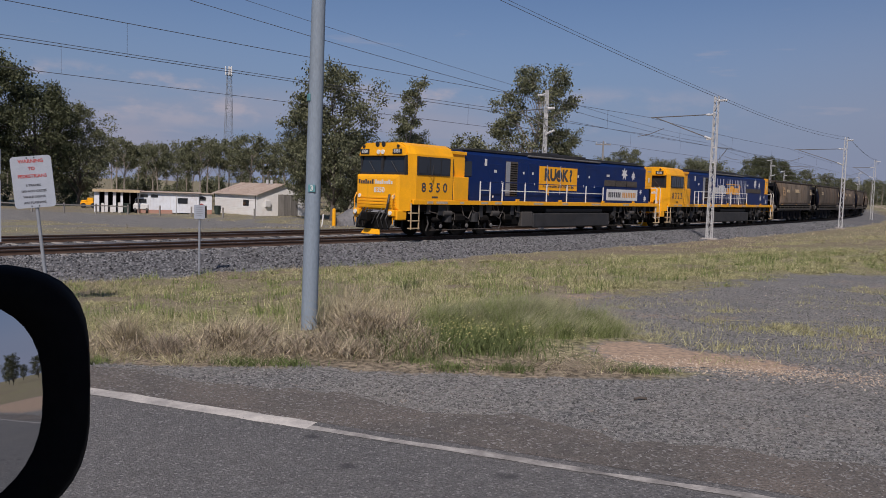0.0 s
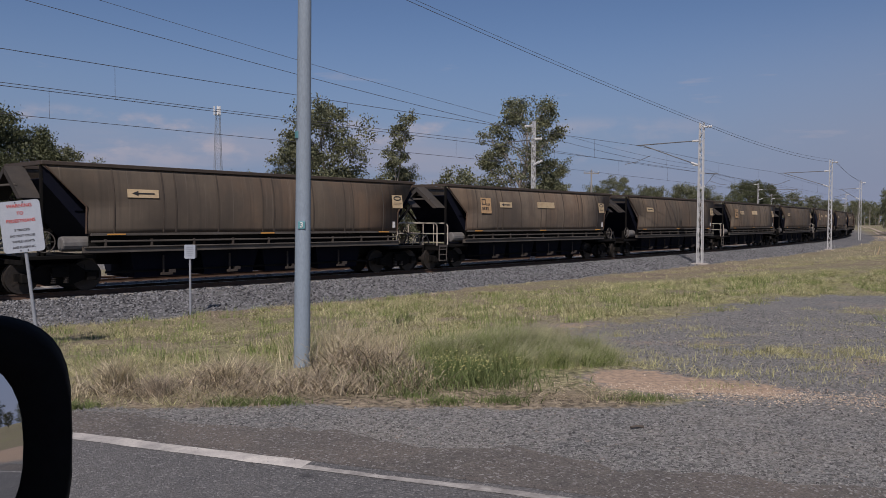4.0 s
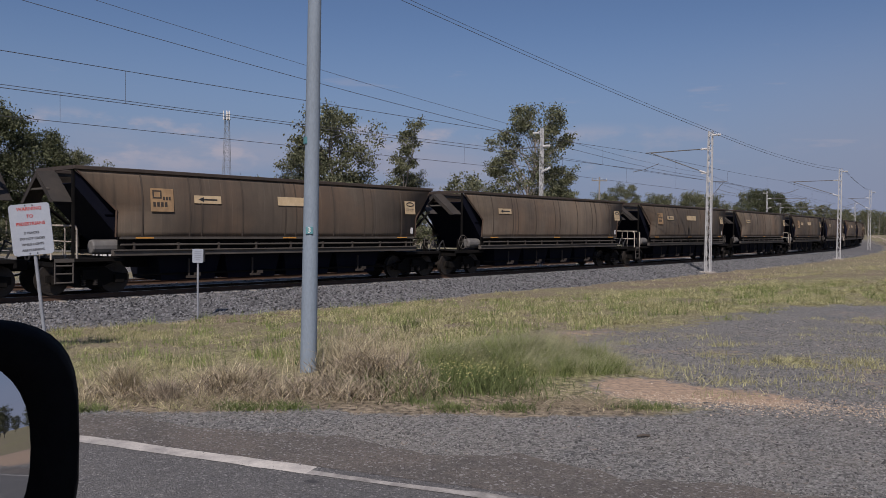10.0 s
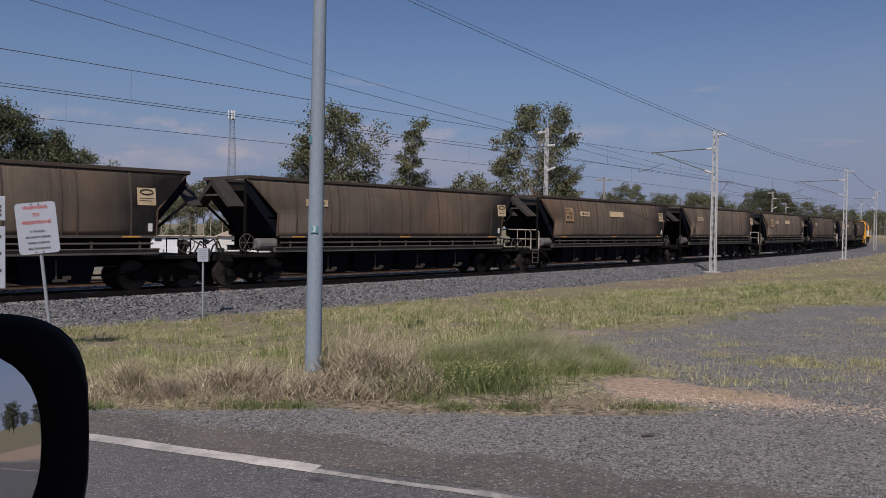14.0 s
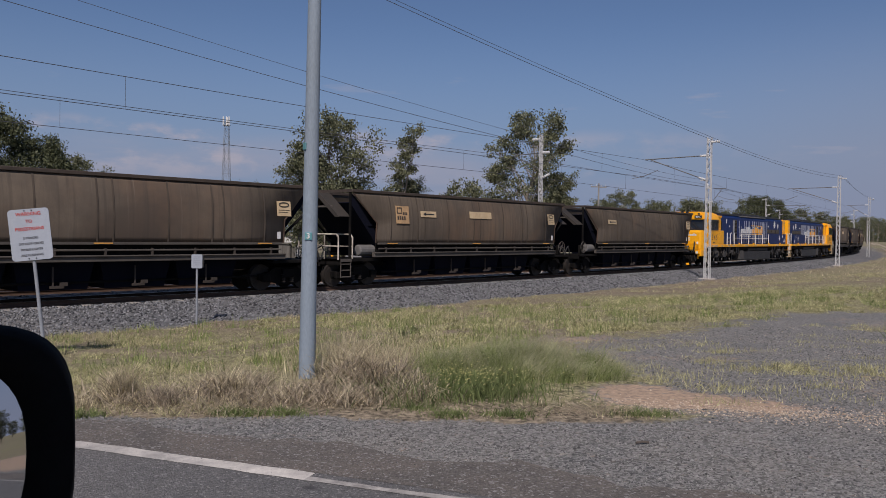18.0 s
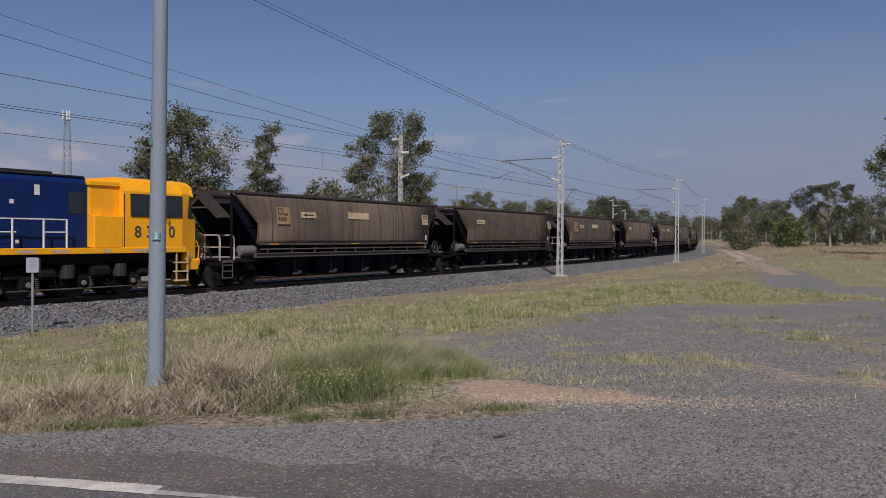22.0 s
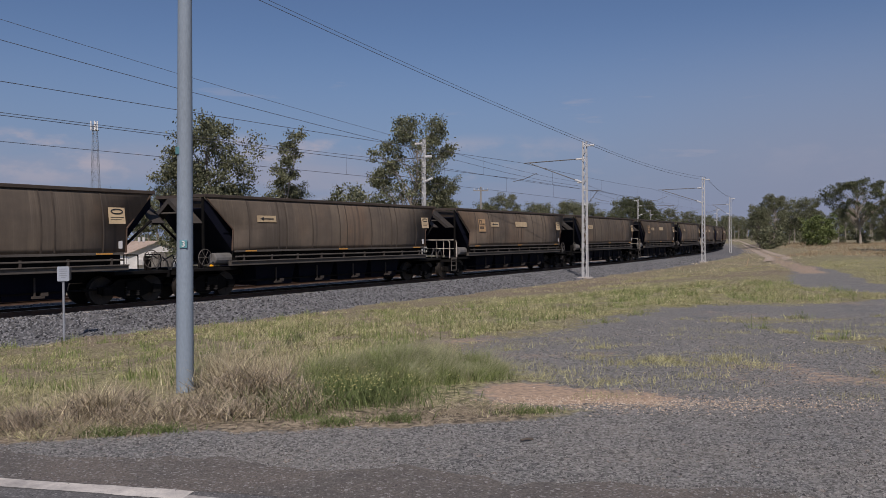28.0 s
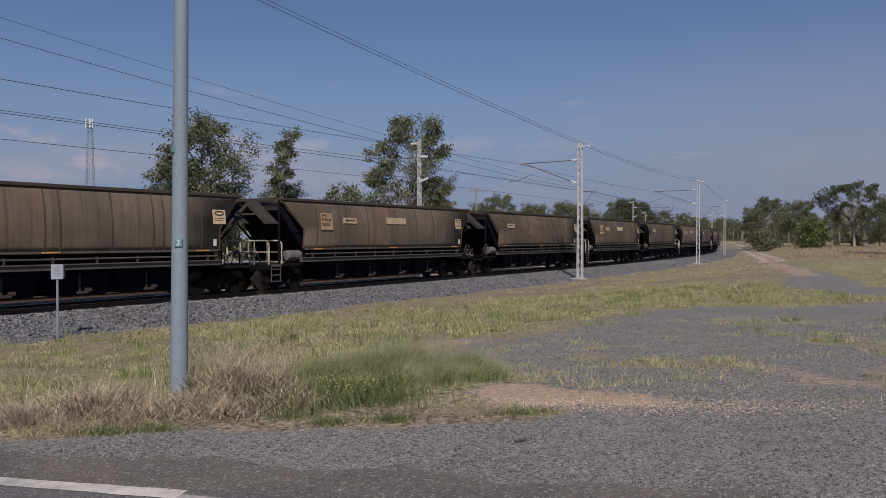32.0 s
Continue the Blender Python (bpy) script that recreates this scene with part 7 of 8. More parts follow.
def carport():
    w = thing("open_shed", "shabby white shed with open bays and clutter", "shed", m=pose(-37.2, 84.8, BASE, 0, 0, 14))
    for x0, x1 in ((0.0, 0.42), (0.95, 1.30), (1.78, 2.10), (2.55, 2.80)):
        f = part("front_panel", boxes((x0, x1, 0, 0.08, 0.05, 2.35), bevel=0.01), "hut", w)
        part("board", boxes((x0 + 0.03, x1 - 0.03, -0.03, -0.004, 0.1, 0.95)), "white", f)
    part("roof", boxes((-0.2, 4.6, -0.3, 3.2, 2.38, 2.48)), "tin", w)
    part("fascia", boxes((-0.2, 4.6, -0.34, -0.31, 2.22, 2.50)), "cream", w, "cream painted fascia board")
    part("back_wall", boxes((0, 4.4, 3.0, 3.1, 0, 2.35)), "steel_dark", w)
    part("side_wall", boxes((-0.08, 0.0, 0.0, 3.1, 0.05, 2.35)), "hut", w)
    for x in (3.45, 4.3):
        part("post", boxes((x, x + 0.1, 0, 0.1, 0, 2.35)), "grey_steel", w)
    for x, z in ((0.5, 1.0), (1.4, 0.8), (2.2, 1.1)):
        part("leaning_panel", boxes((x, x + 0.32, 0.4, 0.46, 0, z), bevel=0.01), "white", w)
    u = thing("parked_ute", "white utility parked under the shed roof", "car", m=pose(-33.0, 86.9, BASE, 0, 0, 14))
    part("body", boxes((-0.8, 0.8, -0.7, 0.9, 0.35, 1.05), bevel=0.12), "white", u)
    part("cabin", boxes((-0.65, 0.65, -0.6, 0.8, 1.05, 1.65), bevel=0.14), "white", u)
    part("windscreen", boxes((-0.55, 0.55, -0.66, -0.58, 1.12, 1.55), bevel=0.02), "glass", u)
    for x in (-0.6, 0.6):
        part("tyre", tube(bmesh.new(), (x - 0.1, -0.5, 0.33), (x + 0.1, -0.5, 0.33), 0.33, n=14), "black", u)


def yard_clutter():
    w = thing("ticket_booth", "small white booth with red sign and red base", "booth", m=pose(-27.4, 88.4, BASE, 0, 0, 20))
    part("body", boxes((0, 1.6, 0, 1.2, 0.5, 2.25), bevel=0.02), "hut", w)
    part("base", boxes((0.02, 1.58, 0.02, 1.18, 0, 0.5)), "red_dust", w)
    part("roof", boxes((-0.2, 1.8, -0.2, 1.4, 2.25, 2.35)), "tin", w)
    part("disc_sign", tube(bmesh.new(), (0.5, -0.03, 0.95), (0.5, -0.005, 0.95), 0.24, n=18), "red", w)
    part("disc_mark", tube(bmesh.new(), (0.5, -0.04, 0.95), (0.5, -0.028, 0.95), 0.15, n=14), "ink", w)
    part("fan_box", boxes((0.3, 0.9, -0.15, -0.01, 1.6, 1.95), bevel=0.03), "tank", w)
    for x, y in ((-25.1, 88.4), (-34.0, 85.4)):
        b = thing("wheelie_bin", "dark green wheelie bin beside the hut", "bin", "bins", pose(x, y, BASE, 0, 0, 15))
        bm = bmesh.new()
        tube(bm, (0, 0, 0.05), (0, 0, 0.95), 0.30, 0.40, n=4)
        part("bin_body", bm, "bin_green", b)
        part("lid", boxes((-0.33, 0.33, -0.33, 0.36, 0.95, 1.03), bevel=0.02), "bin_green", b)
    d = thing("yellow_loader", "small dusty yellow earth-moving machine parked by the trees", "machine", m=pose(-42.9, 96.0, BASE, 0, 0, 20) @ Matrix.Scale(0.62, 4))
    part("chassis", boxes((-1.4, 1.4, -0.7, 0.7, 0.5, 1.1), bevel=0.1), "yellow", d)
    part("cab", boxes((-0.2, 0.9, -0.6, 0.6, 1.1, 2.0), bevel=0.1), "yellow", d)
    part("bonnet", boxes((-1.3, -0.25, -0.55, 0.55, 1.1, 1.55), bevel=0.12), "yellow", d)
    for x, y in product((-0.9, 0.9), (-0.75, 0.75)):
        part("tyre", tube(bmesh.new(), (x, y - 0.15, 0.5), (x, y + 0.15, 0.5), 0.5, n=16), "black", d)
    b = thing("bollard", "yellow painted steel bollard beyond the tracks", "bollard", m=pose(-8.3, 60.6, ground_at(-8.3, 60.6)))
    part("shaft", tube(bmesh.new(), (0, 0, 0), (0, 0, 1.35), 0.14, n=14), "yellow", b)
    part("cap", tube(bmesh.new(), (0, 0, 1.35), (0, 0, 1.42), 0.14, 0.05, n=14), "yellow", b)
    p = thing("marker_post", "thin white marker post beyond the tracks", "post", m=pose(-9.25, 60.8, ground_at(-9.25, 60.8), 0, 6, 0))
    part("shaft", boxes((-0.05, 0.05, -0.03, 0.03, 0, 1.0)), "white", p)
    bm = bmesh.new()
    bmesh.ops.create_icosphere(bm, subdivisions=4, radius=1.0)
    for v in bm.verts:
        v.co = Vector((v.co.x * 3.2, v.co.y * 2.4, max(-0.2, v.co.z) * 1.45)) * (1 + 0.12 * noise.noise(v.co * 3))
    g = tagged(part("spoil_heap", bm, "stone", None), "grey heap of loose gravel beyond the tracks", "heap")
    g.location = (-5.4, 62.0, ground_at(-5.4, 62.0))
    for i in range(9):
        x = -45 + i * 3.2
        f = thing("fence_post", "weathered grey timber fence post", "post", "yard fence", pose(x, 80.5 + 0.15 * i, ground_at(x, 80.5)))
        part("shaft", boxes((-0.07, 0.07, -0.07, 0.07, -0.1, 1.05), bevel=0.01), "old_wood", f)
        if i < 4:
            part("fence_rail", boxes((0, 3.2, -0.03, 0.03, 0.8, 0.92)), "old_wood", f)


M["old_wood"] = surf("grey_old_timber", (0.24, 0.225, 0.205), (0.15, 0.14, 0.125), 4, 0.9, 0.4, stretch=(1, 1, 0.15), vary=0.25)
M["hut"] = surf("pale_grey_cladding", (0.70, 0.73, 0.77), (0.60, 0.63, 0.66), 2, 0.6, 0.1, stain=(0.50, 0.43, 0.38), stain_scale=0.5)
M["red_dust"] = surf("red_stained_panel", (0.42, 0.19, 0.13), (0.36, 0.24, 0.19), 2, 0.85, 0.15)
M["bin_green"] = surf("dark_green_plastic", (0.03, 0.05, 0.04), (0.03, 0.045, 0.04), 5, 0.6, 0.03)
gable_shed()
long_hut()
carport()
yard_clutter()


def radio_tower():
    w = thing("radio_tower", "tall grey lattice radio tower with white antennas far behind", "tower", m=pose(-81.3, 300, -2.1))
    h = 45.0
    c = [(1, 1), (-1, 1), (-1, -1), (1, -1)]

    def at(i, u):
        r = 1.9 - 1.2 * u
        return Vector((c[i % 4][0] * r, c[i % 4][1] * r, h * u))
    for i in range(4):
        part("leg", tube(bmesh.new(), at(i, 0), at(i, 1), 0.09, 0.06, n=5), "tower_steel", w)
    for k in range(16):
        u0, u1 = k / 16, (k + 1) / 16
        bm = bmesh.new()
        for i in range(4):
            tube(bm, at(i, u0), at(i + 1, u1), 0.035, n=4)
            tube(bm, at(i + 1, u0), at(i, u1), 0.035, n=4)
            tube(bm, at(i, u1), at(i + 1, u1), 0.035, n=4)
        part("bracing", bm, "tower_steel", w)
    part("platform", boxes((-1.1, 1.1, -1.1, 1.1, h - 1.6, h - 1.4)), "tower_steel", w)
    for x, y in ((-1.1, -0.9), (1.1, -0.9), (0, 1.1), (0.2, -1.2)):
        part("antenna", boxes((x - 0.2, x + 0.2, y - 0.12, y + 0.12, h - 1.8, h + 1.6), bevel=0.05), "white", w)


M["tower_steel"] = surf("grey_tower_steel", (0.22, 0.24, 0.26), (0.18, 0.2, 0.22), 3, 0.7, 0)
radio_tower()


def power_pole(x, y, h, turn):
    w = thing("power_pole", "grey timber power pole with crossarm in the distance", "pole", "power poles", pose(x, y, ground_at(x, y), 0, 0, turn))
    part("shaft", tube(bmesh.new(), (0, 0, 0), (0, 0, h), 0.17, 0.11, n=10), "old_wood", w)
    part("crossarm", boxes((-1.3, 1.3, -0.06, 0.06, h - 0.6, h - 0.45)), "old_wood", w)
    for k in (-1.2, -0.4, 0.4, 1.2):
        part("insulator", ribbed(bmesh.new(), (k, 0, h - 0.45), (k, 0, h - 0.2), 0.03, 0.06, 2, 8), "white", w)


for x, y, h, turn in ((23.5, 118, 11.5, 20), (150, 262, 11, 60), (95, 300, 12, 30), (178, 330, 11, 60)):
    power_pole(x, y, h, turn)

tagged(ribbon("crossing_panel", [(1.7, BED - 0.1), (1.6, RAIL - 0.012), (0.62, RAIL - 0.012), (0.615, RAIL - 0.05), (0.5, RAIL - 0.05), (0.49, RAIL - 0.012), (-0.49, RAIL - 0.012), (-0.5, RAIL - 0.05), (-0.615, RAIL - 0.05), (-0.62, RAIL - 0.012), (-3.4, RAIL - 0.012)],
              -34, -18.6, 1.2, "asphalt", "dark level crossing surface between the rails", "crossing"), kind="structure")


# ---------------------------------------------------------------- grass, stones
RNG = np.random.default_rng(77)


def blades(x, y, h, width, lean, z=None, tip=0.15, flat=0.0):
    """Loose blades at the points; lean in radians (sd)."""
    n = len(x)
    z = ground_z(offset_of(x, y)) - 0.01 if z is None else z
    base = np.stack([x, y, z], -1)
    a = RNG.random(n) * 2 * np.pi
    l = np.abs(RNG.normal(0, 1, n)) * lean + flat
    d = np.stack([np.cos(a) * np.sin(l), np.sin(a) * np.sin(l), np.cos(l)], -1)
    b = RNG.random(n) * np.pi
    e = np.stack([np.cos(b), np.sin(b) * 0.5, np.zeros(n)], -1) * (width[:, None] / 2)
    top = base + d * h[:, None]
    return np.stack([base - e, base + e, top + e * tip, top - e * tip], 1)


def bent(x, y, h, width, lean, droop, z=None, way=None):
    """Arched blades as strips of six points: lean at the foot, more at the tip; way is the bearing, else any."""
    n = len(x)
    z = ground_z(offset_of(x, y)) - 0.01 if z is None else z
    a = RNG.random(n) * 2 * np.pi if way is None else way + RNG.normal(0, 0.5, n)
    l0, l1 = lean, np.minimum(lean + droop, 2.0)
    base = np.stack([x, y, z], -1)
    d0 = np.stack([np.cos(a) * np.sin(l0), np.sin(a) * np.sin(l0), np.cos(l0)], -1)
    d1 = np.stack([np.cos(a) * np.sin(l1), np.sin(a) * np.sin(l1), np.cos(l1)], -1)
    mid = base + d0 * (0.55 * h)[:, None]
    top = mid + d1 * (0.5 * h)[:, None]
    b = RNG.random(n) * np.pi
    e = np.stack([np.cos(b), np.sin(b) * 0.6, np.zeros(n)], -1) * (width[:, None] / 2)
    return np.stack([base - e, base + e, mid - e * 0.8, mid + e * 0.8, top - e * 0.25, top + e * 0.25], 1)


def strips(name, v, material):
    """Loose six-point strips, two quads each, as one mesh."""
    n = len(v)
    f = (np.array([0, 1, 3, 2, 2, 3, 5, 4])[None] + 6 * np.arange(n)[:, None]).ravel().astype(np.int32)
    me = bpy.data.meshes.new(name)
    me.vertices.add(6 * n)
    me.vertices.foreach_set("co", np.ascontiguousarray(v, dtype=np.float32).ravel())
    me.loops.add(8 * n)
    me.loops.foreach_set("vertex_index", f)
    me.polygons.add(2 * n)
    me.polygons.foreach_set("loop_start", np.arange(0, 8 * n, 4, dtype=np.int32))
    me.update(calc_edges=True)
    me.materials.append(M[material])
    return new(name, me)


def tufts(n, x0, x1, y0, y1, keep, per, spread):
    """Clustered points where keep(cover) is high."""
    cx, cy = RNG.uniform(x0, x1, n), RNG.uniform(y0, y1, n)
    g = keep(cx, cy)
    ok = RNG.random(n) < g
    cx, cy = np.repeat(cx[ok], per), np.repeat(cy[ok], per)
    return cx + RNG.normal(0, spread, len(cx)), cy + RNG.normal(0, spread, len(cx))


def in_view(x, y):
    return (x / y > -0.66) & (x / y < 0.86)


def grass_layers():
    def dense(x, y):
        g, d, dry, off = covers(x, y)
        return g * in_view(x, y) * (off > 4.2)

    def green(x, y):
        g, d, dry, off = covers(x, y)
        return g * in_view(x, y) * np.clip(1.55 - dry * 1.2, 0, 1) * (off > 4.2)

    def dryish(x, y):
        g, d, dry, off = covers(x, y)
        return g * in_view(x, y) * np.clip(dry * 1.1 - 0.2, 0, 1) * (off > 4.2)

    def lush(x, y):
        """Height of the sward: grazed short in places, knee-deep in others."""
        v = 0.6 * grid_noise(x, y, 0.55, 21) + 0.5 * grid_noise(x, y, 1.7, 22)
        return 0.30 + 1.15 * smooth(-0.15, 0.75, v)

    out = []
    for n, box4, per, sp, h0, w0 in ((22000, (-7, 8, 6.9, 13), 13, 0.045, 0.095, 0.008), (24000, (-14, 17, 12, 24), 12, 0.07, 0.10, 0.013), (18000, (-14, 38, 23, 50), 10, 0.12, 0.11, 0.026)):
        x, y = tufts(n, *box4, green, per, sp)
        out.append(blades(x, y, 1.25 * h0 * lush(x, y) * (0.3 + 0.7 * covers(x, y)[0]) * (0.35 + 1.2 * RNG.random(len(x)) ** 2), w0 * (0.6 + 0.8 * RNG.random(len(x))), 0.6, flat=0.5))
    tagged(quads("grass", np.concatenate(out), "grass"), "short green-yellow grass between the road and the track", "grass", kind="stuff")
    out = []
    for n, box4, per, sp, h0, w0 in ((10000, (-7, 8, 6.9, 13), 10, 0.05, 0.11, 0.008), (11000, (-14, 17, 12, 24), 10, 0.08, 0.11, 0.012), (8000, (-14, 38, 23, 50), 9, 0.13, 0.12, 0.024)):
        x, y = tufts(n, *box4, dryish, per, sp)
        out.append(blades(x, y, 1.25 * h0 * lush(x, y) * (0.3 + 0.7 * covers(x, y)[0]) * (0.35 + 1.2 * RNG.random(len(x)) ** 2), w0 * (0.6 + 0.8 * RNG.random(len(x))), 0.6, flat=0.5))
    tagged(quads("dry_grass", np.concatenate(out), "straw"), "dry straw-coloured grass between the road and the track", "grass", kind="stuff")

    # mounds of thick grass with hollows between
    cx, cy = RNG.uniform(-13, 16, 2600), RNG.uniform(7.6, 30, 2600)
    g = covers(cx, cy)
    ok = (RNG.random(2600) < g[0]) & in_view(cx, cy) & (g[3] > 4.8) & (grid_noise(cx, cy, 0.8, 51) > -0.15)
    cx, cy = cx[ok], cy[ok]
    per = 70
    size = np.repeat(RNG.uniform(0.6, 1.3, len(cx)), per)
    x, y = np.repeat(cx, per) + RNG.normal(0, 0.13, len(size)) * size, np.repeat(cy, per) + RNG.normal(0, 0.09, len(size)) * size
    tagged(strips("grass_mounds", bent(x, y, (0.06 + 0.13 * RNG.random(len(x))) * size, 0.005 + 0.0005 * y, 0.45 + 0.8 * RNG.random(len(x)), 0.3 + 0.8 * RNG.random(len(x))), "grass"), "thick mounds of yellow-green grass in the verge", "grass", kind="stuff")
    # taller loose tufts
    def anywhere(x, y):
        g, d, dry, off = covers(x, y)
        return g * in_view(x, y) * (off > 4.6)
    x, y = tufts(900, -13, 17, 9.5, 26, anywhere, 40, 0.11)
    tagged(quads("grass_tufts", blades(x, y, 0.07 + 0.2 * RNG.random(len(x)) ** 1.5, 0.012 * (0.6 + 0.8 * RNG.random(len(x))), 0.6), "grass_green"), "taller green tufts in the verge", "grass", kind="stuff")
    x, y = tufts(260, -13, 20, 9.5, 30, anywhere, 22, 0.16)
    tagged(quads("straw_tufts", blades(x, y, 0.05 + 0.16 * RNG.random(len(x)) ** 1.5, 0.008 * (0.6 + 0.8 * RNG.random(len(x))), 0.8), "straw"), "bleached seed-stem tufts in the verge", "grass", kind="stuff")

    # far verge and field
    def far(x, y):
        g, d, dry, off = covers(x, y)
        lawn = (x > np.interp(y, LANE_Y, LANE_X)) & (y < 60) & (off > 4)
        return g * in_view(x, y) * np.where(lawn, 0.15, 1.0)
    x, y = tufts(26000, -35, 150, 44, 150, far, 5, 0.3)
    tagged(quads("far_grass", blades(x, y, 0.13 * (0.3 + RNG.random(len(x))), 0.07 * (0.6 + 0.8 * RNG.random(len(x))), 1.2), "straw"), "pale dry grass on the far verge", "grass", kind="stuff")

    # rank brown grass in front of the wood across the yard
    n = 9000
    cx, cy = RNG.uniform(44, 150, n), RNG.uniform(54, 175, n)
    ok = (cx / cy > 0.56) & (cx / cy < 0.86) & (offset_of(cx, cy) > 13 + 3 * grid_noise(cx, cy, 0.1, 31)) & (RNG.random(n) < 0.35 + 0.65 * smooth(-0.2, 0.4, grid_noise(cx, cy, 0.13, 32)))
    x, y = np.repeat(cx[ok], 12) + RNG.normal(0, 0.45, 12 * ok.sum()), np.repeat(cy[ok], 12) + RNG.normal(0, 0.45, 12 * ok.sum())
    h = (0.10 + 0.36 * RNG.random(len(x)) ** 2) * (0.6 + 0.6 * smooth(-0.3, 0.6, grid_noise(x, y, 0.09, 33)))
    tagged(quads("rank_grass", blades(x, y, h, 0.06 + 0.06 * RNG.random(len(x)), 0.9), "rank"), "rank brown grass in front of the wood", "grass", kind="stuff")

    # tangle of dead stalks round the pole, in heaps: x, y, radius, height
    heaps = [(-0.95, 8.35, 0.50, 0.26), (-0.55, 8.25, 0.42, 0.22), (-1.15, 7.95, 0.42, 0.05), (-2.05, 8.25, 0.34, 0.10), (-2.2, 7.85, 0.45, 0.11), (-2.7, 7.5, 0.40, 0.08), (-1.5, 7.55, 0.50, 0.05), (-0.8, 7.6, 0.45, 0.08),
             (-3.3, 7.7, 0.45, 0.07), (-3.9, 7.4, 0.50, 0.05), (-4.8, 7.6, 0.60, 0.05), (-0.25, 7.75, 0.40, 0.07), (0.6, 7.45, 0.55, 0.02), (1.3, 7.35, 0.45, 0.02), (-5.6, 7.3, 0.50, 0.05), (-2.0, 7.25, 0.50, 0.03)]
    q, lit = [], []
    for hx, hy, hr, hz in heaps:
        n = int(3300 * hr * (0.45 + 5.0 * hz) * (0.55 if hx < -2.5 else 1.0))
        x, y = RNG.normal(hx, hr * 0.55, n), RNG.normal(hy, hr * 0.34, n)
        ok = (y > 6.98 + 0.09 * np.sin(x * 5) + 0.05 * np.sin(x * 13)) & (0.6 * grid_noise(x, y, 4.5, 41) + 0.5 * grid_noise(x, y, 11, 42) + 0.35 * RNG.normal(0, 1, n) > -0.2)
        ok &= (np.abs(x + 1.52) > 0.22) | (y < 8.1) | (y > 9.0) | (RNG.random(n) < 0.12)
        x, y = x[ok], y[ok]
        n = len(x)
        z = ground_z(offset_of(x, y)) + hz * RNG.random(n) ** 0.8 * np.exp(-((x - hx) / hr) ** 2 - ((y - hy) / (hr * 0.7)) ** 2)
        q.append(bent(x, y, 0.09 + 0.28 * RNG.random(n) ** 1.6, 0.005 + 0.006 * RNG.random(n), (0.5 + 0.75 * RNG.random(n) if hz > 0.04 else 1.25 + 0.2 * RNG.random(n)), 0.3 + 0.8 * RNG.random(n), z=z))
        m = int(600 + 0.5 * n)
        lit.append(bent(RNG.normal(hx, hr * 0.7, m), RNG.normal(hy, hr * 0.35, m), 0.05 + 0.16 * RNG.random(m), 0.003 + 0.005 * RNG.random(m), 1.35 + 0.15 * RNG.random(m), 0.1 + 0 * RNG.random(m)))
    q = np.concatenate(q)
    k = RNG.random(len(q))
    tagged(strips("dead_stalks", q[k < 0.6], "dead"), "tangle of dead brown stalks at the pole's foot", "dead grass", kind="stuff")
    tagged(strips("bleached_stalks", q[k >= 0.6], "straw"), "bleached straw stalks at the pole's foot", "dead grass", kind="stuff")
    lit = np.concatenate(lit)
    tagged(strips("straw_litter", lit[lit[:, 0, 1] > 6.9], "dead"), "flattened brown straw litter along the verge", "dead grass", kind="stuff")
    # fans of old grass that lean out of their roots: x, y, height, stems
    fans = ((-2.6, 7.40, 0.30, 300), (-3.15, 7.85, 0.40, 420), (-3.9, 7.75, 0.34, 300), (-4.7, 7.9, 0.36, 300), (-5.5, 7.6, 0.30, 240), (-2.05, 7.85, 0.38, 300), (-1.95, 8.3, 0.26, 320), (-1.35, 7.75, 0.16, 260), (-1.15, 7.75, 0.20, 260),
            (-0.75, 8.5, 0.46, 420), (-0.45, 8.35, 0.40, 320), (-1.05, 8.9, 0.50, 360), (-0.2, 8.0, 0.28, 220), (-3.4, 7.3, 0.22, 200), (-4.3, 7.35, 0.24, 200), (-2.4, 8.3, 0.30, 220), (-3.5, 8.5, 0.30, 220))
    for group, material, label in ((fans[::2], "dead", "leaning fans of dead brown grass"), (fans[1::2], "straw", "leaning fans of bleached grass")):
        q = []
        for fx, fy, fh, n in group:
            x, y = RNG.normal(fx, 0.07, n), RNG.normal(fy, 0.05, n)
            q.append(bent(x, y, fh * (0.45 + 0.75 * RNG.random(n)), 0.004 + 0.005 * RNG.random(n), 0.1 + 0.65 * RNG.random(n), 0.15 + 0.7 * RNG.random(n)))
        tagged(strips("grass_fans", np.concatenate(q), material), label, "dead grass", kind="stuff")
    # upright seed stems
    n = 900
    x, y = np.concatenate([RNG.normal(-0.95, 0.42, n), RNG.uniform(-3.6, 0.0, 140)]), np.concatenate([RNG.normal(9.7, 0.45, n), RNG.uniform(7.4, 9.5, 140)])
    tagged(strips("seed_stems", bent(x, y, 0.18 + 0.40 * RNG.random(len(x)), 0.0035 + 0.003 * RNG.random(len(x)), 0.05 + 0.4 * RNG.random(len(x)), 0.5 * RNG.random(len(x))), "straw"), "tall pale seed stems beside the pole", "grass", kind="stuff")
    # the green clump: several fanning tufts that the wind bends one way
    cx, cy, hh = [], [], []
    for k in range(60):
        a, r = RNG.random() * 6.283, math.sqrt(RNG.random())
        cx.append(0.95 + 1.2 * r * math.cos(a))
        cy.append(9.3 + 0.62 * r * math.sin(a))
        hh.append((0.42 - 0.20 * r) * (0.55 + 0.6 * RNG.random()))
    per = 330
    x, y = np.repeat(cx, per) + RNG.normal(0, 0.075, 60 * per), np.repeat(cy, per) + RNG.normal(0, 0.06, 60 * per)
    h = np.repeat(hh, per) * (0.5 + 0.65 * RNG.random(60 * per))
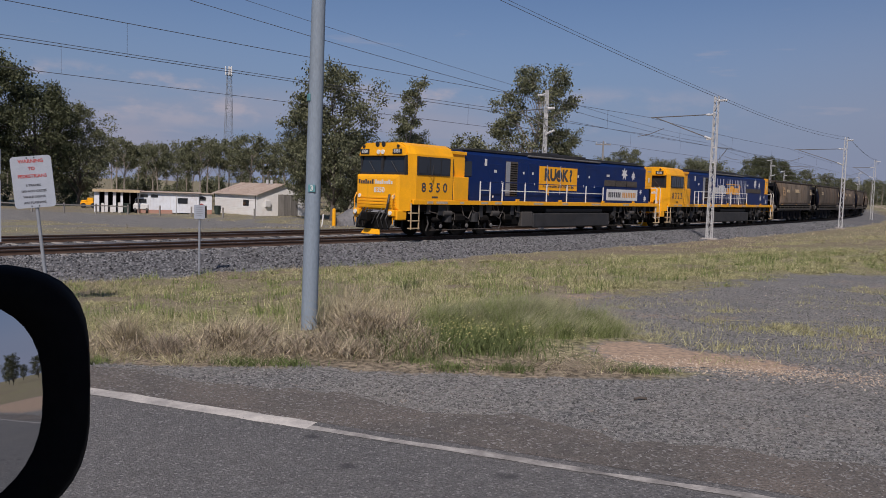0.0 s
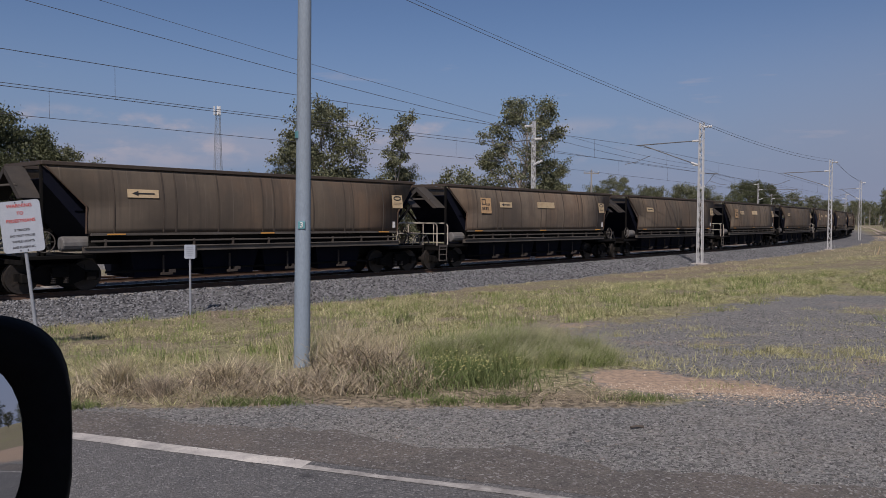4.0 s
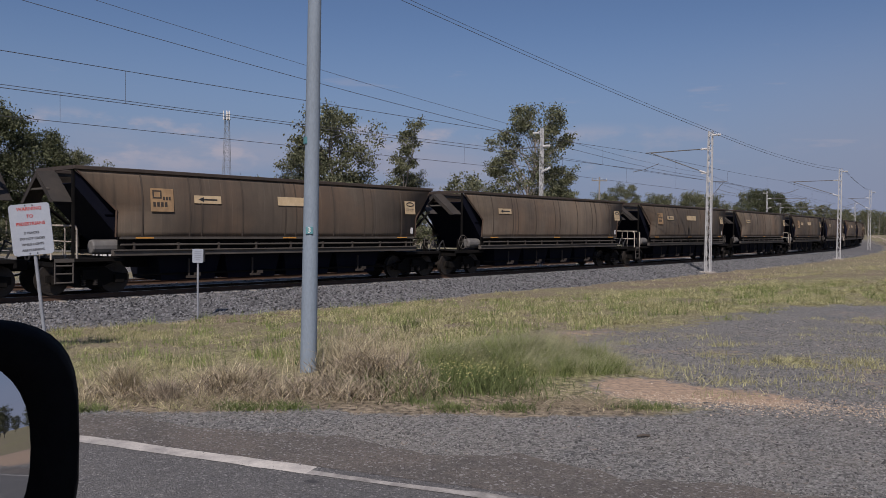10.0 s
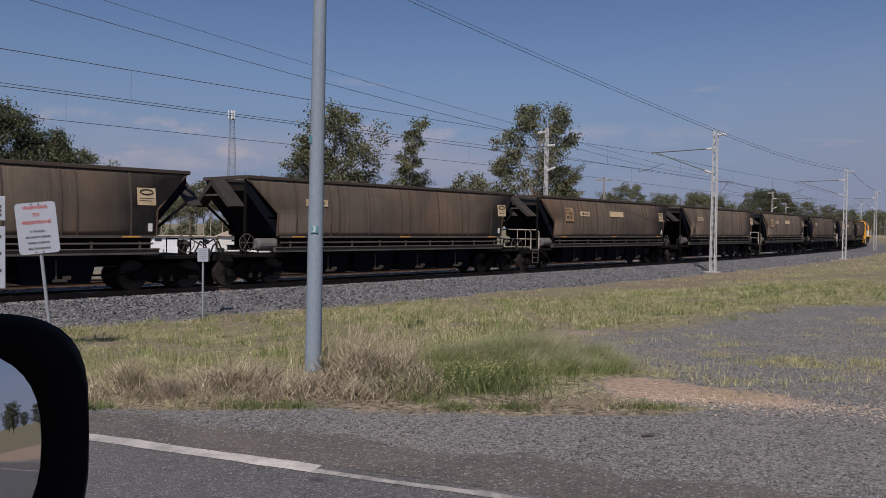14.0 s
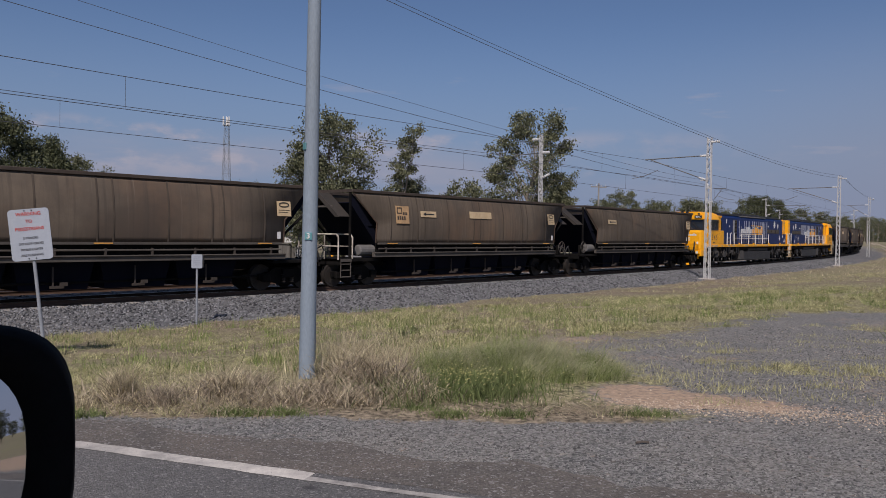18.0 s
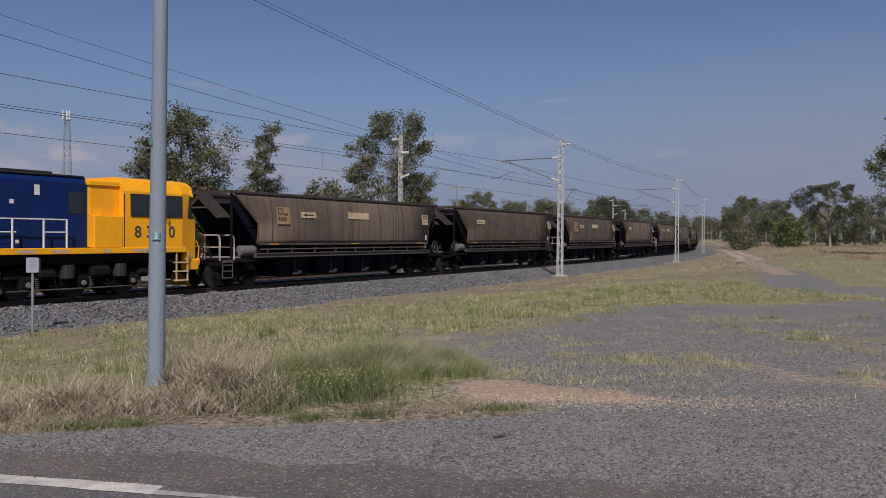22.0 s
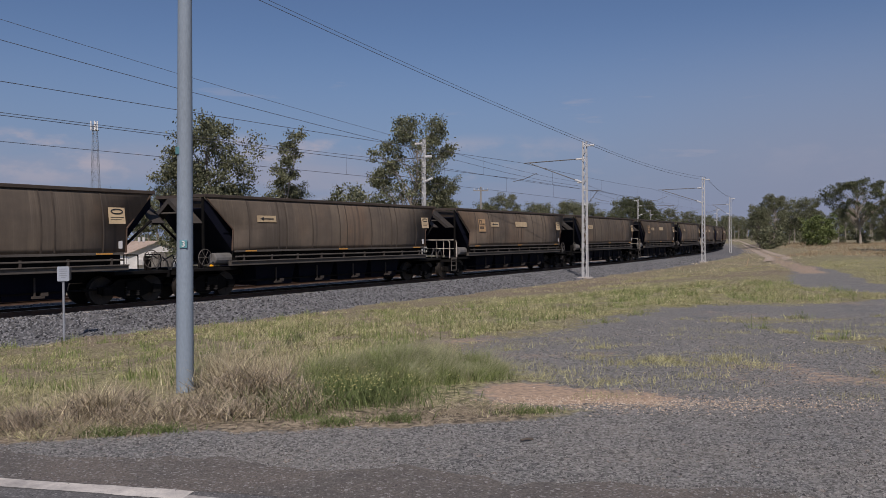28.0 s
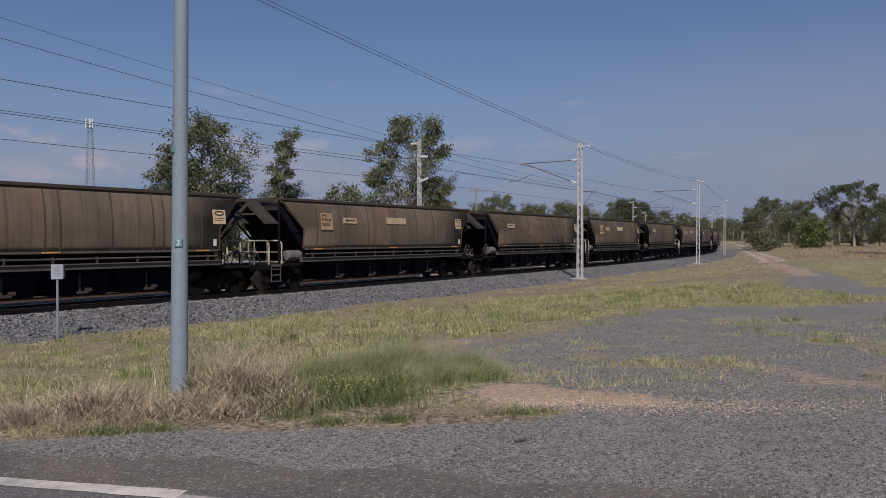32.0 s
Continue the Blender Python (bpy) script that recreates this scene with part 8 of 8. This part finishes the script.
    tagged(strips("tall_green_grass", bent(x, y, h, 0.003 + 0.003 * RNG.random(len(x)), 0.55 * RNG.random(len(x)), 0.2 + 0.6 * RNG.random(len(x))), "grass_green"), "clump of tall soft green grass", "grass", kind="stuff")
    per = 300
    x, y = np.repeat(cx, per) + RNG.normal(0.03, 0.14, 60 * per), np.repeat(cy, per) + RNG.normal(0.1, 0.12, 60 * per)
    h = np.repeat(hh, per) * (0.9 + 0.55 * RNG.random(60 * per))
    tagged(strips("feathery_heads", bent(x, y, h, 0.0016 + 0.0016 * RNG.random(len(x)), 0.1 + 0.4 * RNG.random(len(x)), 0.3 + 0.6 * RNG.random(len(x)), way=0.1), "haze_green"), "feathery grey-green seed heads", "grass", kind="stuff")
    # weeds with small yellow flowers
    n = 6500
    low = [(-4.6, 7.05, 0.22), (-3.75, 7.0, 0.16), (-3.2, 7.02, 0.12), (-5.6, 7.0, 0.25), (-1.8, 7.03, 0.13), (-1.4, 7.05, 0.14), (0.65, 7.12, 0.12), (0.1, 7.08, 0.10), (1.9, 7.2, 0.15), (-0.2, 7.3, 0.12)]
    x = np.concatenate([RNG.normal(0.12, 0.42, n)] + [RNG.normal(c, r, 420) for c, _, r in low])
    y = np.concatenate([RNG.normal(8.15, 0.34, n)] + [RNG.normal(c, 0.06, 420) for _, c, _ in low])
    ok = y > 6.92
    x, y = x[ok], y[ok]
    hw = (0.06 + 0.21 * RNG.random(len(x))) * np.where(y < 7.4, 0.45, 1.0)
    tagged(strips("weeds", bent(x, y, hw, 0.005 + 0.007 * RNG.random(len(x)), 0.8 * RNG.random(len(x)), 0.3 + 0.7 * RNG.random(len(x))), "weed"), "low bright green weeds at the gravel's edge", "weeds", kind="stuff")
    n = 260
    x, y = RNG.normal(0.22, 0.42, n), RNG.normal(8.05, 0.32, n)
    z = ground_z(offset_of(x, y)) + 0.14 + 0.16 * RNG.random(n)
    s = 0.010
    q = np.stack([np.stack([x - s, y, z], -1), np.stack([x, y - s, z + 0.006], -1), np.stack([x + s, y, z + 0.006], -1), np.stack([x, y + s, z + s], -1)], 1)
    tagged(quads("weed_flowers", q, "flower"), "tiny yellow weed flowers", "flowers", kind="stuff")
    # straggling tufts on the gravel
    cx, cy = RNG.uniform(1.6, 13, 60), RNG.uniform(7.6, 15, 60)
    cx, cy = np.concatenate([cx, [1.85, 5.3, 4.6, 3.6, 6.5]]), np.concatenate([cy, [7.15, 7.3, 9.6, 10.4, 8.2]])
    per = 190
    x, y = np.repeat(cx, per) + RNG.normal(0, 1, 65 * per) * np.repeat(RNG.uniform(0.10, 0.4, 65), per), np.repeat(cy, per) + RNG.normal(0, 1, 65 * per) * np.repeat(RNG.uniform(0.06, 0.22, 65), per)
    tagged(quads("gravel_tufts", blades(x, y, 0.025 + 0.075 * RNG.random(len(x)), 0.006 + 0.006 * RNG.random(len(x)), 0.95), "grass"), "sparse grass tufts on the gravel", "grass", kind="stuff")


M["rank"] = foliage("rank_brown_grass", (0.18, 0.13, 0.075), (0.42, 0.32, 0.20), 0.8, patch=0.12)
M["haze_green"] = foliage("feathery_heads", (0.30, 0.31, 0.17), (0.50, 0.48, 0.31), 0.9, 0.4)
M["weed"] = foliage("weed_leaves", (0.085, 0.125, 0.035), (0.19, 0.22, 0.09), 0.7)
M["flower"] = foliage("yellow_petals", (0.42, 0.38, 0.12), (0.5, 0.46, 0.22), 0.7)
grass_layers()

OCT = np.array([(1, 0, 0), (-1, 0, 0), (0, 1, 0), (0, -1, 0), (0, 0, 1), (0, 0, -1)], dtype=np.float64)
OCT_F = np.array([(0, 2, 4), (2, 1, 4), (1, 3, 4), (3, 0, 4), (2, 0, 5), (1, 2, 5), (3, 1, 5), (0, 3, 5)])


def rocks(name, centres, size, material, label):
    """Many small angular stones in one mesh."""
    n = len(centres)
    v = OCT[None] * (size[:, None, None] * RNG.uniform(0.6, 1.3, (n, 6, 1)))
    a, b = RNG.random(n) * 6.283, RNG.random(n) * 3.0
    ca, sa, cb, sb = np.cos(a), np.sin(a), np.cos(b), np.sin(b)
    R = np.stack([np.stack([ca, -sa * cb, sa * sb], -1), np.stack([sa, ca * cb, -ca * sb], -1), np.stack([0 * a, sb, cb], -1)], 1)
    v = np.einsum("nij,nkj->nki", R, v)
    v[:, :, 2] *= 0.8
    v = (v + centres[:, None, :]).reshape(-1, 3).astype(np.float32)
    f = (OCT_F[None] + 6 * np.arange(n)[:, None, None]).reshape(-1).astype(np.int32)
    me = bpy.data.meshes.new(name)
    me.vertices.add(len(v))
    me.vertices.foreach_set("co", v.ravel())
    me.loops.add(len(f))
    me.loops.foreach_set("vertex_index", f)
    me.polygons.add(len(f) // 3)
    me.polygons.foreach_set("loop_start", np.arange(0, len(f), 3, dtype=np.int32))
    me.update(calc_edges=True)
    me.materials.append(M[material])
    return tagged(new(name, me), label, "stones", kind="stuff")


def island_stone(name, a, b):
    m = bpy.data.materials.new(name)
    m.use_nodes = True
    t = m.node_tree
    p = t.nodes["Principled BSDF"]
    geo = t.nodes.new("ShaderNodeNewGeometry")
    mx = t.nodes.new("ShaderNodeMix")
    mx.data_type = "RGBA"
    mx.inputs["A"].default_value, mx.inputs["B"].default_value = (*a, 1), (*b, 1)
    t.links.new(geo.outputs["Random Per Island"], mx.inputs["Factor"])
    t.links.new(mx.outputs["Result"], p.inputs["Base Color"])
    p.inputs["Roughness"].default_value = 0.9
    p.inputs["Specular IOR Level"].default_value = 0.2
    return m


M["gravel_stone"] = island_stone("grey_gravel", (0.060, 0.060, 0.060), (0.315, 0.308, 0.294))
M["bed_stone"] = island_stone("grey_ballast", (0.026, 0.027, 0.030), (0.265, 0.267, 0.274))
M["pale_stone"] = island_stone("pale_pebble", (0.32, 0.225, 0.155), (0.66, 0.55, 0.43))


def scatter_stones():
    # shoulder and yard
    n = 150000
    y = 3.2 + 11.4 * RNG.random(n) ** 1.6
    x = RNG.uniform(-0.62, 0.85, n) * (y + 1)
    g, d, dry, off = covers(x, y)
    ok = (y > road_y(x) + 0.5 + 0.3 * RNG.random(n)) & (g < 0.35)
    x, y, d = x[ok], y[ok], d[ok]
    s = 0.0035 + 0.010 * RNG.random(len(x)) ** 5 + 0.0004 * y
    z = surface_z(x, y)
    c = np.stack([x, y, z + s * 0.2], -1)
    rocks("gravel", c[d < 0.5], s[d < 0.5], "gravel_stone", "loose grey gravel beside the road")
    n = 3600
    u, v = RNG.normal(0, 1.15, n), RNG.normal(0, 0.20, n)
    x, y = 3.3 + u * 0.96 + v * 0.25, 7.42 - u * 0.20 + v * 0.95
    x, y = np.concatenate([x, RNG.uniform(1, 14, 1700)]), np.concatenate([y, RNG.uniform(7, 15, 1700)])
    s = 0.004 + 0.010 * RNG.random(len(x)) ** 3
    rocks("pale_pebbles", np.stack([x, y, surface_z(x, y) + s * 0.2], -1), s, "pale_stone", "pale pinkish pebbles on bare dirt")
    # loose stones on the road's edge
    n = 5000
    dd, o = RNG.uniform(-8, 10, n), RNG.normal(0.45, 0.3, n)
    x, y = dd * 0.9348 + o * 0.3552, 5.02 - dd * 0.3552 + o * 0.9348
    s = 0.003 + 0.006 * RNG.random(n) ** 2
    rocks("road_grit", np.stack([x, y, ground_z(offset_of(x, y)) + 0.006], -1), s, "gravel_stone", "loose grit along the road edge")
    # ballast slope and top
    n = 60000
    s_ = -30 + 95 * RNG.random(n) ** 1.25
    o = np.where(RNG.random(n) < 0.82, RNG.uniform(0.6, 4.9, n), RNG.uniform(-8.5, 0.6, n))
    P = np.array([line(q) for q in np.arange(-40, 80, 0.5)])
    k = np.clip(((s_ + 40) * 2).astype(int), 0, len(P) - 1)
    fr = (s_ + 40) - k / 2
    th = P[k, 2]
    x = P[k, 0] + fr * np.cos(th) + o * np.sin(th)
    y = P[k, 1] + fr * np.sin(th) - o * np.cos(th)
    zz = np.interp(o, [-8.4, -6.0, -5.6, -2.6, -2.05, -1.5, 1.5, 1.9, 4.4, 5.0], [-0.86, BED - 0.04, BED, BED, BED - 0.05, BED, BED, BED - 0.05, -0.79, -0.86])
    ok = (np.abs(np.abs(o) - 0.568) > 0.12)
    sz = 0.022 + 0.030 * RNG.random(n)
    c = np.stack([x, y, zz + sz * 0.25], -1)
    rocks("ballast_stones", c[ok], sz[ok], "bed_stone", "loose angular ballast stones beside the rails")


scatter_stones()


# twig and litter on the gravel
tw = thing("twig", "dark broken twig lying on the gravel", "twig", m=pose(1.62, 6.25, 0.012, 0, 0, 12))
part("stem", pipe(bmesh.new(), [(-0.05, 0, 0), (0.0, 0.008, 0.006), (0.06, 0, 0)], 0.011, 6), "bark_dark", tw)

STAKE = (28.1, 49.7)
# leaning marker stake in the verge
st = thing("marker_stake", "white leaning wooden marker stake in the grass", "stake", m=pose(STAKE[0], STAKE[1], ground_at(*STAKE), 0, 14, 0))
part("post", boxes((-0.03, 0.03, -0.02, 0.02, -0.2, 0.6), bevel=0.006), "cream", st)

# ---------------------------------------------------------------- sleepers
bm = bmesh.new()
box(bm, -0.12, 0.12, -1.05, 1.05, -0.2, 0.0, 0.02)
SLEEPER = bpy.data.meshes.new("sleeper")
bm.to_mesh(SLEEPER)
bm.free()
SLEEPER.materials.append(M["sleeper"])
bed = bpy.data.objects["ballast"]
for centre in (0.0, -APART):
    for i in range(140):
        s = -32 + i * 0.685
        p, th = beside(s, centre), line(s)[2]
        share("sleeper", SLEEPER, bed, pose(p.x, p.y, BED + 0.022, 0, 0, math.degrees(th)))

motions()
